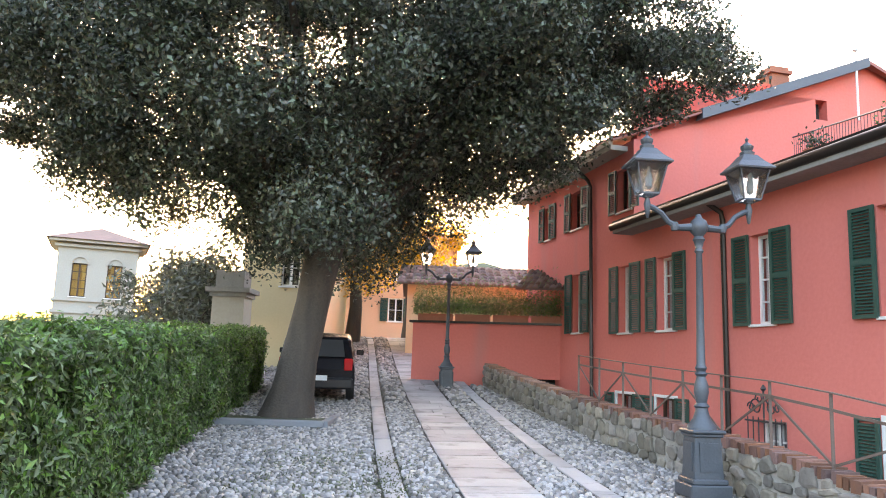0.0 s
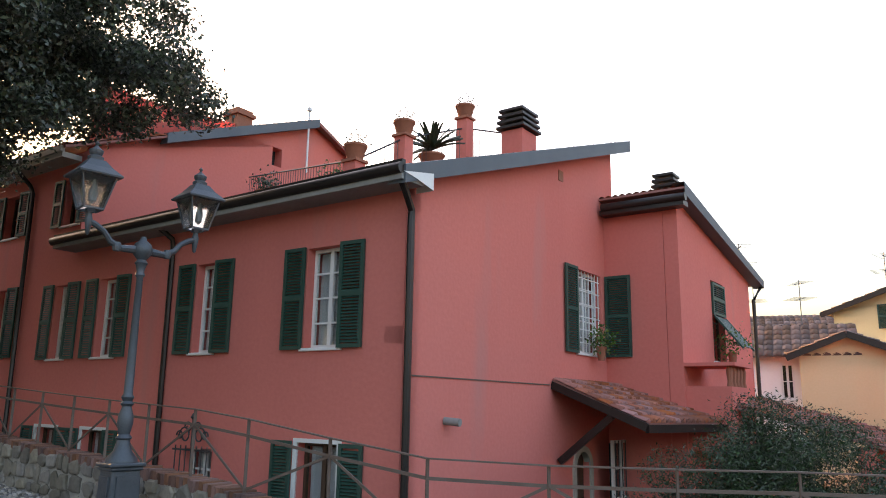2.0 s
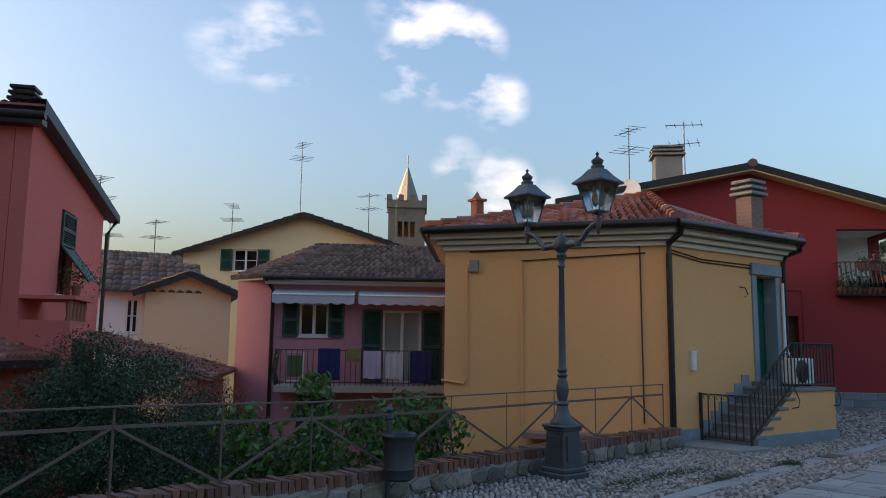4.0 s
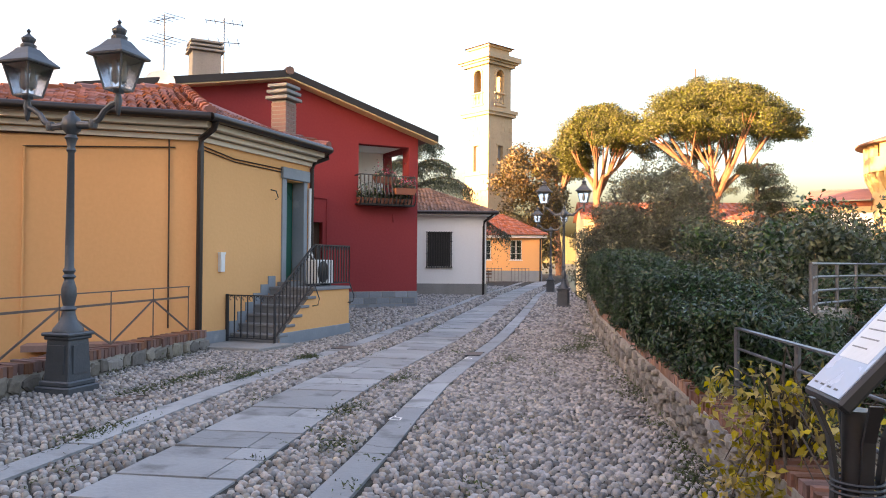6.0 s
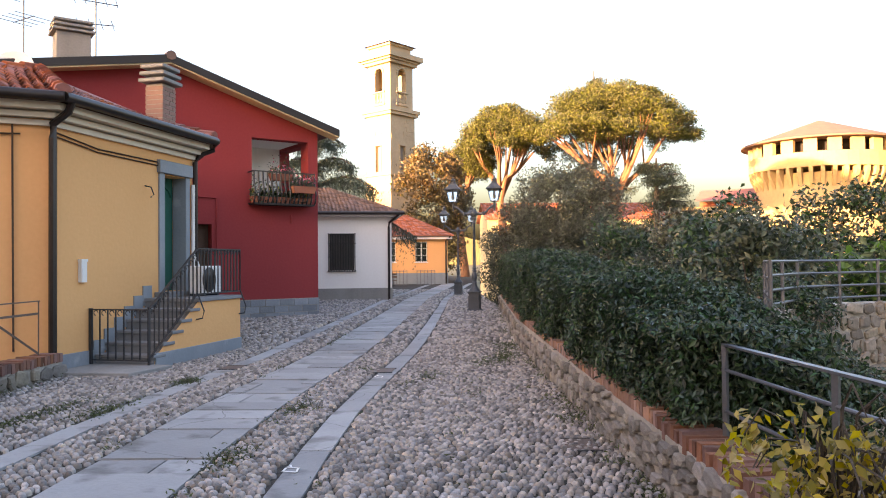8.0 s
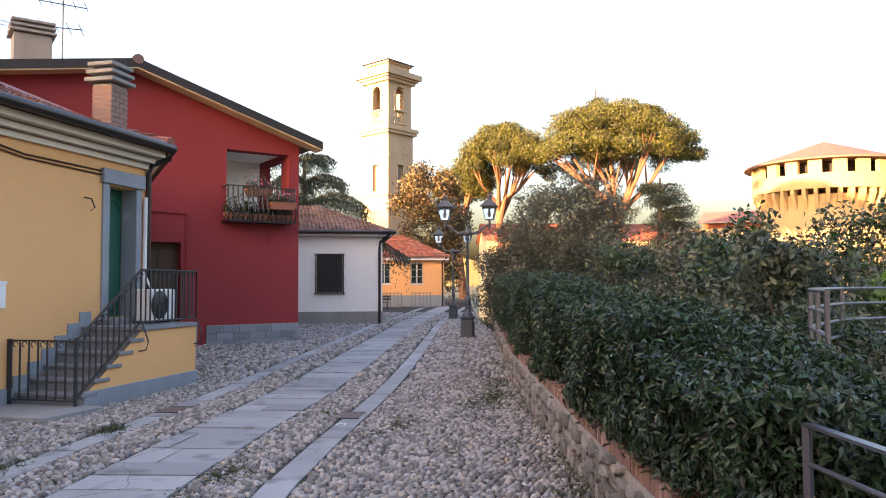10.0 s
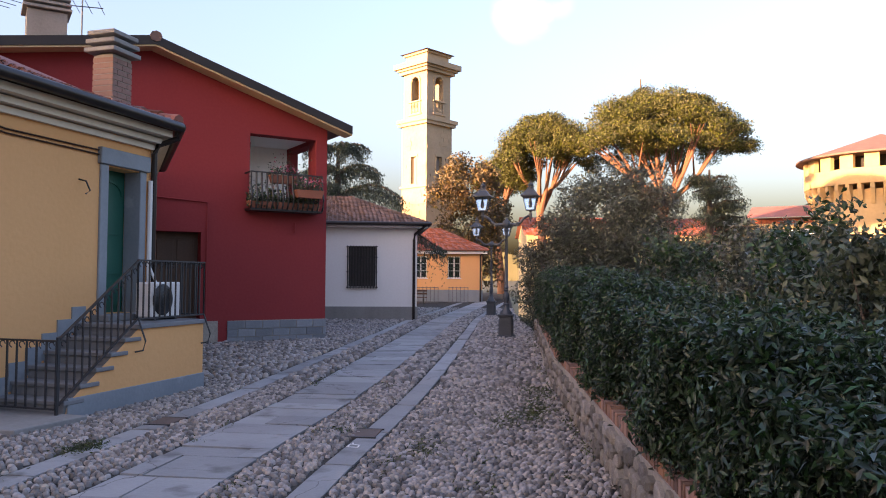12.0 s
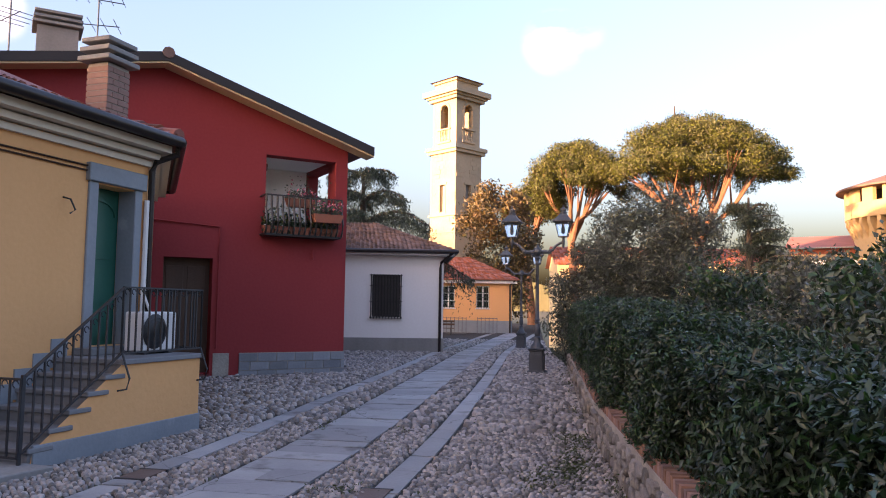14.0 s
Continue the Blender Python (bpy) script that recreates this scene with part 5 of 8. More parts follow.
def small_yellow_house():
    h = thing("yellow_cottage", pose(44.2, -24.1, 0.15, 0, 0, -127), "yellow stucco cottage with orange tiled roof", "house")
    Lx = 9.15
    u = lambda k: Lx - 4.15 + k
    w = MB()
    holed_wall(w, 0, Lx, -0.4, 3.05, 0.3, [(u(0.1), u(0.85), 1.45, 2.75), (u(2.1), u(2.85), 1.45, 2.75)])
    part("wall", w, M_YELLOW, h, "yellow stucco front")
    part("wall", MB().box(Lx - 0.3, 0.31, -0.4, Lx, 6, 3.05).box(0, 0.31, -0.4, 0.3, 6, 3.05), M_YELLOW, h)
    part("plinth", MB().box(0, -0.03, -0.4, Lx + 0.03, 0, 0.75), M_SLATE, h, "grey plinth")
    roof_tiles(h, [(-0.3, -0.4, 3.15), (Lx + 0.4, -0.4, 3.15), (Lx - 2.6, 3, 4.6), (1, 3, 4.6)], M_TILE, label="orange tiled roof")
    part("roof", MB().add([(Lx + 0.4, -0.4, 3.15), (Lx + 0.4, 6, 3.15), (Lx - 2.6, 3, 4.6)], [(0, 1, 2)]), M_TILE, h)
    part("gutter", MB().tube([(-0.3, -0.42, 3.12), (Lx + 0.4, -0.42, 3.12)], 0.05, 8), M_TERRA, h)
    part("eave", MB().box(-0.2, -0.3, 2.9, Lx + 0.3, -0.001, 3.06), M_PAINT, h, "white eave board")
    pipe(h, [(Lx + 0.2, -0.4, 3.1), (Lx - 0.1, -0.08, 2.8), (Lx - 0.1, -0.08, -0.3)], 0.05)
    for k in (0.1, 2.1):
        win = glazing(h, Matrix(), u(k), u(k + 0.75), 1.45, 2.75, 2, 3, depth=0.1)
        g = MB()
        for i in range(6):
            g.tube([(u(k) + 0.15 * i, 0.03, 1.45), (u(k) + 0.15 * i, 0.03, 2.75)], 0.014, 4)
        for i in range(5):
            g.tube([(u(k), 0.03, 1.55 + 0.27 * i), (u(k + 0.75), 0.03, 1.55 + 0.27 * i)], 0.014, 4)
        part("window_grille", g, M_SHUT, win)
    for k, n in ((-0.4, 9), (2.2, 5)):
        f = thing("iron_fence", pose(0, 0, 0), "low grey iron fence panel by the cottage", "fence", "fence panels")
        f.matrix_world = h.matrix_world @ pose(u(k), -1.6, -0.1)
        b = MB().bar((0, 0, 0.15), (0.22 * n, 0, 0.15)).bar((0, 0, 1.0), (0.22 * n, 0, 1.0))
        for i in range(n + 1):
            b.tube([(0.22 * i, 0, 0), (0.22 * i, 0, 1.05)], 0.015, 4)
        part("bars", b, M_GALV, f)
    bn = thing("park_bench", h.matrix_world @ pose(u(-0.6), -3.2, -0.1), "dark wooden park bench with iron legs", "bench")
    for j, (y, z) in enumerate(((0, 0.45), (0.12, 0.45), (0.24, 0.45), (0.34, 0.62), (0.38, 0.78))):
        part("slat", MB().box(0, y, z, 1.6, y + 0.09 if j < 3 else y + 0.03, z + (0.035 if j < 3 else 0.1)), M_WOOD, bn)
    for x in (0.12, 1.42):
        part("leg", MB().bar((x, 0.02, 0), (x, 0.02, 0.45), 0.05, 0.05).bar((x, 0.34, 0), (x, 0.4, 0.88), 0.05, 0.05).bar((x, 0.02, 0.43), (x, 0.36, 0.43), 0.05, 0.04), M_IRON, bn)
    return h


small_yellow_house()


def balcony_house():
    h = thing("mauve_house", pose(18.7, 5.2, -0.05, 0, 0, -82), "dusky pink house with balcony, washing and green shutters", "house")
    Lx, B = 7.5, -2.6
    w = MB()
    holed_wall(w, 0, Lx, B, 3.25, 0.3, [(0.66, 1.4, 1.93, 2.78), (2.82, 3.82, 0.75, 2.62), (0.66, 1.58, B, 0.42)])
    part("wall", w, M_MAUVE, h, "dusky pink stucco front")
    part("wall", holed_wall(MB(pose(-1.13, 1.13, 0, 0, 0, -45)), 0, 1.596, B, 3.4, 0.3, []), M_MAUVE, h, "dusky pink flank")
    part("wall", holed_wall(MB(pose(0, 5.0, 0, 0, 0, -106.3)), 0, 4.0, B, 3.2, 0.3, []), M_MAUVE, h, "dusky pink flank")
    part("wall", MB().box(Lx - 0.3, 0.31, B, Lx, 5, 3.2).box(0.31, 4.7, B, Lx - 0.31, 5, 3.2), M_MAUVE, h)
    roof_tiles(h, [(-0.25, -0.3, 3.42), (Lx + 0.3, -0.3, 3.42), (Lx + 0.3, 3.2, 4.75), (0.9, 3.2, 4.75)], M_TILED, label="weathered brown tiled roof")
    roof_tiles(h, [(-1.4, 1.4, 3.5), (-0.25, -0.3, 3.42), (0.9, 3.2, 4.75), (0.9, 3.21, 4.75)], M_TILED, label="weathered brown tiled roof")
    part("eave", MB().box(-0.2, -0.28, 3.24, Lx + 0.3, 0.3, 3.34), M_GREYST, h, "pale eave board")
    part("gutter", MB().tube([(-0.25, -0.34, 3.4), (Lx, -0.34, 3.4)], 0.06, 8), M_GUTTER, h)
    pipe(h, [(-0.2, -0.3, 3.4), (-0.02, -0.08, 3.1), (-0.02, -0.08, B)], 0.05)
    for a, b in ((0.02, 2.08), (2.18, 4.42)):
        n = 14
        v, f = [], []
        for i in range(n + 1):
            u = a + (b - a) * i / n
            v += [(u, -0.03, 3.12), (u, -0.55, 2.96), (u, -0.56, 2.76 - (0.05 if i % 2 else 0))]
        for i in range(n):
            for j in range(2):
                k = i * 3 + j
                f.append((k, k + 3, k + 4, k + 1))
        aw = part("awning", MB().add(v, f), M_AWN, h, "grey striped fabric awning with scalloped edge")
        aw.modifiers.new("thick", "SOLIDIFY").thickness = 0.01
        part("awning_bar", MB().tube([(a, -0.55, 2.96), (b, -0.55, 2.96)], 0.025, 6), M_PAINT, aw)
    win = glazing(h, Matrix(), 0.66, 1.4, 1.93, 2.78, 2, 1, depth=0.1)
    shutter(win, Matrix(), 0.24, 0.65, 1.9, 2.8)
    shutter(win, Matrix(), 1.41, 1.82, 1.9, 2.8)
    win = glazing(h, Matrix(), 2.82, 3.82, 0.75, 2.62, 2, 1, depth=0.1, sill=False, curtain=M_CURT, name="balcony_door", label="white glazed balcony door with pale curtains")
    shutter(win, Matrix(), 2.28, 2.81, 0.75, 2.64)
    shutter(win, Matrix(), 3.83, 4.36, 0.75, 2.64)
    b = MB().box(0.2, -1.0, 0.55, Lx, 0.0, 0.72)
    bal = part("balcony", b, M_GREYST, h, "stone balcony slab", bevel=0.01)
    r = MB().bar((0.22, -0.97, 1.58), (Lx, -0.97, 1.58), 0.04, 0.02).bar((0.22, -0.97, 0.8), (Lx, -0.97, 0.8), 0.03, 0.02).bar((0.22, -0.97, 1.58), (0.22, 0, 1.58), 0.04, 0.02)
    for i in range(56):
        u = 0.22 + 0.13 * i
        if u < Lx:
            r.tube([(u, -0.97, 0.72), (u, -0.97, 1.58)], 0.009, 4)
    for i in range(7):
        r.tube([(0.22, -0.97 + 0.14 * i, 0.72), (0.14, -0.97 + 0.14 * i, 1.0), (0.22, -0.97 + 0.14 * i, 1.58)], 0.009, 4)
    part("balcony_railing", r, M_IRON, bal, "thin iron balcony railing")
    dr = part("door", MB().box(0.66, 0.1, B, 1.58, 0.16, 0.42), M_SHUT, h, "dark green louvred door")
    # washing on the railing
    base = h.matrix_world
    for nm, u0, u1, z0, z1, mt, lb in (("towel", 1.25, 1.78, 0.85, 1.5, M_BLUEC, "navy blue towel hung on the railing"), ("cloth", 1.95, 2.28, 1.3, 1.5, M_YLEAF, "folded yellow cloth on the railing"),
                                       ("towel", 2.35, 2.78, 0.9, 1.45, M_LILAC, "pale lilac towel hung on the railing"), ("tea_towel", 2.88, 3.28, 0.9, 1.42, M_AWN, "blue checked tea towel on the railing"), ("towel", 3.5, 4.02, 0.8, 1.45, M_BLUEC, "navy blue towel hung on the railing")):
        n, v, f = 10, [], []
        for i in range(n + 1):
            u = u0 + (u1 - u0) * i / n
            wv = 0.012 * math.sin(i * 1.7)
            v += [(u, -1.0 + wv, z1 + 0.12), (u, -1.02 + wv, (z0 + z1) / 2), (u, -1.01 + 1.6 * wv, z0 + 0.01 * math.sin(i))]
        for i in range(n):
            for j in range(2):
                k = i * 3 + j
                f.append((k, k + 3, k + 4, k + 1))
        ob = new(nm, mesh_of(nm, MB().add(v, f), mt))
        ob.matrix_world = base
        ob.modifiers.new("thick", "SOLIDIFY").thickness = 0.012
        tagged(ob, lb, "laundry", "washing on the balcony")
    ch = thing("deck_chair", base @ pose(0.45, -0.75, 0.72), "folded deck chair with green and yellow cloth", "chair")
    part("frame", MB().tube([(0, 0, 0), (0, 0.06, 0.8), (0.42, 0.06, 0.8), (0.42, 0, 0)], 0.018, 5).tube([(0, 0, 0.1), (0.42, 0, 0.1)], 0.015, 5), M_PAINT, ch)
    part("seat", MB().box(0.03, 0.02, 0.2, 0.39, 0.035, 0.72), M_LEMON, ch, "green and yellow cloth")
    return h


balcony_house()


def plain_house(name, m, lx, ly, z0, ze, zr, wall, tile, label, ridge="x", windows=(), eave=0.4, side=()):
    """A house further off: walls with real openings, a tiled gable roof and windows."""
    h = thing(name, m, label, "house")
    gab = lambda u, l: ze + (zr - ze) * (1 - abs(2 * u / l - 1))
    part("wall", holed_wall(MB(), 0, lx, z0, ze if ridge == "x" else (lambda u: gab(u, lx)), 0.3, [w[:4] for w in windows], breaks=(lx / 2,)), wall, h)
    part("wall", holed_wall(MB(pose(0, ly, 0, 0, 0, -90)), 0.002, ly - 0.302, z0, (lambda u: gab(u, ly)) if ridge == "x" else ze, 0.3, [w[:4] for w in side], breaks=(ly / 2,)), wall, h)
    part("wall", holed_wall(MB(pose(lx, 0.302, 0, 0, 0, 90)), 0, ly - 0.302, z0, (lambda u: gab(u + 0.302, ly)) if ridge == "x" else ze, 0.3, [], breaks=(ly / 2 - 0.302,)), wall, h)
    part("wall", MB().box(0.3, ly - 0.3, z0, lx - 0.3, ly - 0.002, ze), wall, h)
    o = eave
    if ridge == "x":
        k = (zr - ze) / (ly / 2) * o
        roof_tiles(h, [(-o, -o, ze - k + 0.1), (lx + o, -o, ze - k + 0.1), (lx + o, ly / 2, zr + 0.1), (-o, ly / 2, zr + 0.1)], tile, pitch=0.3, course=0.45)
        roof_tiles(h, [(lx + o, ly + o, ze - k + 0.1), (-o, ly + o, ze - k + 0.1), (-o, ly / 2, zr + 0.1), (lx + o, ly / 2, zr + 0.1)], tile, pitch=0.4, course=0.6)
    else:
        k = (zr - ze) / (lx / 2) * o
        roof_tiles(h, [(-o, ly + o, ze - k + 0.1), (-o, -o, ze - k + 0.1), (lx / 2, -o, zr + 0.1), (lx / 2, ly + o, zr + 0.1)], tile, pitch=0.3, course=0.45)
        roof_tiles(h, [(lx + o, -o, ze - k + 0.1), (lx + o, ly + o, ze - k + 0.1), (lx / 2, ly + o, zr + 0.1), (lx / 2, -o, zr + 0.1)], tile, pitch=0.3, course=0.45)
        for a in (-o, lx + o):
            part("verge", MB().bar((a, -o, ze - k), (lx / 2, -o, zr), 0.06, 0.2), M_GUTTER, h)
    for w in windows:
        win = glazing(h, Matrix(), *w[:4], 2, 2, depth=0.1)
        if len(w) > 4:
            sw = (w[1] - w[0]) / 2
            shutter(win, Matrix(), w[0] - sw - 0.02, w[0] - 0.02, w[2], w[3])
            shutter(win, Matrix(), w[1] + 0.02, w[1] + sw + 0.02, w[2], w[3])
    for w in side:
        glazing(h, pose(0, ly, 0, 0, 0, -90), *w[:4], 2, 2, depth=0.1)
    return h


# ---- further houses ----
plain_house("cream_gable_house", pose(33.2, 13.6, 0, 0, 0, -87), 11, 9, -2.6, 5.8, 7.6, M_CREAM, M_TILED, "cream stucco house with dark gable roof behind others", "y", [(2.3, 3.4, 5.0, 6.0, 1)])
plain_house("white_low_house", pose(24.3, 14.6, 0, 0, 0, -66), 4.6, 4, -2.6, 3.55, 4.6, M_WHITE, M_TILED, "low white house with brown tiled roof", "x", [(2.5, 2.9, 2.0, 3.2)])
plain_house("cream_low_house", pose(25.2, 11.6, 0, 0, 0, -66), 2.9, 4, -2.6, 3.5, 4.1, M_CREAM, M_TILED, "low cream house with brown tiled roof", "y")
plain_house("grey_house", pose(36, 20.5, 0, 0, 0, -62), 9, 6, -2.6, 5.2, 6.6, M_GREYST, M_TILED, "weathered grey house with brown roof", "x", [(2, 2.8, 3.5, 4.6), (5, 5.8, 3.5, 4.6)])
plain_house("annex", pose(-2.0, 29.0, 0), 6, 5, 1.0, 4.6, 5.5, M_CREAM, M_TILED, "cream low building with brown tiled roof", "x")
plain_house("peach_house", pose(-8.0, 45.0, 0), 8, 7, 1.5, 8.4, 9.8, M_PEACH, M_TILE, "peach stucco house at the lane's end", "x", [(4.2, 5.1, 3.9, 5.3, 1), (6.3, 7.2, 3.9, 5.3, 1), (4.2, 5.1, 6.3, 7.4, 1), (6.3, 7.2, 6.3, 7.4, 1)])
plain_house("ochre_house", pose(-7.0, 23.6, 0), 2.2, 9, 0.2, 6.6, 7.4, M_CREAM, M_TILE, "cream house standing behind the hedge", "x", [(1.2, 1.8, 3.8, 5.0)])
plain_house("roadside_house", pose(46, -46, 0, 0, 0, -118), 9, 7, -2.6, 4.6, 6.1, M_CREAM, M_TILE, "cream house with orange roof among the trees", "y", [(3.2, 4.2, 2.3, 3.7, 1)])
plain_house("long_house", pose(62, -56, 0, 0, 0, -125), 22, 8, -2.6, 6.3, 8.2, M_CREAM, M_TILE, "long cream house with red roof far off", "x", [(2 + 3 * i, 3 + 3 * i, 3.6, 5.0) for i in range(6)])
for x, y, z, k, w in ((34.6, 8.6, 7.8, 3.6, 30), (36, 5.5, 6.8, 2.4, 60), (36.5, 4.2, 6.5, 2.6, 100), (33.5, 11.5, 6.2, 2.0, 10), (25.2, 13.5, 4.4, 3.2, 40), (30, 17.5, 5.0, 2.6, 75), (29, 15.0, 4.6, 2.2, 20), (31, 14, 5.0, 2.0, 50), (24.5, -6.9, 7.7, 1.6, 70), (24.2, -5.0, 7.4, 1.6, 20)):
    aerial(x, y, z - 2.4, k + 2.4, w)


def turret():
    t = thing("villa_turret", pose(-21.2, 39.75, 0.2, 0, 0, 24), "pale stone villa turret with arched amber windows", "house")
    w = MB()
    hs = [(0.75, 1.5, 4.2, 6.0), (2.5, 3.25, 4.2, 6.0)]
    part("wall", holed_wall(w, 0, 4.0, -2.9, 7.1, 0.3, hs), M_GREYST, t, "pale plaster wall")
    S = pose(4.0, 0, 0, 0, 0, 90)
    part("wall", holed_wall(MB(S), 0.302, 4.0, -2.9, 7.1, 0.3, [(1.0, 1.5, 4.2, 5.9), (2.3, 2.8, 4.2, 5.9)]), M_GREYST, t)
    part("wall", MB().box(0, 0.302, -2.9, 0.3, 4, 7.1).box(0.3, 3.7, -2.9, 3.698, 4, 7.1), M_GREYST, t)
    for i, (k, z0, z1) in enumerate(((0.12, 3.3, 3.5), (0.12, 3.95, 4.08), (0.18, 6.85, 7.0), (0.45, 7.1, 7.25))):
        part("cornice", MB().box(-k, -k, z0, 4 + k, -0.001, z1).box(4.001, -k, z0, 4 + k, 4 + k, z1).box(-k, -0.001, z0, -0.001, 4 + k, z1), M_GREYST, t)
    part("roof", MB().add([(-0.6, -0.6, 7.26), (4.6, -0.6, 7.26), (4.6, 4.6, 7.26), (-0.6, 4.6, 7.26), (2, 2, 8.3)], [(0, 1, 4), (1, 2, 4), (2, 3, 4), (3, 0, 4), (3, 2, 1, 0)]), M_TILED, t, "low brown tiled roof")
    for u0, u1, z0, z1 in hs:
        win = glazing(t, Matrix(), u0, u1, z0, z1, 2, 4, M_WOOD, depth=0.12)
        part("stained_pane", MB().box(u0 + 0.05, 0.2, z0 + 0.05, u1 - 0.05, 0.21, z1 - 0.05), M_ORANGE, win, "amber stained glass")
        a = MB()
        for i in range(10):
            t0, t1 = math.pi * i / 10, math.pi * (i + 1) / 10
            c = (u0 + u1) / 2
            a.bar((c + 0.42 * math.cos(t0), -0.03, z1 - 0.05 + 0.42 * math.sin(t0)), (c + 0.42 * math.cos(t1), -0.03, z1 - 0.05 + 0.42 * math.sin(t1)), 0.1, 0.1)
        part("arch", a, M_GREYST, win)
    return t


turret()


def bell_tower():
    t = thing("bell_tower", pose(61.6, -42.95, 0, 0, 0, -80), "tall square stone bell tower in warm evening light", "tower")
    S, B = 3.62, -2.6
    G = pose(0, S, 0, 0, 0, -90)

    def storey(z0, z1, holes, k=0.0, th=0.5):
        for m in (Matrix(), G):
            a, b = (k, S - k) if m is not G else (k + 0.001, S - k - th - 0.001)
            off = Matrix.Translation((0, k, 0))
            part("wall", holed_wall(MB(m @ off), a, b, z0, z1, th, holes), M_TOWER, t, "pale stone masonry")
        part("wall", MB().box(S - k - th, k + th, z0, S - k, S - k, z1).box(k + th, S - k - th, z0, S - k - th - 0.001, S - k - 0.001, z1), M_TOWER, t)
    c = S / 2
    storey(B, 8.7, [])
    storey(8.7, 16.6, [(c - 0.4, c + 0.32, 10.6, 13.2)], 0.1)
    storey(16.6, 21.8, [(c - 0.52, c + 0.52, 17.4, 20.9)], 0.22)
    storey(22.3, 23.2, [], 0.35)
    for k, z0, z1 in ((0.1, 8.6, 8.85), (0.06, 10.2, 10.4), (0.32, 16.5, 16.85), (0.18, 16.2, 16.5), (0.1, 21.3, 21.6), (0.55, 21.8, 22.3), (0.3, 21.6, 21.8), (-0.15, 23.1, 23.3)):
        part("cornice", MB().box(-k, -k, z0, S + k, S + k, z1), M_TOWER, t, "stone string course")
    part("roof", MB().add([(-0.1, -0.1, 23.31), (S + 0.1, -0.1, 23.31), (S + 0.1, S + 0.1, 23.31), (-0.1, S + 0.1, 23.31), (c, c, 23.85)], [(0, 1, 4), (1, 2, 4), (2, 3, 4), (3, 0, 4), (3, 2, 1, 0)]), M_TILED, t)
    for m in (Matrix(), G):
        o = m @ Matrix.Translation((0, 0.22, 0))
        for i in range(9):
            t0, t1 = math.pi * i / 9, math.pi * (i + 0.92) / 9
            part("voussoir", MB(o).add([(c + r * math.cos(w), y, 20.4 + r * math.sin(w)) for w in (t0, t1) for r in (0.52, 0.76) for y in (-0.08, 0.1)], [(0, 2, 6, 4), (1, 5, 7, 3), (0, 4, 5, 1), (2, 3, 7, 6), (0, 1, 3, 2), (4, 6, 7, 5)]), M_TOWER, t)
        for sg in (-1, 1):
            part("spandrel", MB(o).add([(c + sg * 0.52, y, 20.4) for y in (0.0, 0.3)] + [(c + sg * 0.52, y, 20.91) for y in (0.0, 0.3)] + [(c + sg * 0.52 * math.cos(0.8), y, 20.4 + 0.52 * math.sin(0.8)) for y in (0.0, 0.3)] + [(c, y, 20.92) for y in (0.0, 0.3)], [(0, 4, 6, 2), (1, 3, 7, 5), (0, 1, 5, 4), (4, 5, 7, 6)]), M_TOWER, t)
            part("window_jamb", MB(o).box(c + sg * 0.64 - 0.11, -0.07, 17.3, c + sg * 0.64 + 0.11, 0.06, 20.4), M_TOWER, t, bevel=0.02)
        part("balcony_rail", MB(o).box(c - 0.85, -0.16, 18.45, c + 0.85, 0.12, 18.6), M_TOWER, t, bevel=0.02)
        part("window_sill", MB(o).box(c - 0.85, -0.12, 17.2, c + 0.85, 0.06, 17.42), M_TOWER, t, bevel=0.02)
        bal = mesh_of("baluster", MB().lathe([(0.06, 0), (0.1, 0.3), (0.05, 0.65), (0.08, 1.03)], 8), M_TOWER, True)
        for i in range(5):
            ob = new("baluster", bal)
            ob.parent, ob.matrix_basis = t, o @ pose(c - 0.42 + 0.21 * i, 0.03, 17.42)
        part("window_frame", MB(m).box(c - 0.5, 0.06, 10.5, c - 0.4, 0.2, 13.3).box(c + 0.32, 0.06, 10.5, c + 0.42, 0.2, 13.3).box(c - 0.6, 0.04, 13.2, c + 0.52, 0.2, 13.4).box(c - 0.56, 0.04, 10.4, c + 0.48, 0.2, 10.55), M_TOWER, t)
        part("blind_panel", MB(m).box(c - 0.41, 0.42, 10.6, c + 0.33, 0.5, 13.2), M_CONC, t, "pale boarded opening")
    # stone courses
    rng = np.random.default_rng(5)
    for m in (Matrix(), G):
        cs = MB(m)
        z = B + 0.5
        while z < 16:
            u = rng.uniform(0, 0.5)
            while u < S - 0.5:
                w = rng.uniform(0.5, 1.1)
                if rng.random() < 0.5 and not (c - 0.6 < u + w and u < c + 0.5 and 10 < z < 13.6):
                    o = (-0.0 if z < 8.5 else 0.1) - rng.uniform(0.01, 0.04)
                    cs.box(u + 0.15, o, z, min(u + 0.15 + w - 0.04, S - 0.15), o + 0.1, z + 0.38)
                u += w
            z += 0.42
        st = part("masonry", cs, M_TOWER, t)
        tagged(st, kind="stuff")
    return t


bell_tower()


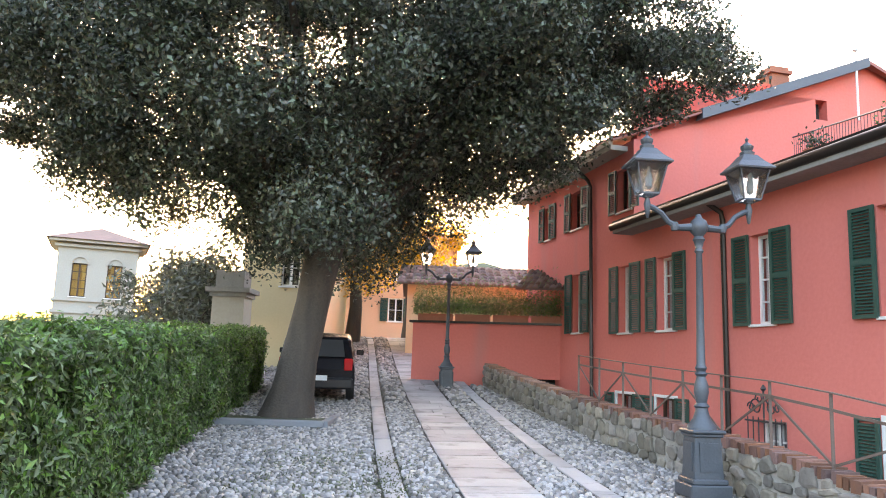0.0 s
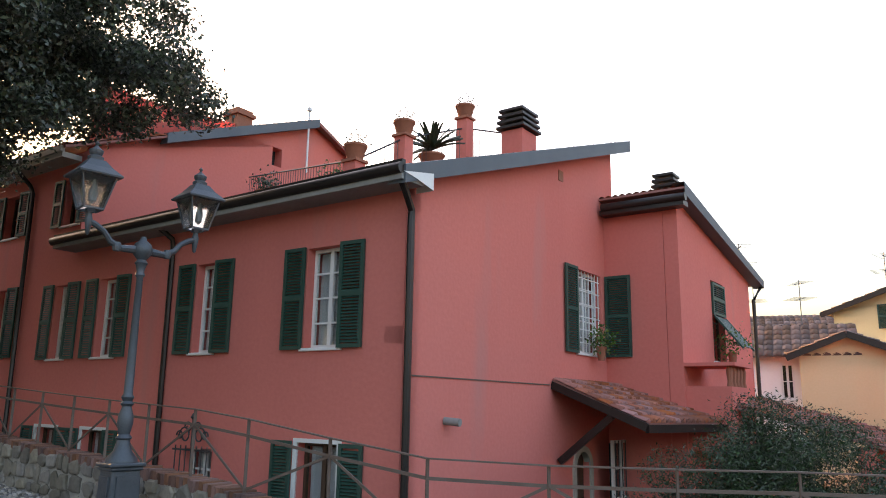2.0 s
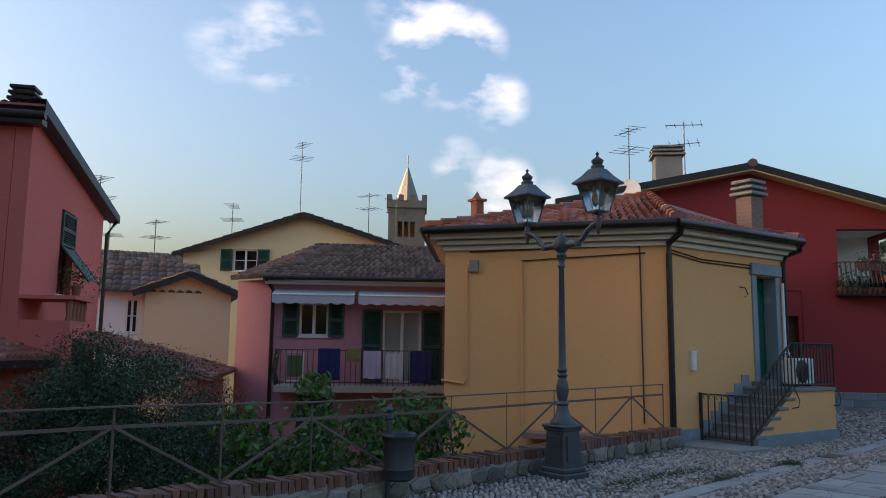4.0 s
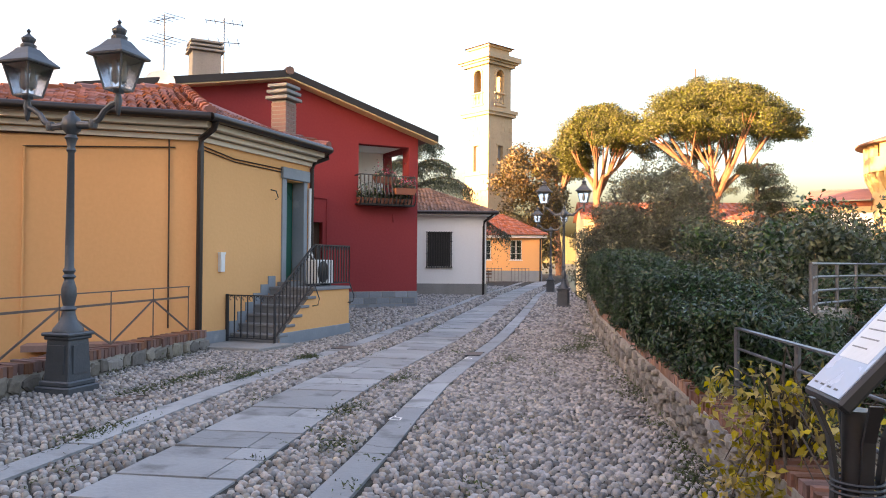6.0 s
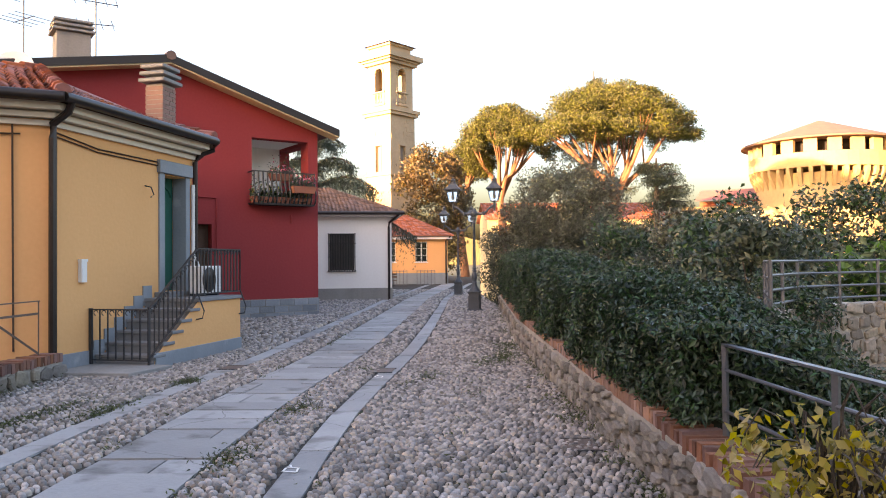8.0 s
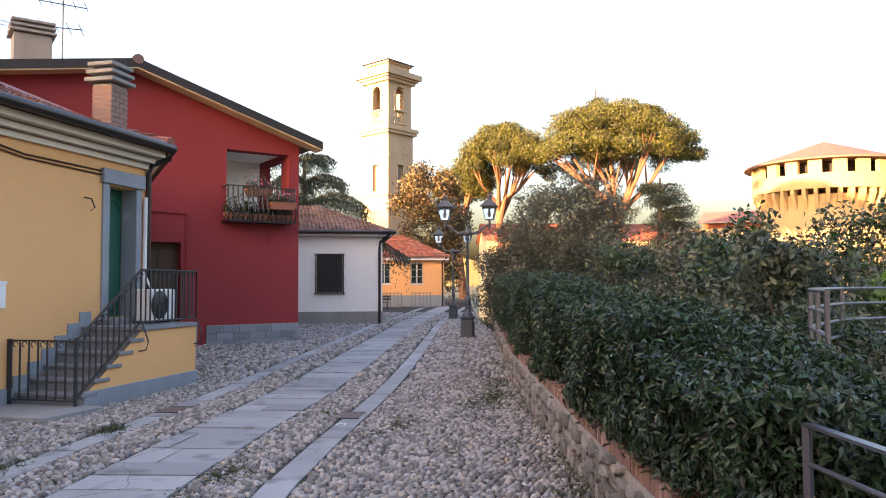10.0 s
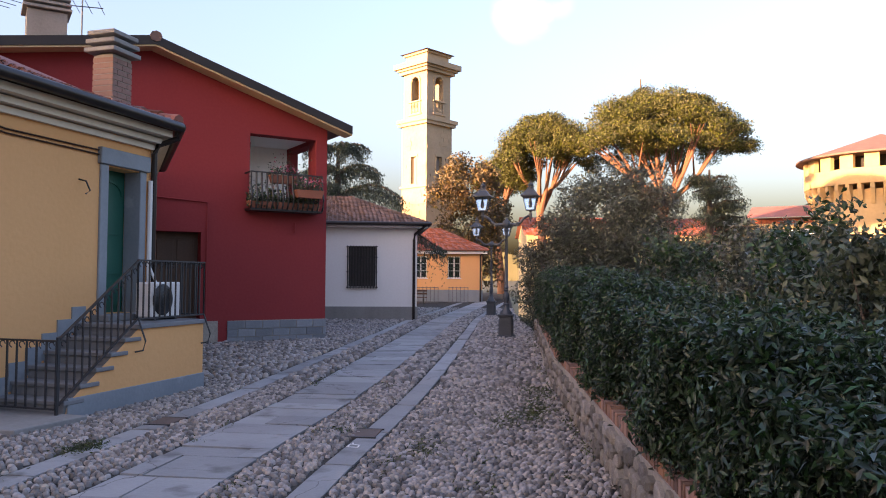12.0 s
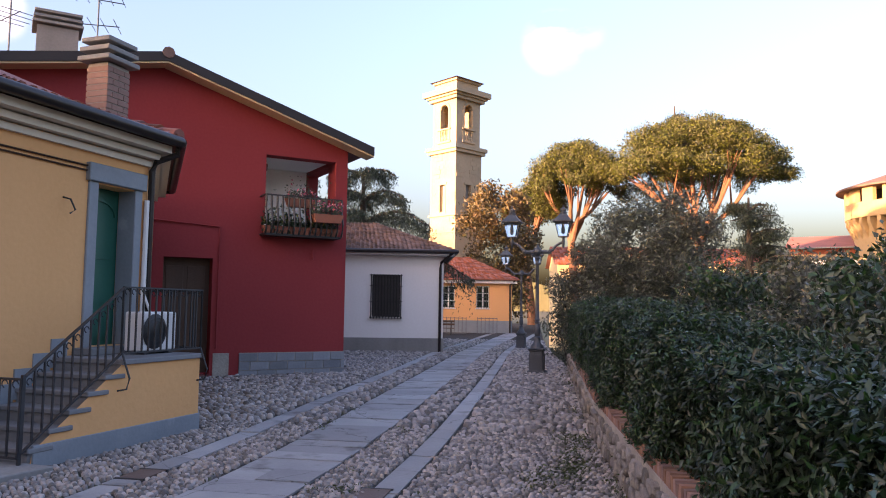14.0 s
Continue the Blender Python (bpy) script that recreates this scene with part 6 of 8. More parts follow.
def campanile():
    t = thing("campanile", pose(200.6, 25.9, -3.6, 0, 0, -85), "distant dark stone campanile with pointed spire", "tower")
    S = 10.0
    for m in (Matrix(), pose(0, S, 0, 0, 0, -90)):
        hs = [(2.6 + 1.7 * i, 3.8 + 1.7 * i, z, z + 4.2) for i in range(3) for z in (26.0, 35.0)]
        part("wall", holed_wall(MB(m), 0.001 if m is not None else 0, S - 1.0, -2.6, 43, 1.0, hs), M_CAMP, t)
    part("wall", MB().box(S - 1, 0, -2.6, S, S, 43).box(0, S - 1, -2.6, S - 1.01, S - 0.01, 43), M_CAMP, t)
    part("cornice", MB().box(-0.5, -0.5, 43, S + 0.5, S + 0.5, 45), M_CAMP, t)
    for i in range(4):
        for j in range(4):
            if i in (0, 3) or j in (0, 3):
                part("merlon", MB().box(-0.5 + 3.2 * i, -0.5 + 3.2 * j, 45, 0.9 + 3.2 * i, 0.9 + 3.2 * j, 46.6), M_CAMP, t)
    part("spire", MB().lathe([(3.6, 45), (0.05, 56)], 8, (S / 2, S / 2, 0)).tube([(S / 2, S / 2, 56), (S / 2, S / 2, 59)], 0.15, 5), M_CONC, t, "grey pointed spire")
    return t


campanile()


def castle():
    t = thing("castle_keep", pose(46.8, -100.2, 0), "round sandstone castle keep with a tiled cone roof", "castle")
    R = 7.6
    n = 40
    part("wall", MB().lathe([(R + 1.6, -2.6), (R + 0.3, 4), (R, 6), (R, 12.2)], n), M_CASTLE, t, "warm sandstone drum", smooth=True)
    c = MB()
    for i in range(n):
        a = 2 * math.pi * i / n
        c = MB(pose(0, 0, 0, 0, 0, math.degrees(a)))
        c.add([(R - 0.1, -0.22, 10.2), (R - 0.1, 0.22, 10.2), (R + 0.85, 0.22, 12.2), (R + 0.85, -0.22, 12.2), (R - 0.1, -0.22, 12.9), (R - 0.1, 0.22, 12.9), (R + 0.85, 0.22, 12.9), (R + 0.85, -0.22, 12.9)],
              [(0, 1, 2, 3), (3, 2, 6, 7), (0, 3, 7, 4), (1, 5, 6, 2)])
        part("corbel", c, M_CASTLE, t)
    part("gallery", MB().lathe([(R + 0.95, 12.8), (R + 0.95, 14.6)], n), M_CASTLE, t)
    for i in range(n // 2):
        part("pier", MB(pose(0, 0, 0, 0, 0, 360 * i / (n // 2))).box(R + 0.4, -0.75, 14.6, R + 0.95, 0.75, 16.4), M_CASTLE, t)
    # near-black ring so the gallery looks shaded between its piers
    part("gallery_shade_ring", MB().lathe([(R - 1.2, 14.6), (R - 1.2, 16.5)], n), M_DARK, t)
    part("roof", MB().lathe([(R + 1.9, 16.2), (R + 1.9, 16.4), (0.2, 19.6)], n), M_TILED, t, "orange tiled cone roof")
    w = thing("castle_wall", pose(58, -93, 0, 0, 0, -154), "sandstone castle curtain wall with corbels", "castle")
    part("wall", MB().box(-30, 0, -2.6, 30, 2.0, 6.8), M_CASTLE, w)
    c = MB()
    for i in range(46):
        part("corbel", MB().box(-29.5 + 1.3 * i, -0.6, 6.0, -28.9 + 1.3 * i, 0.0, 7.0), M_CASTLE, w)
    part("parapet", MB().box(-30, -0.65, 7.0, 30, 0.0, 8.8), M_CASTLE, w)
    part("roof", MB().add([(-2, -1, 9.6), (14, -1, 9.6), (14, 6, 11.6), (-2, 6, 11.6)], [(0, 1, 2, 3)]).box(-1.5, 0.1, 6, 13.5, 5, 9.6), M_TILE, w)
    for k in (0, 6.5):
        part("banner", MB().box(1 + k, -0.75, 2.5, 6 + k, -0.66, 8.0), M_PAINT, w, "pale printed banner on the wall")


castle()
hills = MB()
hx = [(-math.sin(radians(-95 - 3 * i)) * 1500, math.cos(radians(-95 - 3 * i)) * 1500, 35 + 26 * math.sin(i * 0.7) + 12 * math.sin(i * 1.9)) for i in range(26)]
hills.add([(x, y, -3) for x, y, z in hx] + hx, [(i, i + 1, i + 27, i + 26) for i in range(25)])
tagged(part("backdrop", hills, M_FARLAND), "distant low wooded hills", "hills", kind="structure")
# added hill, mostly out of view, that keeps low sun off the street
nh = MB()
nx = [(-34 + 8 * i, 250 + 6 * math.sin(i), 33.5 + 1.6 * math.sin(i * 1.3)) for i in range(30)]
nh.add([(x, y - 60, -2.7) for x, y, z in nx] + nx + [(x, y + 120, -2.7) for x, y, z in nx], [(i, i + 1, i + 31, i + 30) for i in range(29)] + [(i + 30, i + 31, i + 61, i + 60) for i in range(29)])
tagged(part("backdrop", nh, M_FARLAND), "added hillside to the north, put there to block the low sun", "hills", kind="structure")


# ---- walls along the street ----
def along(pts):
    out = []
    for p, q in zip(pts, pts[1:]):
        out.append((Vector(p), Vector(q), (Vector(q) - Vector(p)).length))
    return out


def parapet_height(y):
    return 0.26 + 0.3 * smooth01((y - 4.5) / 4.0)


def masonry(name, pts, height, thick, side, label, low=-2.6, stones=True, near=None, sz=(0.12, 0.38, 0.08, 0.22), foot=0.02):
    """A rubble wall along points, with single stones on its street side. side: +1 when the street lies left of the way."""
    w = MB()
    rng = np.random.default_rng(len(pts) * 7)
    for p, q, l in along(pts):
        d = (q - p) / l
        nr = Vector((-d.y, d.x)) * side
        a, b = p - nr * thick, q - nr * thick
        zp, zq = gz(*p) + height(p.y), gz(*q) + height(q.y)
        w.add([(*p, low), (*q, low), (*q, zq), (*p, zp), (*a, low), (*b, low), (*b, zq), (*a, zp)], [(0, 1, 2, 3), (7, 6, 5, 4), (3, 2, 6, 7), (0, 4, 5, 1), (0, 3, 7, 4), (1, 5, 6, 2)])
    wall = tagged(part(name, w, M_MORTAR), label, "wall", kind="structure")
    far = MB()
    meshes = [mesh_of("stone", rough_stone(rng), M_STONE) for _ in range(12)]
    count = 0
    for p, q, l in along(pts):
        d = (q - p) / l
        nr = Vector((-d.y, d.x)) * side
        yaw = math.degrees(math.atan2(d.y, d.x))
        z = foot
        while True:
            hgt = rng.uniform(sz[2], sz[3])
            u = rng.uniform(-0.1, 0)
            done = True
            while u < l:
                sw = rng.uniform(sz[0], sz[1])
                c = p + d * (u + sw / 2)
                if z + hgt * 0.6 < height(c.y):
                    done = False
                    m = Matrix.Translation((*(c + nr * 0.0), gz(*c) + z + hgt / 2 + rng.uniform(-0.02, 0.02))) @ pose(0, 0, 0, 0, 0, yaw) @ pose(0, 0, 0, 0, rng.uniform(-14, 14), 0) @ Matrix.Diagonal((sw * rng.uniform(0.36, 0.52), rng.uniform(0.025, 0.055), hgt * rng.uniform(0.38, 0.54), 1))
                    if near and near(c) and count < 300:
                        ob = new("stone", meshes[count % 12])
                        ob.parent, ob.matrix_basis = wall, m
                        count += 1
                    else:
                        far.m = m
                        s = rough_stone(rng)
                        far.add(s.v, s.f)
                u += sw + 0.015
            z += hgt + 0.012
            if done or z > 3:
                break
    if far.v:
        st = part("stones", far, M_STONEI, wall)
        tagged(st, kind="stuff")
    return wall


def rough_stone(rng):
    """A lump about two units across: an uneven many-sided face with rounded rims."""
    n = 7
    a = [2 * math.pi * (k + rng.uniform(-0.3, 0.3)) / n for k in range(n)]
    r = [rng.uniform(0.92, 1.22) for _ in range(n)]
    sq = lambda c: max(-1.0, min(1.0, 1.25 * c))
    m = MB()
    v = []
    for y, k in ((-1.1, 0.72), (-0.75, 1.0), (0.75, 1.0), (1.1, 0.72)):
        v += [(k * q * sq(math.cos(t)), y * rng.uniform(0.9, 1.1), k * q * sq(math.sin(t))) for t, q in zip(a, r)]
    f = [tuple(range(n)), tuple(reversed(range(3 * n, 4 * n)))]
    for b in (0, n, 2 * n):
        f += [(b + k, b + n + k, b + n + (k + 1) % n, b + (k + 1) % n) for k in range(n)]
    return m.add(v, f)


def coping(wall, pts, height, side, limit=300, w=0.3, start=0):
    """Bricks set on edge across the top of a wall."""
    rng = np.random.default_rng(11)
    me = [mesh_of("brick", MB().box(-0.031, -w / 2 - rng.uniform(0, 0.015), -0.06, 0.031, w / 2 + rng.uniform(0, 0.015), 0.06), M_BRICK) for _ in range(5)]
    n, rest = 0, MB()
    for p, q, l in along(pts):
        d = (q - p) / l
        nr = Vector((-d.y, d.x)) * side
        yaw = math.degrees(math.atan2(d.y, d.x))
        for i in range(int(l / 0.078)):
            c = p + d * (i * 0.078 + 0.04) - nr * 0.14
            m = Matrix.Translation((*c, gz(*c) + height(c.y) + 0.03 + rng.uniform(-0.012, 0.012))) @ pose(0, 0, 0, rng.uniform(-3, 3), rng.uniform(-3, 3), yaw + rng.uniform(-4, 4))
            if n < limit and i >= 0:
                ob = new("brick", me[n % 5])
                ob.parent, ob.matrix_basis = wall, m
                n += 1
            else:
                rest.m = m
                rest.box(-0.031, -w / 2, -0.06, 0.031, w / 2, 0.06)
    if rest.v:
        tagged(part("bricks", rest, M_BRICKI, wall), kind="stuff")


wall_parapet = masonry("wall_parapet", PARAPET, parapet_height, 0.3, -1, "low rubble stone parapet with brick coping", near=None)
coping(wall_parapet, PARAPET[::-1], parapet_height, 1, 290)
HEDGE_WALL = RIGHT_WALL
rw_height = lambda y: 0.34 + 0.12 * smooth01((-y - 4) / 4)
wall_right = masonry("wall_right", HEDGE_WALL, rw_height, 0.35, 1, "low stone wall with lime mortar and brick edge", near=lambda c: c.x > 2.0, sz=(0.08, 0.26, 0.06, 0.17))
coping(wall_right, HEDGE_WALL, rw_height, 1, 120, 0.26)

# railing on the parapet
def railing(pts, name, label, mat, h0, top=0.8, r=0.018, gap=1.0):
    ob = thing(name, pose(0, 0, 0), label, "railing")
    prev = None
    d = 0.0
    for p, q, l in along(pts):
        n = max(1, round(l / gap))
        for i in range(n + (1 if q == Vector(pts[-1]) else 0)):
            c = p.lerp(q, i / n)
            z = gz(*c) + h0(c.y)
            part("post", MB().bar((*c, z - 0.1), (*c, z + top), 0.034, 0.012), mat, ob)
            if prev:
                (c0, z0, k) = prev
                part("rail", MB().bar((*c0, z0 + top), (*c, z + top), 0.045, 0.014).bar((*c0, z0 + top - 0.17), (*c, z + top - 0.17), 0.014, 0.03), mat, ob)
                a, b = ((c0, z0 + 0.06), (c, z + top - 0.17)) if k % 2 else ((c0, z0 + top - 0.17), (c, z + 0.06))
                part("brace", MB().bar((*a[0], a[1]), (*b[0], b[1]), 0.012, 0.026), mat, ob)
            prev = (c, z, (prev[2] + 1) if prev else 0)
    return ob


railing([(p[0] + 0.1, p[1] + 0.08) for p in [tuple(v) for v in PARAPET[1:]][:-1]] + [(12.9, -3.3)], "parapet_railing", "thin rusty iron railing with diagonal braces on the parapet", M_RUST, lambda y: parapet_height(y) + 0.05, 0.78)

# ---- street lamps ----
def street_lamp():
    h = thing("street_lamp", pose(0, 0, 0), "tall cast-iron double lantern street lamp", "lamp", "street lamps along the lane")
    b = MB()
    b.box(-0.24, -0.24, -0.05, 0.24, 0.24, 0.1).box(-0.21, -0.21, 0.1, 0.21, 0.21, 0.16)
    b.add([(sx * k, sy * k, z) for z, k in ((0.16, 0.175), (0.62, 0.155)) for sx, sy in ((-1, -1), (1, -1), (1, 1), (-1, 1))], [(0, 1, 5, 4), (1, 2, 6, 5), (2, 3, 7, 6), (3, 0, 4, 7)])
    b.box(-0.18, -0.18, 0.62, 0.18, 0.18, 0.66).box(-0.2, -0.2, 0.66, 0.2, 0.2, 0.7)
    base = part("pedestal", b, M_LAMPI, h, "square panelled pedestal", bevel=0.012)
    part("panel", MB().box(-0.11, -0.182, 0.24, 0.11, -0.16, 0.56).box(-0.11, 0.16, 0.24, 0.11, 0.182, 0.56).box(-0.182, -0.11, 0.24, -0.16, 0.11, 0.56).box(0.16, -0.11, 0.24, 0.182, 0.11, 0.56), M_LAMPI, base)
    prof = [(0.17, 0.7), (0.165, 0.74), (0.1, 0.82), (0.075, 0.9), (0.07, 0.94), (0.09, 0.96), (0.06, 1.0), (0.085, 1.12), (0.08, 1.2), (0.05, 1.3), (0.075, 1.33), (0.05, 1.36), (0.07, 1.4), (0.05, 1.44), (0.047, 1.8), (0.036, 2.75), (0.055, 2.78), (0.04, 2.82), (0.06, 2.9), (0.075, 2.92), (0.05, 2.96), (0.1, 3.02), (0.115, 3.08), (0.09, 3.15), (0.04, 3.19), (0.03, 3.23)]
    part("pole", MB().lathe(prof, 14), M_LAMPI, h, "turned cast-iron pole", smooth=True)
    for s in (-1, 1):
        arm = MB().tube([(s * 0.08, 0, 3.07), (s * 0.25, 0, 3.06), (s * 0.38, 0, 3.12), (s * 0.46, 0, 3.22), (s * 0.56, 0, 3.28), (s * 0.62, 0, 3.3)], [0.05, 0.04, 0.035, 0.032, 0.035, 0.035], 8)
        arm.lathe([(0.0, -0.12), (0.02, -0.1), (0.035, 0.0), (0.045, 0.06), (0.03, 0.12), (0.03, 0.17)], 8, (s * 0.64, 0, 3.26)).lathe([(0.04, -0.05), (0.055, 0.0), (0.04, 0.05)], 8, (s * 0.3, 0, 3.07))
        part("arm", arm, M_LAMPI, h, "curved bracket arm", smooth=True)
        cx, z0 = s * 0.64, 3.44
        la = MB(pose(cx, 0, 0, 0, 0, 0))
        q = [(-1, -1), (1, -1), (1, 1), (-1, 1)]
        for sx, sy in q:
            la.bar((sx * 0.105, sy * 0.105, z0), (sx * 0.185, sy * 0.185, z0 + 0.36), 0.016, 0.016)
        for k, z in ((0.105, z0), (0.185, z0 + 0.36)):
            for i in range(4):
                a, c = q[i], q[(i + 1) % 4]
                la.bar((a[0] * k, a[1] * k, z), (c[0] * k, c[1] * k, z), 0.02, 0.02)
        la.box(-0.04, -0.04, z0 - 0.04, 0.04, 0.04, z0 + 0.01)
        lantern = part("lantern", la, M_LAMPI, h, "four-sided lantern frame")
        rf = MB(pose(cx, 0, 0))
        rf.lathe([(0.235, z0 + 0.36), (0.24, z0 + 0.38), (0.15, z0 + 0.47), (0.085, z0 + 0.56)], 4, (0, 0, 0), True)
        rf.lathe([(0.085, z0 + 0.56), (0.09, z0 + 0.6), (0.06, z0 + 0.62), (0.075, z0 + 0.65), (0.08, z0 + 0.68), (0.03, z0 + 0.72), (0.012, z0 + 0.74), (0.025, z0 + 0.77), (0.0, z0 + 0.8)], 10)
        part("lantern_roof", rf, M_LAMPI, lantern, "flared metal hood with finial")
        gl = MB(pose(cx, 0, 0))
        for i in range(4):
            a, c = q[i], q[(i + 1) % 4]
            gl.add([(a[0] * 0.1, a[1] * 0.1, z0 + 0.01), (c[0] * 0.1, c[1] * 0.1, z0 + 0.01), (c[0] * 0.18, c[1] * 0.18, z0 + 0.35), (a[0] * 0.18, a[1] * 0.18, z0 + 0.35)], [(0, 1, 2, 3)])
        g = part("glass", gl, M_FROST, lantern, "cloudy lantern glass")
        g.visible_shadow = False
        part("bulb", MB().lathe([(0.02, 0.36), (0.03, 0.3), (0.05, 0.2), (0.045, 0.12), (0.0, 0.08)], 10, (cx, 0, z0 - 0.02)), M_CONC, lantern, "pale grey bulb", smooth=True)
    return h


lamp = street_lamp()
lamp.matrix_world = pose(2.33, 8.72, gz(2.33, 8.72) + 0.1, 0, 0, 186)
for x, y, yaw, dz in ((-0.5, 20.3, 5, -0.12), (9.68, -1.25, -138, 0.0), (18.75, -16.3, 40, -0.06), (28.1, -23.45, 40, -0.06)):
    copy_thing(lamp, pose(x, y, gz(x, y) + dz, 0, 0, yaw))


# ---- trees and plants ----
def tree(name, x, y, z, trunk, limbs, clumps, radii, per, leaf, mat, bark, label, flat=0.8, seed=1, slim=0.45, droop=0.0, category="tree", shell=0.5, fuzz=0.12):
    t = thing(name, pose(x, y, z), label, category)
    rng = np.random.default_rng(seed)
    w = MB().tube(*trunk, 12)
    part("trunk", w, bark, t, smooth=True)
    if limbs:
        l = MB()
        for pts, rs in limbs:
            if len(limbs) <= 24:
                part("limb", MB().tube(pts, rs, 7), bark, t, smooth=True)
            else:
                l.tube(pts, rs, 7)
        if l.v:
            tagged(part("branchwork", l, bark, t, smooth=True), kind="stuff")
    p, d = clump_points(clumps, radii, per, rng, flat, shell, fuzz)
    leaves("crown", p, leaf, mat, t, slim=slim, out=d, droop=droop, rng=rng)
    return t


def crown_of(rng, n, centre, radii, lo=-1.0, hi=1.0, hollow=0.55):
    """Clump centres spread in the shell of an ellipsoid."""
    out = []
    while len(out) < n:
        v = rng.normal(size=3)
        v /= np.linalg.norm(v)
        if lo <= v[2] <= hi:
            k = rng.uniform(hollow ** 3, 1) ** (1 / 3)
            out.append(np.array(centre) + v * np.array(radii) * k)
    return np.array(out)


def branches(rng, start, ends, r=0.2):
    out = []
    s = Vector(start)
    for e in ends:
        e = Vector(e)
        m = s.lerp(e, 0.5) + Vector((rng.uniform(-0.4, 0.4), rng.uniform(-0.4, 0.4), rng.uniform(0.0, 0.5)))
        out.append(([s, s.lerp(m, 0.5), m, m.lerp(e, 0.6), e], [r, r * 0.8, r * 0.55, r * 0.35, r * 0.12]))
    return out


rng = np.random.default_rng(21)
oz = gz(-3.6, 14.6)
LOW_X, LOW_Z = (-9, -4.8, -3.2, -0.9, 0.4, 1.3, 2.45, 4.1, 5.85, 9), (5.2, 4.4, 3.6, 3.0, 3.0, 2.3, 3.8, 4.4, 5.0, 6.0)
c1 = crown_of(rng, 560, (-0.4, 0.4, 8.0), (7.0, 6.2, 5.6), -1, 0.9, 0.35)
c2 = crown_of(rng, 60, (5.0, -1.0, 6.9), (3.4, 2.4, 1.9), -1, 1, 0.2)
c3 = crown_of(rng, 36, (-6.0, -1.5, 6.0), (3.2, 2.6, 1.7), -1, 1, 0.2)
cl = np.concatenate([c1, c2, c3])
oak_r = np.concatenate([rng.uniform(0.6, 1.1, 560), rng.uniform(0.35, 0.7, 60), rng.uniform(0.4, 0.75, 36)])
free = cl[:, 2] * 0.98 - 0.75 * oak_r > np.interp(cl[:, 0], LOW_X, LOW_Z) - 0.25
cl, oak_r = cl[free], oak_r[free]
tree("holm_oak", -3.6, 14.6, oz, ([(0.0, 0, -0.2), (0.02, 0, 0.12), (0.08, 0, 0.5), (0.16, 0, 1.1), (0.36, 0, 2.2), (0.55, 0, 3.4), (0.5, 0.1, 5.0), (0.4, 0.2, 7.0)], [0.68, 0.52, 0.42, 0.36, 0.33, 0.38, 0.22, 0.1]),
     branches(rng, (0.52, 0, 3.3), [cl[i] for i in range(0, len(cl), 30)], 0.13), cl, oak_r, 960, 0.061, M_OAK, M_BARK,
     "large holm oak with a dense dark crown", 0.85, 2, shell=0.35, fuzz=0.17)
for i, (x, y, mt, lb) in enumerate(((-5.4, 25.5, M_OAK, "dark evergreen oak further up the lane"), (-4.4, 32.0, M_SUNLEAF, "lane tree with leaves coloured gold as if sunlit"), (-2.2, 36.0, M_SUNLEAF, "lane tree with leaves coloured gold as if sunlit"), (-6.5, 41.0, M_SUNLEAF, "lane tree with leaves coloured gold as if sunlit"))):
    r2 = np.random.default_rng(40 + i)
    cc = crown_of(r2, 60, (0, 0, 6.0), (2.8, 2.8, 4.0), -0.95, 1, 0.3)
    tree("lane_tree", x, y, gz(x, y), ([(0, 0, -0.2), (0.1, 0, 1.5), (0.0, 0, 3.2), (0.1, 0, 5.5)], [0.36, 0.27, 0.22, 0.1]), branches(r2, (0, 0, 3.0), cc[::7], 0.14), cc, r2.uniform(0.55, 1.0, 60), 240, 0.12, mt, M_BARK, lb, 0.8, 5 + i)

# stone kerb round the oak
kb = thing("tree_pit", pose(-3.75, 14.2, gz(-3.75, 14.2)), "low stone kerb round the foot of the oak", "kerb")
for p, q in (((-1.15, -0.9), (1.05, -0.9)), ((1.05, -0.9), (1.1, 1.3)), ((-1.15, -0.9), (-1.3, 1.3))):
    part("kerbstone", MB().bar((*p, 0.02), (*q, 0.02), 0.14, 0.12), M_STEP, kb, bevel=0.015)
part("earth", MB().prism([(-1.15, -0.9), (1.05, -0.9), (1.1, 1.3), (-1.3, 1.3)], -0.05, 0.045), M_GRASS, kb)


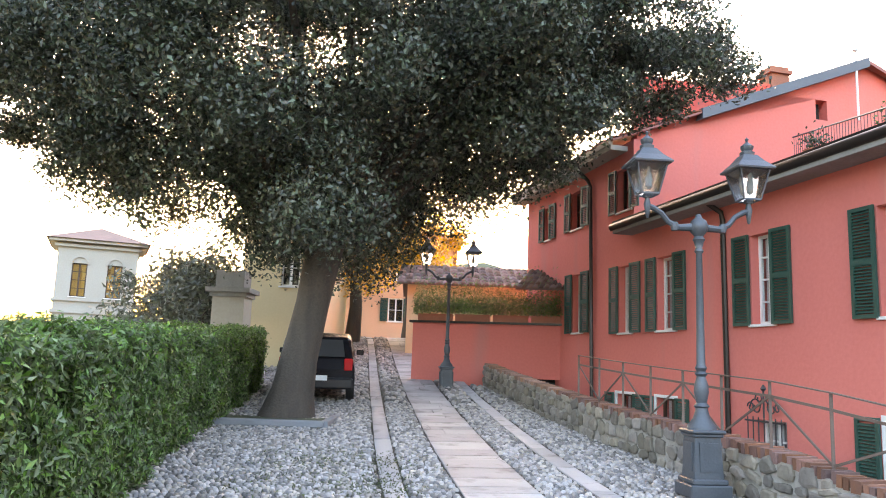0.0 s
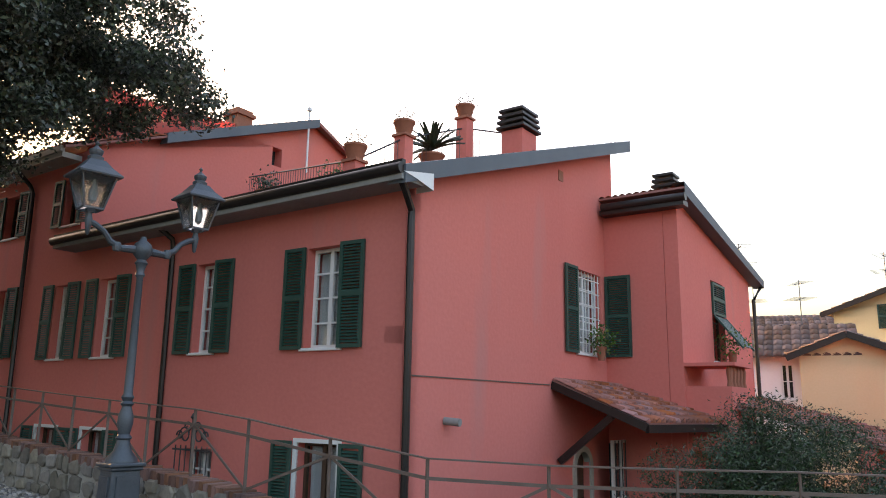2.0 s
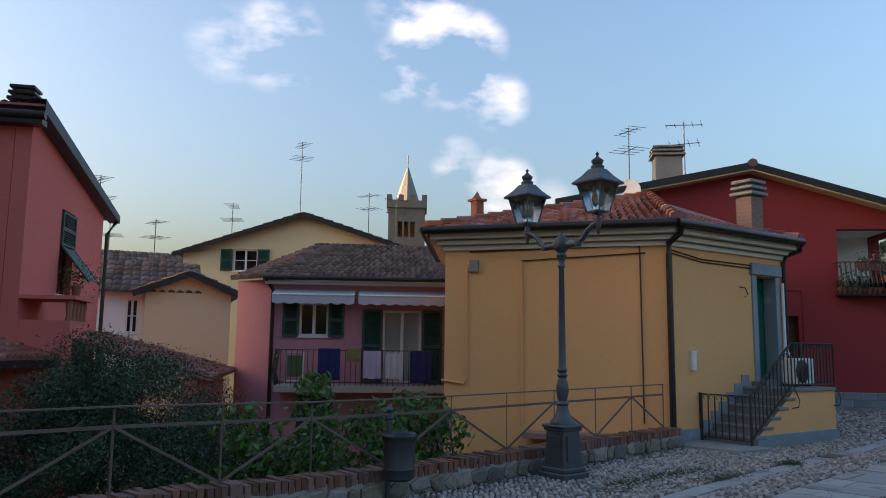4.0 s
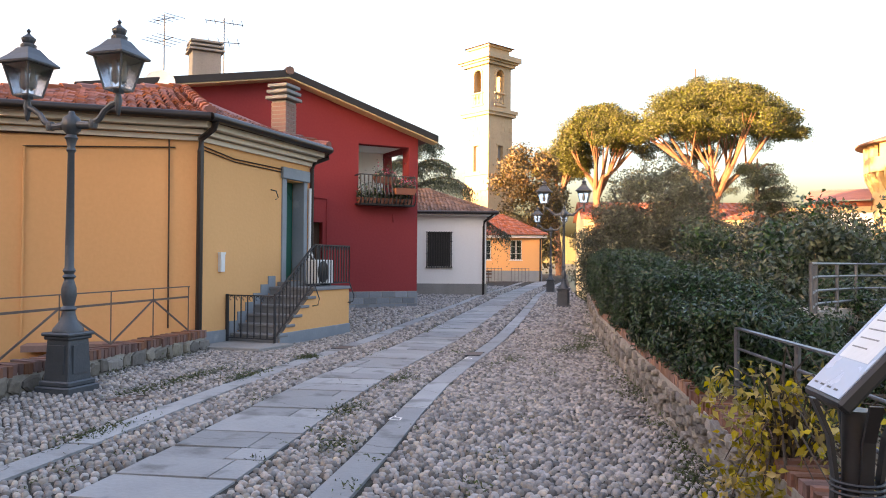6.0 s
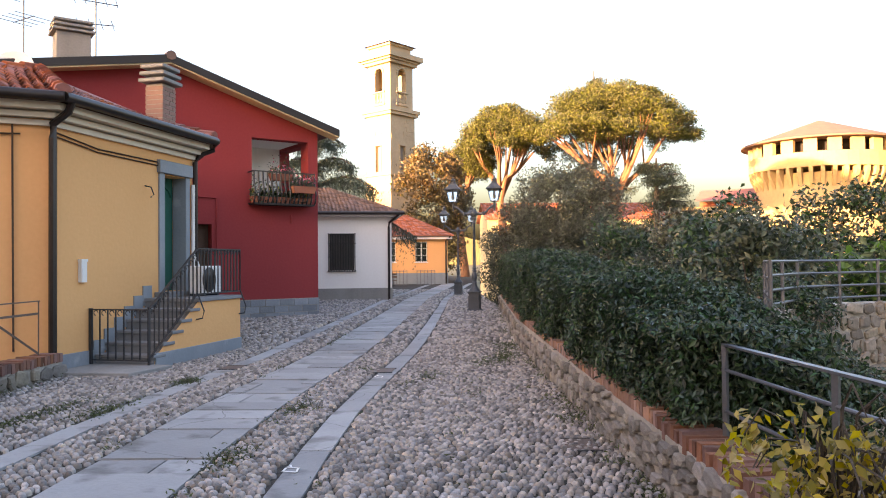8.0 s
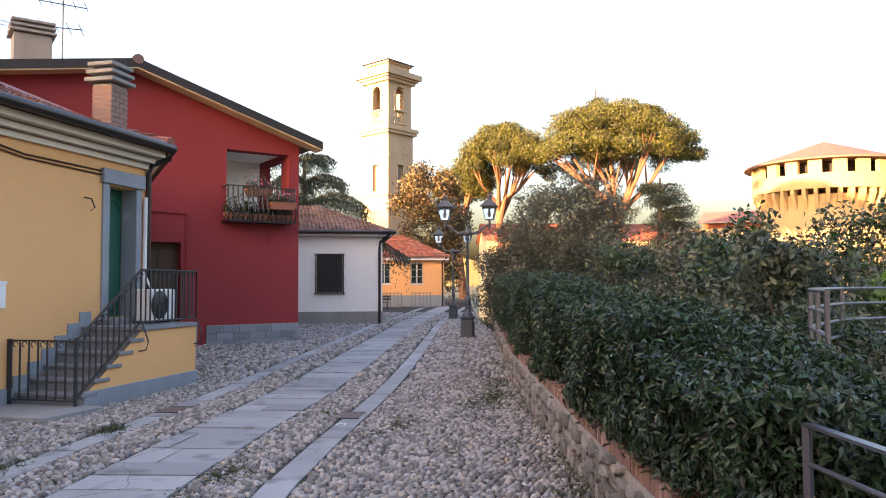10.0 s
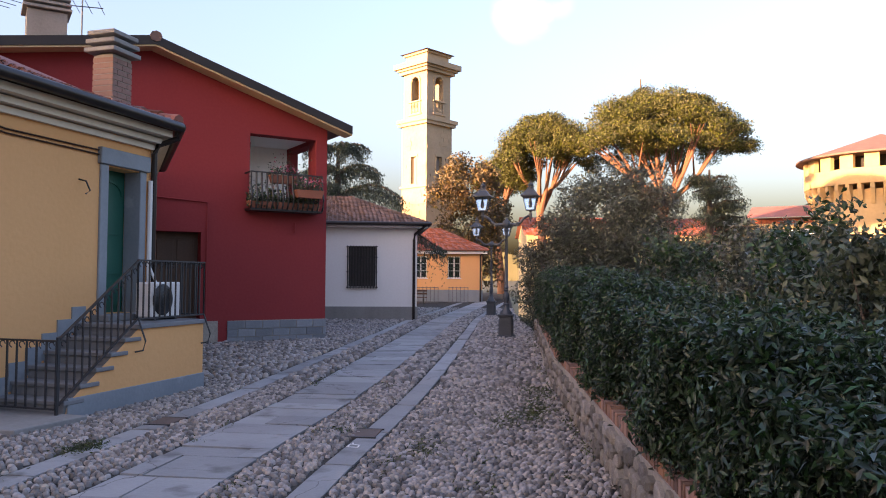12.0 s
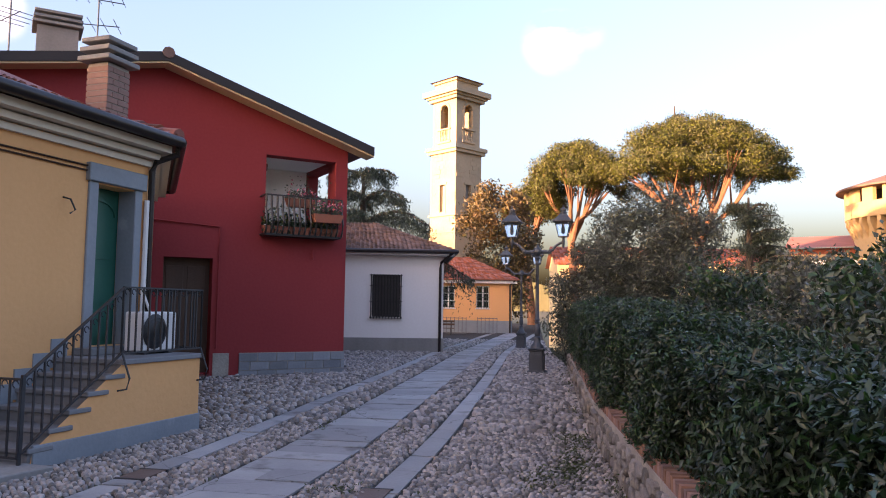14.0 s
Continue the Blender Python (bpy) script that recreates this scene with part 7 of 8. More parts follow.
def pine(x, y, top, w, thick, seed, lean=0.0, forks=7, puffs=110):
    """An umbrella pine: bare forking trunk and a wide shallow dome of needle tufts. top: height of the crown's top."""
    r = np.random.default_rng(seed)
    base = -2.4
    h = top - base
    under = h - thick
    fork = h - thick - 3.0 - 0.25 * w
    pads, rad = [], []
    for k in range(puffs):
        a, q = r.uniform(0, 6.28), math.sqrt(r.uniform(0, 1)) * r.uniform(0.9, 1.08)
        lump = 0.35 * math.sin(3 * a + seed) * q
        dome = h - 0.7 - (thick - 1.5) * q ** 2.2 + lump
        pads.append((w * q * math.cos(a), w * q * math.sin(a), dome if k % 3 else r.uniform(under + 0.5, max(under + 0.6, dome - 0.5))))
        rad.append(r.uniform(0.8, 1.45) * (0.8 if q > 0.85 else 1.0))
    limbs = []
    s = Vector((lean, 0, fork))
    for k in range(forks):
        a = 2 * math.pi * (k + r.uniform(-0.25, 0.25)) / forks
        q = w * (0.3 if k % 3 == 0 else r.uniform(0.62, 0.92))
        e = Vector((q * math.cos(a), q * math.sin(a), under + r.uniform(0.4, 1.2)))
        st = s + Vector((0, 0, r.uniform(-1.2, 1.2)))
        m = st.lerp(e, 0.5) + Vector((0, 0, -0.35 + r.uniform(-0.3, 0.5)))
        limbs.append(([st, st.lerp(m, 0.5) + Vector((0, 0, 0.1)), m, m.lerp(e, 0.6), e], [0.26, 0.22, 0.16, 0.11, 0.04]))
        for g in range(3):
            f = e + Vector((r.normal(0, 0.16 * w), r.normal(0, 0.16 * w), r.uniform(0.3, 1.0)))
            limbs.append(([m, m.lerp(f, 0.5) + Vector((0, 0, 0.15)), f], [0.09, 0.06, 0.02]))
    return tree("umbrella_pine", x, y, base, ([(0.3 * lean, 0, 0), (0.1 * lean, 0, fork * 0.35), (0.55 * lean, 0, fork * 0.7), (lean, 0, fork + 1.3)], [0.52, 0.44, 0.38, 0.27]),
                limbs, np.array(pads), np.array(rad), 620, 0.14, M_PINE, M_PINEB, "tall umbrella pine lit golden by low sun", 0.62, seed, 0.26)


pine(43.5, -53.8, 17.2, 7.0, 5.4, 61, -0.6, 9, 170)
pine(51.8, -49.0, 16.4, 3.7, 4.8, 62, 0.9, 6, 80)
pine(55.8, -47.5, 12.9, 2.4, 3.4, 64, 1.2, 5, 40)


def cedar(x, y, z, h, w, seed, label, mat=M_CEDAR, tiers=9):
    r = np.random.default_rng(seed)
    limbs, pads, rad = [], [], []
    for i in range(tiers):
        t = i / (tiers - 1)
        for k in range(5):
            a, l = r.uniform(0, 6.28), w * (1 - 0.75 * t) * r.uniform(0.75, 1.1)
            zz = h * (0.3 + 0.65 * t)
            e = (l * math.cos(a), l * math.sin(a), zz + 0.1 * l)
            limbs.append(([(0, 0, zz - 0.3), (e[0] * 0.5, e[1] * 0.5, zz + 0.25 * l * 0.5), e], [0.12, 0.08, 0.03]))
            for j in range(5):
                s = 0.35 + 0.65 * j / 4
                pads.append((e[0] * s + r.normal(0, 0.2), e[1] * s + r.normal(0, 0.2), zz + 0.12 * l * s - 0.25))
                rad.append(0.45 + 0.3 * r.random())
    return tree("cedar", x, y, z, ([(0, 0, 0), (0, 0, h * 0.5), (0, 0, h)], [0.4, 0.28, 0.06]), limbs, np.array(pads), np.array(rad), 110, 0.12, mat, M_BARK, label, 0.75, seed, 0.22, 1.6)


def weeping_cedar(x, y, z, h, w, seed, label, tiers=5):
    # long level boughs with curtains of needles hanging from them
    t = thing("cedar", pose(x, y, z), label, "tree")
    r = np.random.default_rng(seed)
    part("trunk", MB().tube([(0, 0, 0), (0.1, 0, h * 0.5), (0, 0.1, h * 0.97)], [0.34, 0.24, 0.05], 10), M_BARK, t, smooth=True)
    P = []
    for i in range(tiers):
        f = i / (tiers - 1)
        for k in range(5):
            a, l = 6.283 * (k + r.uniform(-0.3, 0.3) + 0.5 * (i % 2)) / 5, w * (1 - 0.62 * f) * r.uniform(0.75, 1.1)
            z0 = h * (0.45 + 0.5 * f)
            pts = [Vector((l * s * math.cos(a), l * s * math.sin(a), z0 + 0.5 * l * 0.3 * math.sin(s * 2.2) - 0.22 * l * s ** 3)) for s in (0, 0.25, 0.5, 0.75, 1.0)]
            part("limb", MB().tube(pts, [0.1, 0.08, 0.06, 0.04, 0.02], 6), M_BARK, t, smooth=True)
            n = int(420 * l)
            s = r.uniform(0.12, 1.02, n) ** 0.8
            bx = np.interp(s, (0, 0.25, 0.5, 0.75, 1.0), [p.x for p in pts])
            by = np.interp(s, (0, 0.25, 0.5, 0.75, 1.0), [p.y for p in pts])
            bz = np.interp(s, (0, 0.25, 0.5, 0.75, 1.0), [p.z for p in pts])
            side = r.normal(0, 0.16 * l * (0.35 + 0.5 * np.sin(np.pi * np.minimum(s, 0.9))), n)
            hang = r.gamma(1.6, 0.2, n) * (0.6 + 0.8 * (np.sin(side * 9 + k) > 0))
            P.append(np.column_stack([bx - side * math.sin(a), by + side * math.cos(a), bz + 0.1 - 0.25 * np.abs(side) - hang]))
    leaves("crown", np.concatenate(P), 0.1, M_CEDAR, t, slim=0.2, droop=2.6, rng=r)
    return t


weeping_cedar(33.9, -19.3, -0.5, 8.3, 4.6, 71, "weeping cedar with drooping dark branches behind the white house")
weeping_cedar(37.0, -17.0, -0.5, 8.6, 4.4, 73, "weeping cedar with drooping dark branches beside another")
cedar(32.4, -44.8, -2.4, 11.0, 5.0, 72, "dark spreading cedar near the castle")
cedar(49.7, -59.1, -2.4, 22.8, 4.6, 74, "tall cedar rising behind the pines")


def shrub(name, x, y, z, rx, ry, h, n, per, leaf, mat, label, seed, slim=0.4, rad=0.4, droop=0.0, category="shrub"):
    r = np.random.default_rng(seed)
    c = crown_of(r, n, (0, 0, h * 0.55), (rx, ry, h * 0.5), -0.8, 1, 0.4)
    ends = [tuple(v) for v in c[::max(1, n // 10)]]
    return tree(name, x, y, z, ([(0, 0, -0.1), (0.05, 0, h * 0.25), (0, 0, h * 0.5)], [0.09, 0.07, 0.03]), branches(r, (0, 0, 0.1), ends, 0.05), c, r.uniform(rad * 0.7, rad * 1.3, n), per, leaf, mat, M_BARK, label, 0.85, seed, slim, droop, category)


shrub("magnolia", 47.2, -36.9, -0.5, 2.6, 2.6, 10.6, 80, 220, 0.16, M_MAGN, "dense magnolia tree with brownish leaves", 81, rad=0.9, category="tree")
shrub("olive_tree", 20.3, -22.6, -2.4, 2.4, 2.1, 7.2, 80, 420, 0.1, M_OLIVE, "grey-green olive tree beyond the hedge", 82, 0.22, 0.65, category="tree")
shrub("olive_tree", 22.6, -22.8, -2.4, 2.0, 1.8, 6.9, 70, 420, 0.1, M_OLIVE, "grey-green olive tree beyond the hedge", 83, 0.22, 0.6, category="tree")
for i, (x, y, z, rx, h, mt) in enumerate(((10.3, -16.0, -2.4, 1.9, 5.0, M_HEDGE), (12.5, -19.0, -2.4, 2.2, 5.0, M_OLIVE), (8.6, -14.2, -2.4, 1.5, 4.3, M_CEDAR), (16.0, -20.5, -2.4, 2.0, 4.8, M_HEDGE), (9.0, -19.0, -2.4, 2.4, 5.4, M_HEDGE), (13.5, -26, -2.4, 3.0, 6.0, M_CEDAR), (7.2, -17.5, -2.4, 2.0, 4.6, M_HEDGEL), (27, -33, -2.4, 3.2, 6.6, M_CEDAR), (34, -38, -2.4, 3.5, 7.0, M_HEDGE), (20, -34, -2.4, 3.5, 6.4, M_OLIVE))):
    shrub("shrub", x, y, z, rx, rx * 0.9, h, 46, 170, 0.09 if i < 6 else 0.14, mt, "dark evergreen shrub on the bank beyond the wall", 90 + i, 0.4, 0.55)
shrub("round_bush", 9.4, 4.7, -2.6, 2.35, 2.0, 4.0, 190, 950, 0.032, M_HEDGE, "large rounded dark bush in the courtyard below", 101, 0.25, 0.4)
shrub("lemon_bush", 8.95, 1.6, -2.4, 0.75, 0.75, 3.6, 40, 110, 0.075, M_LEMON, "leafy light green bush beyond the parapet", 102, 0.4, 0.32)
shrub("lemon_bush", 9.6, 0.75, -2.4, 0.75, 0.75, 3.4, 40, 110, 0.075, M_LEMON, "leafy light green bush beyond the parapet", 103, 0.4, 0.32)
shrub("lemon_bush", 8.4, 2.5, -2.4, 0.6, 0.6, 3.1, 30, 110, 0.075, M_LEMON, "leafy light green bush beyond the parapet", 104, 0.4, 0.3)
shrub("palm_shrub", -8.6, 25.0, 0.8, 1.6, 2.0, 4.2, 40, 240, 0.14, M_OLIVE, "grey-green shrubs behind the hedge", 105, 0.3, 0.8)
shrub("palm_shrub", -11.5, 31.0, 0.5, 2.6, 2.4, 4.8, 40, 240, 0.16, M_OLIVE, "grey-green shrubs behind the hedge", 106, 0.3, 0.9)


def hedge(name, pts, side, width, zlo, ztops, density, leaf, mat, label, seed):
    """A clipped hedge along points, on the given side of them: a core coloured like inner shade and a skin of leaves.
    """
    t = thing(name, pose(0, 0, 0), label, "hedge")
    r = np.random.default_rng(seed)
    core, P, D = MB(), [], []
    for (p, q, l), zt0, zt1 in zip(along(pts), ztops, ztops[1:]):
        d = (q - p) / l
        nr = Vector((-d.y, d.x)) * side
        ztop = (zt0 + zt1) / 2
        gp, gq = gz(*p) + zt0 - ztop, gz(*q) + zt1 - ztop
        a0, b0, a1, b1 = p + nr * 0.26, q + nr * 0.26, p + nr * (width - 0.12), q + nr * (width - 0.12)
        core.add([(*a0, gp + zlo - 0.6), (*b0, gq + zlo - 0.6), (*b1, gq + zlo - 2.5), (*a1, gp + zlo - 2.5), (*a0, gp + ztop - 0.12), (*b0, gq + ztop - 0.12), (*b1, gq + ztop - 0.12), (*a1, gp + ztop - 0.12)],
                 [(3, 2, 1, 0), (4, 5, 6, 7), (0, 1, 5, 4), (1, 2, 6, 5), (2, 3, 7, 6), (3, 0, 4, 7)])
        for kind, area in (("front", l * (ztop - zlo)), ("top", l * width), ("back", l * (ztop - zlo) * 0.3)):
            n = int(area * density)
            u = r.uniform(-0.1, l + 0.1, n)
            g = r.uniform(zlo, ztop, n) if kind != "top" else r.uniform(0, width, n)
            bulge = 0.06 * np.sin(2.3 * u + p.x) + 0.07 * np.sin(4.1 * u + 1.3 * np.sin(3.0 * g) + p.y) * np.sin(4.7 * g + 1.7 * np.sin(1.9 * u)) + 0.04 * np.sin(9.0 * u + 7.0 * g)
            if kind == "top":
                v, z, o = g, ztop + r.normal(0, 0.045, n) + bulge, np.tile((0, 0, 1.0), (n, 1))
            else:
                z = g
                v = (0.1 if kind == "front" else width) + (r.normal(0, 0.05, n) - bulge) * (1 if kind == "front" else -1)
                o = np.tile((*(nr * (-1 if kind == "front" else 1)), 0.3), (n, 1))
            xy = np.array(p[:])[None] + u[:, None] * np.array(d[:]) + np.asarray(v)[:, None] * np.array(nr[:])
            zz = np.array([gz(*k) for k in xy]) + z + ((zt0 - ztop) + (zt1 - zt0) * u / l) * (z - zlo) / (ztop - zlo)
            P.append(np.column_stack([xy, zz]))
            D.append(o)
    p, q, l = next(iter(along(pts)))
    d = (q - p) / l
    nr = Vector((-d.y, d.x)) * side
    n = int(width * (ztops[0] + 1.0) * density * 1.2)
    v, z = r.uniform(0, width, n), r.uniform(zlo, ztops[0] + 0.1, n)
    z -= np.where(v > 0.5, 0.9 * r.random(n), 0)
    xy = np.array(p[:])[None] + (r.normal(-0.12, 0.09, n) - 0.1 * np.sin(z * 5 + v * 4))[:, None] * np.array(d[:]) + v[:, None] * np.array(nr[:])
    P.append(np.column_stack([xy, z + gz(*p)]))
    D.append(np.tile((-d.x, -d.y, 0.3), (n, 1)))
    part("core", core, M_CORE, t, "solid core coloured near-black like the shade inside")
    leaves("foliage", np.concatenate(P), leaf, mat, t, slim=0.29, out=np.concatenate(D), droop=0.7, rng=r)
    return t


hedge("laurel_hedge", [(4.42, -5.53), (5.92, -6.67), (11.6, -11.22), (19.4, -18.0)], -1, 1.1, 0.52, (1.05, 1.25, 1.58, 1.62), 4600, 0.038, M_HEDGE, "glossy dark green laurel hedge on the stone wall", 31)
for i, (x, y, z, rx, hh) in enumerate(((5.2, -9.5, -0.6, 0.6, 1.0), (6.1, -9.9, 0.0, 0.6, 0.8), (6.6, -11.4, 0.2, 0.6, 1.0), (5.8, -10.6, -0.9, 0.7, 1.2))):
    shrub("ivy_bush", x, y, z, rx, rx, hh, 22, 260, 0.04, M_HEDGE, "ivy and weeds over the old terrace wall", 110 + i, 0.4, 0.28, 0.5)
hedge("privet_hedge", [(-3.1, 2.0), (-3.6, 6.0), (-4.35, 10.6), (-4.75, 15.5), (-5.1, 19.0)], 1, 2.4, 0.0, (1.6, 1.65, 1.6, 1.45, 1.4), 2600, 0.052, M_HEDGEL, "bright green clipped hedge beside the lane", 32)

# ---- paving ----
pavement = tagged(new("pavement"), "grey paving slabs and kerb strips down the lane", "paving", kind="structure")
pr = np.random.default_rng(17)


def paving_row(offset, width, step, lo, hi, split):
    pts = spline(LANE, 0.05)
    i, n = 0, 0
    while i < len(pts) - 30:
        k = int(pr.uniform(*step) / 0.05)
        j = min(i + k, len(pts) - 1)
        if pts[i][0].y < hi:
            cuts = [-width / 2, width / 2] if not split or pr.random() < 0.62 else [-width / 2, pr.uniform(-0.28, 0.28) * width, width / 2]
            for c0, c1 in zip(cuts, cuts[1:]):
                m = MB()
                ring = []
                for e, s in ((i, 1), (j, -1)):
                    c, w = pts[e]
                    nr = Vector((-w.y, w.x))
                    c = c + w * pr.uniform(0.002, 0.012) * s
                    ring += [c + nr * (offset + c0 + pr.uniform(0.002, 0.014)) + w * pr.uniform(0, 0.014) * s, c + nr * (offset + c1 - pr.uniform(0.002, 0.014)) + w * pr.uniform(0, 0.014) * s]
                q = [ring[0], ring[2], ring[3], ring[1]]
                zt = 0.018 + pr.uniform(-0.006, 0.007)
                m.prism([(v.x, v.y) for v in q], lambda x, y: gz(x, y) - 0.05, lambda x, y: gz(x, y) + zt)
                ob = new("slab", mesh_of("slab", m, M_SLAB))
                ob.parent = pavement
                n += 1
        i = j
    return n


paving_row(0.0, 0.92, (0.35, 0.75), 0, 60, True)
paving_row(1.22, 0.27, (1.2, 2.1), 0, 60, False)
paving_row(-1.22, 0.27, (1.2, 2.1), 0, 60, False)
# pale cement apron at the foot of the yellow house's steps
ap = MB(pose(13.24, -3.5, 0, 0, 0, -52.1)).prism([(-0.05, -0.35), (0.05, -1.25), (0.95, -1.35), (0.95, -0.02), (0.0, -0.02)], -0.1, 0.022)
tagged(part("apron", ap, M_CONC, bevel=0.01), "pale cement apron before the steps", "paving", kind="structure")
# iron drain plates
for x, y, a in ((10.41, -7.3, -43), (12.21, -5.78, -43), (5.64, -6.05, -40), (8.86, -1.74, -43)):
    dp = thing("drain_cover", pose(x, y, gz(x, y) + 0.02, 0, 0, a), "rusty iron drain cover set in the paving", "drain", "drain covers")
    part("plate", MB().box(-0.2, -0.13, -0.04, 0.2, 0.13, 0.008), M_RUST, dp)
    part("rim", MB().box(-0.22, -0.15, -0.04, -0.2, 0.15, 0.012).box(0.2, -0.15, -0.04, 0.22, 0.15, 0.012), M_IRON, dp)


def inside(xy, poly):
    x, y = xy[:, 0], xy[:, 1]
    res = np.zeros(len(xy), bool)
    for (x0, y0), (x1, y1) in zip(poly, poly[1:] + poly[:1]):
        c = ((y0 > y) != (y1 > y)) & (x < (x1 - x0) * (y - y0) / (y1 - y0 + 1e-12) + x0)
        res ^= c
    return res


DECK = SIDE_A + SIDE_B[::-1]
YM = pose(13.24, -3.5, 0, 0, 0, -52.1)
KEEP_OFF = [[(YM @ Vector((u, v, 0)))[:2] for u, v in ((0.86, -1.1), (3.7, -1.1), (3.76, 0), (3.7, 0), (7.0, 2.8), (5.5, 7), (-2.65, 3.4), (0, 0), (0.86, 0))]]


def cobble_field(x0, x1, y0, y1, pitch, keep, seed):
    r = np.random.default_rng(seed)
    nx, ny = int((x1 - x0) / pitch), int((y1 - y0) / (pitch * 0.87))
    gx, gy = np.meshgrid(np.arange(nx), np.arange(ny))
    xy = np.column_stack([(x0 + (gx + 0.5 * (gy % 2)) * pitch).ravel(), (y0 + gy * pitch * 0.87).ravel()])
    xy += r.uniform(-0.2, 0.2, xy.shape) * pitch
    ok = inside(xy, DECK) & keep(xy)
    for k in KEEP_OFF:
        ok &= ~inside(xy, k)
    xy = xy[ok]
    o = lane_offset(xy)
    ok = (np.abs(o) > 0.46 + pitch * 0.42) & (np.abs(np.abs(o) - 1.22) > 0.135 + pitch * 0.42)
    return xy[ok]


def cobbles(xy, pitch, seed):
    """Rounded river stones: six-sided domes."""
    r = np.random.default_rng(seed)
    n = len(xy)
    z = np.array([gz(*p) for p in xy])
    a0, el = r.uniform(0, 6.28, n), r.uniform(0.6, 0.95, n)
    rad = pitch * r.uniform(0.4, 0.56, n)
    hgt = pitch * r.uniform(0.34, 0.62, n)
    th = np.arange(7) / 7 * 2 * np.pi
    lx, ly = np.cos(th), np.sin(th)
    rings = []
    for k, h in ((1.0, -0.012), (0.9, 0.55), (0.55, 0.93)):
        wob = r.uniform(0.9, 1.08, (n, 7))
        u, v = k * rad[:, None] * lx * wob, k * (rad * el)[:, None] * ly * wob
        x = xy[:, :1] + u * np.cos(a0)[:, None] - v * np.sin(a0)[:, None]
        y = xy[:, 1:] + u * np.sin(a0)[:, None] + v * np.cos(a0)[:, None]
        zz = z[:, None] + (h * hgt[:, None] if h > 0 else h) + 0 * u
        rings.append(np.stack([x, y, zz], 2))
    top = np.stack([xy[:, 0], xy[:, 1], z + hgt], 1)[:, None]
    v = np.concatenate([*rings, top], 1)
    f = []
    for b in (0, 7):
        for i in range(7):
            j = (i + 1) % 7
            f += [(b + i, b + j, b + 7 + j), (b + i, b + 7 + j, b + 7 + i)]
    for i in range(7):
        f.append((14 + i, 14 + (i + 1) % 7, 21))
    f = np.array(f)
    return v.reshape(-1, 3), (np.arange(n)[:, None, None] * 22 + f[None]).reshape(-1, 3)


def s_along(xy):
    return 0.72 * xy[:, 0] - 0.69 * xy[:, 1]


FIELDS = [
    (1.0, 20.0, -17.0, 4.0, 0.07, lambda p: (s_along(p) > 2.2) & (s_along(p) < 16)),
    (9.0, 42.0, -34.0, -5.0, 0.13, lambda p: (s_along(p) >= 16) & (s_along(p) < 42)),
    (-9.0, 9.0, -4.0, 5.0, 0.085, lambda p: s_along(p) <= 2.2),
    (-8.0, 4.0, 5.0, 17.0, 0.085, lambda p: p[:, 0] > -6.5),
    (-8.0, 2.5, 17.0, 34.0, 0.15, lambda p: p[:, 0] > -7.5),
]
for i, (x0, x1, y0, y1, pitch, keep) in enumerate(FIELDS):
    xy = cobble_field(x0, x1, y0, y1, pitch, keep, 50 + i)
    if i == 0:
        mine = (np.abs(xy[:, 0] - 6.6) < 0.75) & (np.abs(xy[:, 1] + 4.9) < 0.9)
        single = xy[mine][:300]
        xy = np.concatenate([xy[~mine], xy[mine][300:]])
        shapes = []
        for k in range(10):
            v, f = cobbles(np.zeros((1, 2)), pitch, 200 + k)
            me = quick("cobble", v - (0, 0, gz(0, 0)), f, M_COBO)
            me.shade_smooth()
            shapes.append(me)
        for k, (x, y) in enumerate(single):
            ob = new("cobble", shapes[k % 10])
            ob.parent, ob.matrix_basis = road, pose(x, y, gz(x, y), 0, 0, 37 * k)
    v, f = cobbles(xy, pitch, 60 + i)
    me = quick("cobbles", v, f, M_COB)
    me.shade_smooth()
    ob = new("cobbles", me)
    ob.parent = road
    tagged(ob, kind="stuff")


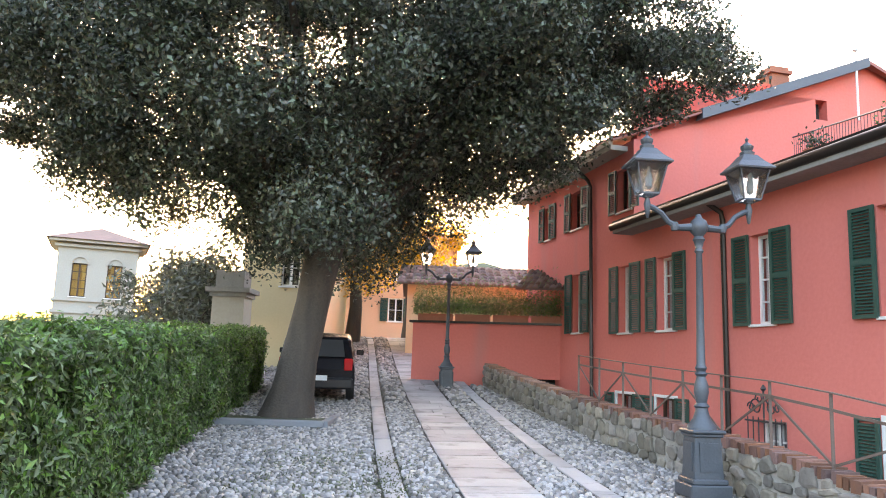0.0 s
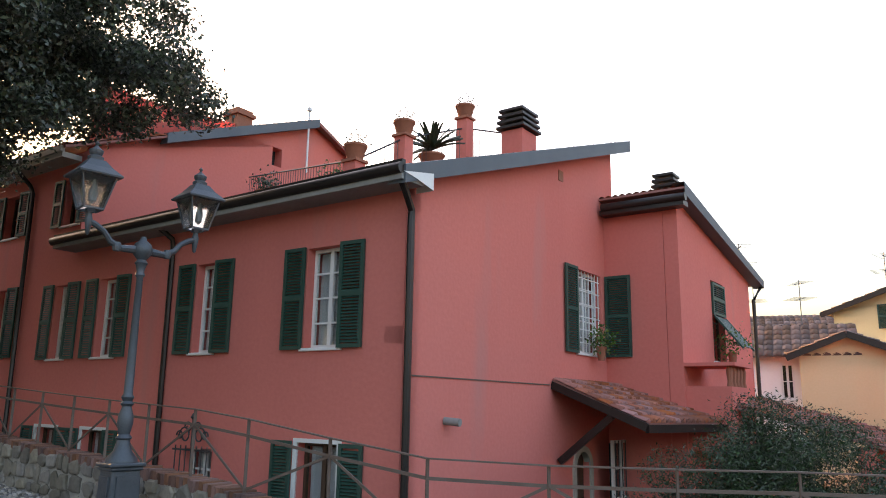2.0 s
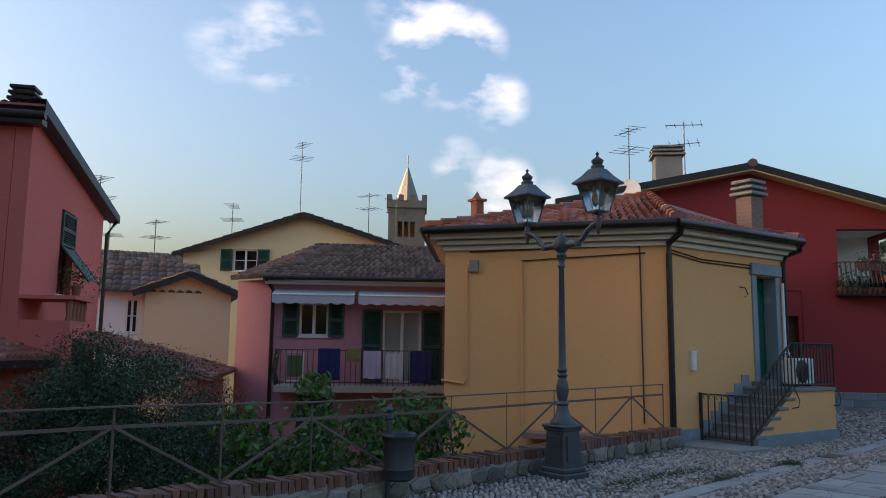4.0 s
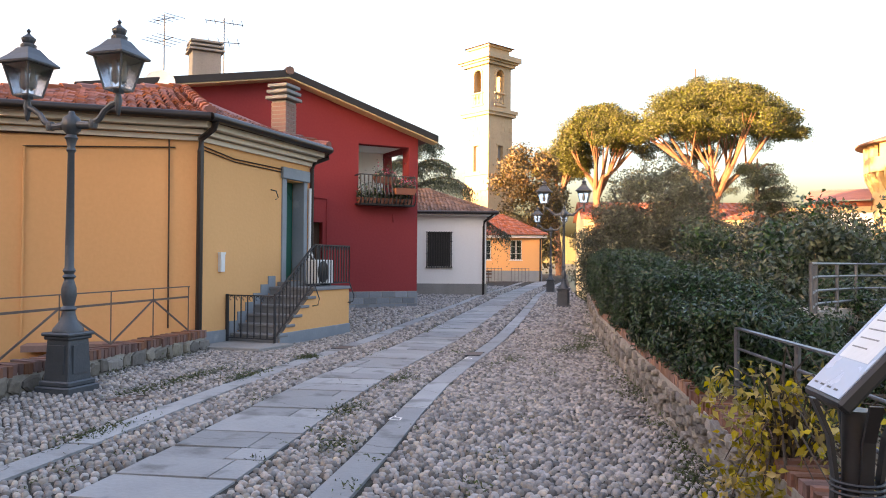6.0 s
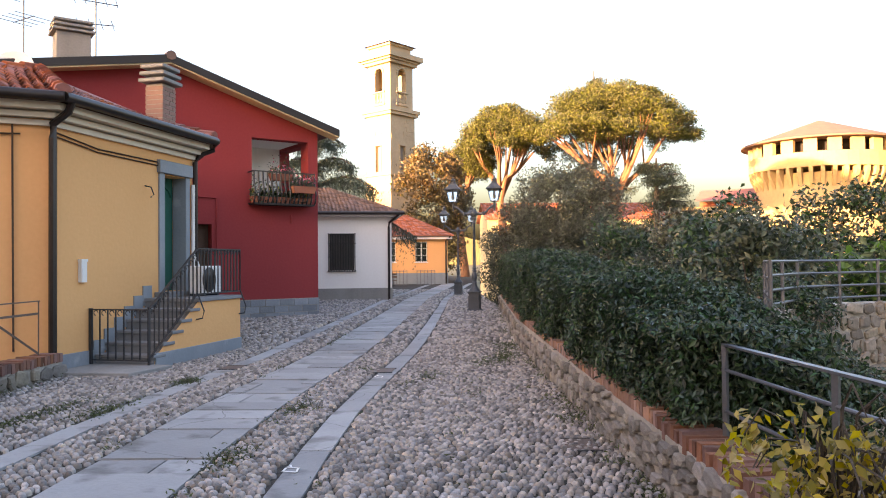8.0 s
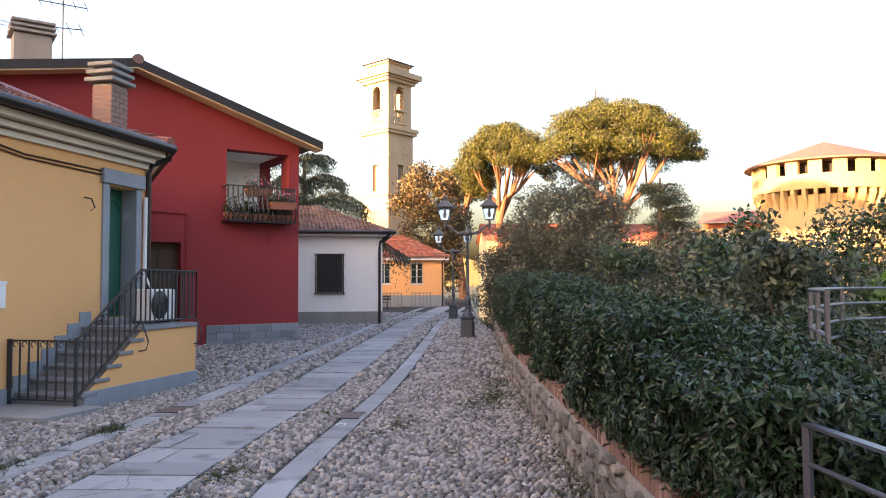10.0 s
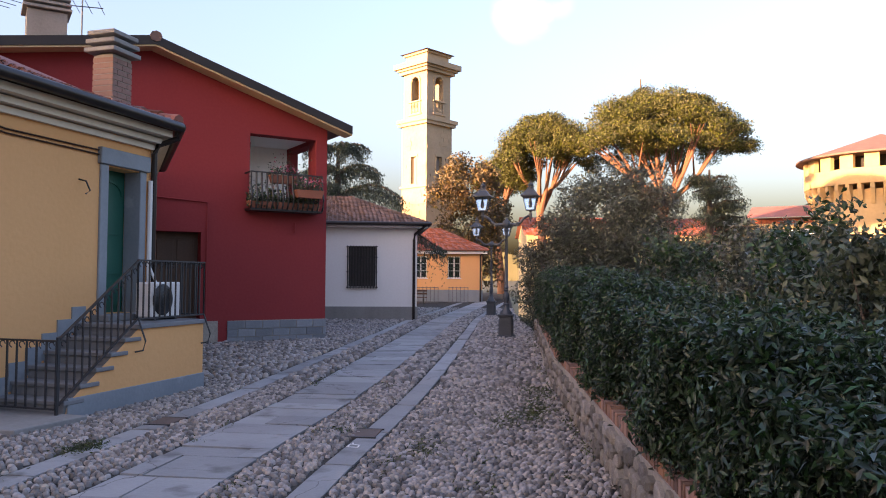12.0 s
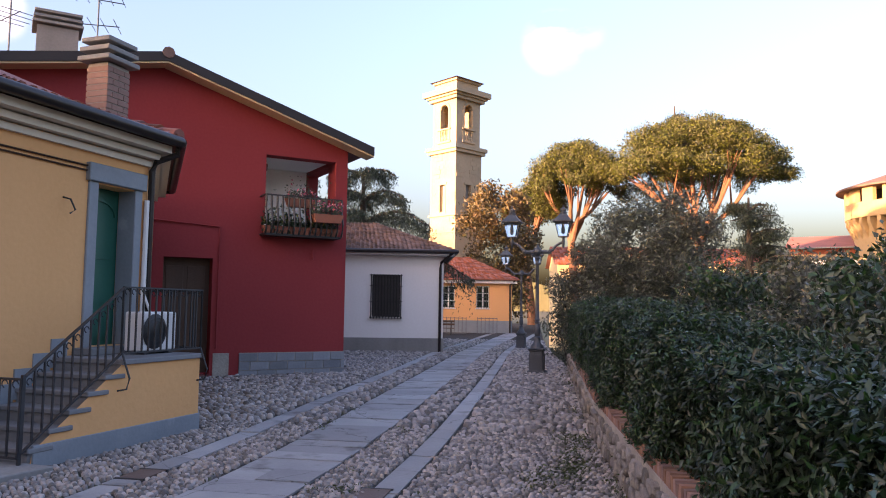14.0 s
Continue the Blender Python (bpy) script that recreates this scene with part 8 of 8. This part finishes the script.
# ---- things along the walk ----
def info_board():
    b = thing("info_board", pose(1.68, -3.2, gz(1.68, -3.2)), "black metal information lectern with a pale printed panel", "sign")
    part("post", MB().lathe([(0.055, 0), (0.055, 0.98)], 18), M_BLACK, b, "round black steel post", smooth=True)
    part("base_plate", MB().lathe([(0.1, -0.02), (0.1, 0.012), (0.06, 0.02)], 18), M_BLACK, b)
    for k in range(4):
        a = 51.3 + 90 * k
        part("bracket", MB(pose(0, 0, 0, 0, 0, a)).add([(r, y, z) for r, z in ((0.062, 0.42), (0.085, 0.55), (0.07, 0.72), (0.09, 0.88), (0.15, 1.02)) for y in (-0.022, 0.022)] + [(r + 0.016, y, z) for r, z in ((0.062, 0.42), (0.085, 0.55), (0.07, 0.72), (0.09, 0.88), (0.15, 1.02)) for y in (-0.022, 0.022)],
             [(2 * i, 2 * i + 1, 2 * i + 3, 2 * i + 2) for i in range(4)] + [(10 + 2 * i, 12 + 2 * i, 13 + 2 * i, 11 + 2 * i) for i in range(4)] + [(2 * i, 2 * i + 2, 12 + 2 * i, 10 + 2 * i) for i in range(4)] + [(2 * i + 1, 11 + 2 * i, 13 + 2 * i, 3 + 2 * i) for i in range(4)] + [(0, 10, 11, 1), (8, 9, 19, 18)]), M_BLACK, b, "curved black steel bracket")
    for z in (0.68, 0.7, 0.72):
        part("wire_tie", MB().tube([(0.09 * math.cos(w * 0.35), 0.09 * math.sin(w * 0.35), z) for w in range(19)], 0.006, 5), M_BLACK, b)
    T = pose(-0.02, -0.1, 1.24, 0, 0, 141.3) @ pose(0, 0, 0, 48, 0, 0)
    fr = part("panel_frame", MB(T).box(-0.18, -0.31, -0.05, 0.18, 0.31, 0.006), M_BLACK, b, "black metal panel frame", bevel=0.012)
    part("panel", MB(T).box(-0.16, -0.285, 0.0061, 0.16, 0.285, 0.011), M_PAPER, fr, "printed panel tinted blue-grey like reflected sky")
    part("print", MB(T).box(-0.13, -0.12, 0.0112, 0.13, 0.2, 0.012), M_PAINT, fr, "white printed block")
    for i in range(4):
        part("text_line", MB(T).box(-0.13 + 0.065 * i, -0.26, 0.0112, -0.095 + 0.065 * i, -0.252, 0.0118), M_BLACK, fr)
    for i in range(6):
        part("text_line", MB(T).box(-0.1, 0.16 - 0.045 * i, 0.0122, 0.09 - 0.03 * (i % 3), 0.166 - 0.045 * i, 0.0128), M_CONC, fr)
    return b

info_board()


def litter_bin():
    b = thing("litter_bin", pose(7.82, 0.72, gz(7.82, 0.72), 0, 0, 45) @ Matrix.Scale(0.88, 4), "dark metal litter bin on a post by the parapet", "bin")
    part("post", MB().lathe([(0.035, 0), (0.035, 1.0), (0.06, 1.02), (0.06, 1.06), (0.03, 1.08), (0.055, 1.13), (0.0, 1.2)], 10, (0.16, 0, 0)), M_LAMPI, b, smooth=True)
    part("drum", MB().lathe([(0.15, 0.3), (0.19, 0.33), (0.19, 0.42), (0.2, 0.44), (0.19, 0.46), (0.2, 0.82), (0.21, 0.84), (0.19, 0.85), (0.17, 0.4)], 18, (-0.05, 0, 0)), M_IRON, b, "dark iron drum", smooth=True)
    part("bin_liner", MB().lathe([(0.215, 0.78), (0.22, 0.83), (0.2, 0.86), (0.16, 0.84), (0.1, 0.7)], 18, (-0.05, 0, 0)), M_BLACK, b, "black plastic liner")
    return b


litter_bin()


def car():
    c = thing("car", pose(-3.6, 18.4, gz(-3.5, 18.2), 3.0, 0, 6), "black hatchback car parked beside the oak", "car")
    prof = [(-1.95, 0.35), (-1.98, 0.75), (-1.9, 0.95), (-1.62, 1.42), (-1.2, 1.5), (0.2, 1.48), (0.95, 1.05), (1.75, 0.9), (1.95, 0.6), (1.95, 0.35)]
    w, v, f = 0.84, [], []
    n = len(prof)
    for s in (-1, 1):
        v += [(s * (w - max(0, (z - 0.95)) * 0.28), y, z) for y, z in prof]
    f += [tuple(range(n)), tuple(reversed(range(n, 2 * n)))] + [(i, (i + 1) % n, n + (i + 1) % n, n + i) for i in range(n)]
    part("body", MB().add(v, f), M_CARP, c, bevel=0.05)
    part("rear_window", MB().add([(-0.62, -1.9, 1.0), (0.62, -1.9, 1.0), (0.55, -1.66, 1.36), (-0.55, -1.66, 1.36)], [(0, 1, 2, 3)]), M_DARK, c, "dark rear window").modifiers.new("t", "SOLIDIFY").thickness = 0.02
    part("bumper", MB().box(-0.82, -2.05, 0.32, 0.82, -1.9, 0.56), M_BLACK, c, bevel=0.04)
    part("number_plate", MB().box(-0.26, -2.065, 0.5, 0.26, -2.05, 0.61), M_PAINT, c, "white number plate")
    for s in (-1, 1):
        part("tail_light", MB().box(s * 0.7 - 0.09, -2.0, 0.72, s * 0.7 + 0.09, -1.88, 0.98), M_TAIL, c, "red tail light", bevel=0.02)
        part("mirror", MB().box(s * 0.95 - 0.09, 0.45, 0.95, s * 0.95 + 0.09, 0.55, 1.08), M_CARP, c, bevel=0.02)
        for y in (-1.3, 1.25):
            wh = part("wheel", MB(pose(s * 0.76, y, 0.31, 0, 90, 0)).lathe([(0.2, -0.09), (0.31, -0.09), (0.315, 0), (0.31, 0.09), (0.2, 0.09)], 20), M_BLACK, c, smooth=True)
            part("rim", MB(pose(s * 0.76, y, 0.31, 0, 90, 0)).lathe([(0.2, -0.08), (0.2, 0.08)], 14), M_GALV, wh)
    return c


car()

# terrace wall of the pink house, with planters and greenery
tw = thing("terrace_wall", pose(-1.5, 22.0, 0, 0, 0, -10), "pink rendered terrace wall with planted trough on top", "wall")
part("wall", holed_wall(MB(), 0, 4.6, -2.6, 2.72, 0.3, [(2.6, 4.3, -2.6, 1.2)]), M_PINK, tw, "dark pink render")
# near-black sheet closes the opening in place of its inner shade
part("arch_shade_sheet", MB().box(2.5, 0.32, -2.6, 4.4, 0.4, 1.3), M_DARK, tw)
part("coping", MB().box(-0.1, -0.08, 2.72, 4.6, 0.38, 2.78), M_GUTTER, tw)
for i in range(4):
    part("planter", MB().box(0.15 + 1.1 * i, -0.05, 2.78, 1.15 + 1.1 * i, 0.25, 2.98), M_TERRA, tw, "brown terracotta trough")
gr = np.random.default_rng(8)
leaves("foliage", np.column_stack([gr.uniform(0, 4.6, 14000), gr.normal(0.1, 0.17, 14000), 2.95 + gr.gamma(2.2, 0.16, 14000)]), 0.06, M_HEDGEL, tw, slim=0.15, rng=gr)
roof_tiles(tw, [(3.0, -0.3, 3.75), (4.6, -0.3, 3.75), (4.8, 1.6, 4.5), (3.3, 1.6, 4.5)], M_TILED, "awning_roof", label="small tiled awning")

# gate pillar behind the hedge
gp = thing("stone_pillar", pose(-6.7, 21.5, gz(-6.7, 21.5)), "weathered grey stone gate pillar with a moulded cap", "pillar")
part("shaft", MB().box(-0.45, -0.45, 0, 0.45, 0.45, 2.2), M_GREYST, gp)
part("cap", MB().box(-0.52, -0.52, 2.2, 0.52, 0.52, 2.32).box(-0.62, -0.62, 2.32, 0.62, 0.62, 2.45).box(-0.4, -0.4, 2.45, 0.4, 0.4, 2.95), M_CONC, gp)

# plant pots, palm and flowers on the pink house
PM = pose(5.92, 8.4, 0, 0, 0, 14)


def potted(name, x, y, z, n, size, mat, label, pot=0.16, spread=0.3, palm=False):
    t = thing(name, PM @ pose(x, y, z), label, "plant")
    part("pot", MB().lathe([(pot * 0.7, 0), (pot, 0.22), (pot * 1.1, 0.24), (pot * 1.1, 0.28), (pot * 0.9, 0.28)], 12), M_TERRA, t, "terracotta pot", smooth=True)
    r = np.random.default_rng(n)
    if palm:
        v, f = [], []
        for i in range(34):
            a, e = r.uniform(0, 6.28), r.uniform(0.1, 1.2)
            prev = None
            for k in range(6):
                s = k / 5
                c = Vector((math.cos(a) * math.cos(e) * spread * s, math.sin(a) * math.cos(e) * spread * s, 0.4 + spread * (math.sin(e) * s - 0.25 * s * s)))
                wv = Vector((-math.sin(a), math.cos(a), 0)) * 0.07 * (1 - s * 0.8)
                v += [c - wv, c + wv, c + Vector((0, 0, 0.03))]
            b = i * 18
            for k in range(5):
                j = b + k * 3
                f += [(j, j + 3, j + 5, j + 2), (j + 1, j + 2, j + 5, j + 4)]
        part("fronds", MB().add(v, f), M_CEDAR, t, "stiff dark palm fronds")
    else:
        p = r.normal(size=(n, 3)) * (spread * 0.5, spread * 0.5, spread * 0.45) + (0, 0, 0.28 + spread * 0.5)
        leaves("plant", p, size, mat, t, rng=r)
    return t


potted("potted_palm", 3.4, 2.1, 6.3, 1, 0.1, M_CEDAR, "potted palm with spiky fronds on the roof terrace", 0.25, 0.75, True)
potted("flower_pot", 6.3, -0.22, 2.55, 320, 0.05, M_LEMON, "window-sill pot with trailing green plant", 0.1, 0.3)
potted("flower_pot", 9.5, -2.0, 2.6, 260, 0.05, M_LEMON, "pot with trailing green plant by the window", 0.1, 0.4)
for x, z in ((1.05, 5.79), (2.4, 6.68), (4.5, 7.73)):
    potted("flower_pot", x, 2.03, z, 120, 0.03, M_OLIVE, "terracotta pot with dry plant on a pillar", 0.2, 0.2)
potted("flower_pot", 1.2, 4.5, 5.35, 400, 0.04, M_CEDAR, "leafy pot plant on the roof terrace", 0.2, 0.26)
potted("flower_pot", 6.9, 8.2, 7.45, 420, 0.06, M_LEMON, "leafy pot plants on the upper terrace", 0.25, 0.45)

# rail, yellow shrub and old terraces beyond the stone wall
gr2 = thing("guard_rail", pose(0, 0, 0), "grey galvanised guard rail behind the stone wall", "railing")
a, b = Vector((4.0, -5.55)), Vector((0.05, -2.75))
part("rail", MB().bar((*a, 0.98), (*b, 0.98), 0.045, 0.014), M_GALV, gr2, "flat grey top rail")
for z in (0.82, 0.56):
    part("rail", MB().tube([(*a, z), (*b, z)], 0.012, 8), M_GALV, gr2, smooth=True)
for i in range(5):
    c = a.lerp(b, i / 4)
    part("post", MB().bar((*c, -0.6), (*c, 0.98), 0.03, 0.03), M_GALV, gr2)
ys = thing("wisteria", pose(2.86, -4.42, 0.4), "straggly climbing plant with yellow autumn leaves", "plant")
yr = np.random.default_rng(12)
ends = []
for i in range(64):
    e = (yr.normal(-0.1, 0.2), yr.normal(0.06, 0.17), yr.uniform(-0.35, 0.42)) if i < 40 else (yr.normal(-0.55, 0.3), yr.normal(0.05, 0.3), yr.uniform(-0.2, 0.6))
    part("stem", MB().tube([(0.0, -0.1, -0.25), (e[0] * 0.4, e[1] * 0.4, e[2] * 0.6 + 0.2), (e[0] * 0.75, e[1] * 0.75 + 0.03, e[2] + 0.12), e], [0.009, 0.007, 0.005, 0.003], 4), M_BARK, ys)
    if i < 44:
        ends.append(e)
yp, yd = clump_points(np.array(ends), yr.uniform(0.08, 0.19, len(ends)), 34, yr)
leaves("foliage", yp, 0.036, M_YLEAF, ys, droop=1.2, rng=yr, label="yellow autumn leaves")
TERR = [(5.2, -8.4), (5.9, -9.6), (6.3, -11.2), (6.0, -13.0), (4.5, -15.5)]
terr_w = masonry("wall_terrace", TERR, lambda y: 0.92, 0.5, -1, "old curved rubble terrace wall beyond the rail", sz=(0.1, 0.34, 0.08, 0.22), foot=-1.8)
tr = thing("terrace_railing", pose(0, 0, 0), "curved grey pipe railing on the old terrace", "railing")
for p, q, l in along(TERR):
    for z in (0.98, 1.15, 1.33, 1.5):
        part("rail", MB().tube([(*p, z), (*q, z)], 0.018, 6), M_GALV, tr, smooth=True)
    for c in (p, (p + q) / 2):
        part("post", MB().tube([(*c, 0.8), (*c, 1.5)], 0.022, 6), M_GALV, tr, smooth=True)

# weeds at the feet of walls and between stones
wd = thing("weeds", pose(0, 0, 0), "tufts of grass and weeds along the wall foot", "grass", kind="stuff")
wr = np.random.default_rng(14)
W = []
for p, q, l in along(RIGHT_WALL[1:]) :
    d = (q - p) / l
    nr = Vector((-d.y, d.x))
    for i in range(int(l * 3.2)):
        c = p + d * wr.uniform(0, l) + nr * abs(wr.normal(0.02, 0.14))
        k = wr.integers(10, 46)
        W.append(np.column_stack([c.x + wr.normal(0, 0.07, k), c.y + wr.normal(0, 0.07, k), gz(*c) + wr.gamma(2, 0.025, k)]))
for p, q, l in along(PARAPET[2:]):
    d = (q - p) / l
    nr = Vector((d.y, -d.x))
    for i in range(int(l * 3)):
        c = p + d * wr.uniform(0, l) + nr * (0.02 + abs(wr.normal(0, 0.1)))
        k = wr.integers(8, 36)
        W.append(np.column_stack([c.x + wr.normal(0, 0.07, k), c.y + wr.normal(0, 0.07, k), gz(*c) + wr.gamma(2, 0.022, k)]))
for i in range(80):
    c = Vector((wr.uniform(4, 16), 0))
    c = Vector((c.x, -c.x * 0.95 + wr.choice([3.3, 4.8, 2.0, 0.8]) + wr.normal(0, 0.08)))
    k = wr.integers(10, 30)
    W.append(np.column_stack([c.x + wr.normal(0, 0.09, k), c.y + wr.normal(0, 0.05, k), gz(*c) + 0.01 + wr.gamma(2, 0.008, k)]))
for x, y, rx, k in ((10.13, -2.77, 0.55, 1500), (9.96, -3.34, 0.3, 700), (8.68, -5.03, 0.2, 500), (7.21, -3.64, 0.22, 600), (5.89, -2.93, 0.16, 350), (11.36, -4.77, 0.15, 300), (9.34, -2.0, 0.35, 700), (7.31, -1.3, 0.3, 500), (10.49, -9.8, 0.45, 1100), (11.68, -10.73, 0.3, 500), (10.1, -8.93, 0.3, 500), (4.48, -5.46, 0.25, 500), (3.78, -4.81, 0.3, 700), (11.36, -4.79, 0.12, 400), (10.28, -9.48, 0.35, 900), (11.38, -10.73, 0.35, 800), (10.68, -7.19, 0.1, 200), (9.48, -7.42, 0.25, 500), (13.89, -12.35, 0.2, 400)):
    u, v = wr.normal(0, rx, k), wr.normal(0, 0.09, k)
    W.append(np.column_stack([x + 0.72 * u + 0.69 * v, y - 0.69 * u + 0.72 * v, np.array([gz(x + 0.72 * a, y - 0.69 * a) for a in u]) + 0.005 + wr.gamma(2, 0.008, k)]))
for k in range(26):
    # moss and grass on the verge beside the hedge
    x, y = wr.uniform(-3.0, -1.2), wr.uniform(4.5, 11)
    n = 260
    px, py = x + wr.normal(0, 0.28, n), y + wr.normal(0, 0.4, n)
    W.append(np.column_stack([px, py, np.array([gz(a, b) for a, b in zip(px, py)]) + 0.012 + wr.gamma(2, 0.008, n)]))
leaves("blades", np.concatenate(W), 0.026, M_WEED, wd, slim=0.25, rng=wr)

# white paint strokes on the kerb strip
for x, y in ((6.52, -3.82), (9.95, -6.9)):
    for i, (u, v, a, l) in enumerate(((-0.05, 0.0, 80, 0.12), (0.0, 0.05, 0, 0.1), (0.0, -0.05, 8, 0.1), (0.06, 0.0, 75, 0.11), (0.1, 0.03, 20, 0.07))):
        ob = new("paint_mark", mesh_of("paint_mark", MB().box(-l / 2, -0.008, 0, l / 2, 0.008, 0.002), M_PAINT))
        ob.parent, ob.matrix_basis = pavement, pose(x + 0.72 * u + 0.69 * v, y - 0.69 * u + 0.72 * v, gz(x, y) + 0.026, 0, 0, a - 43)
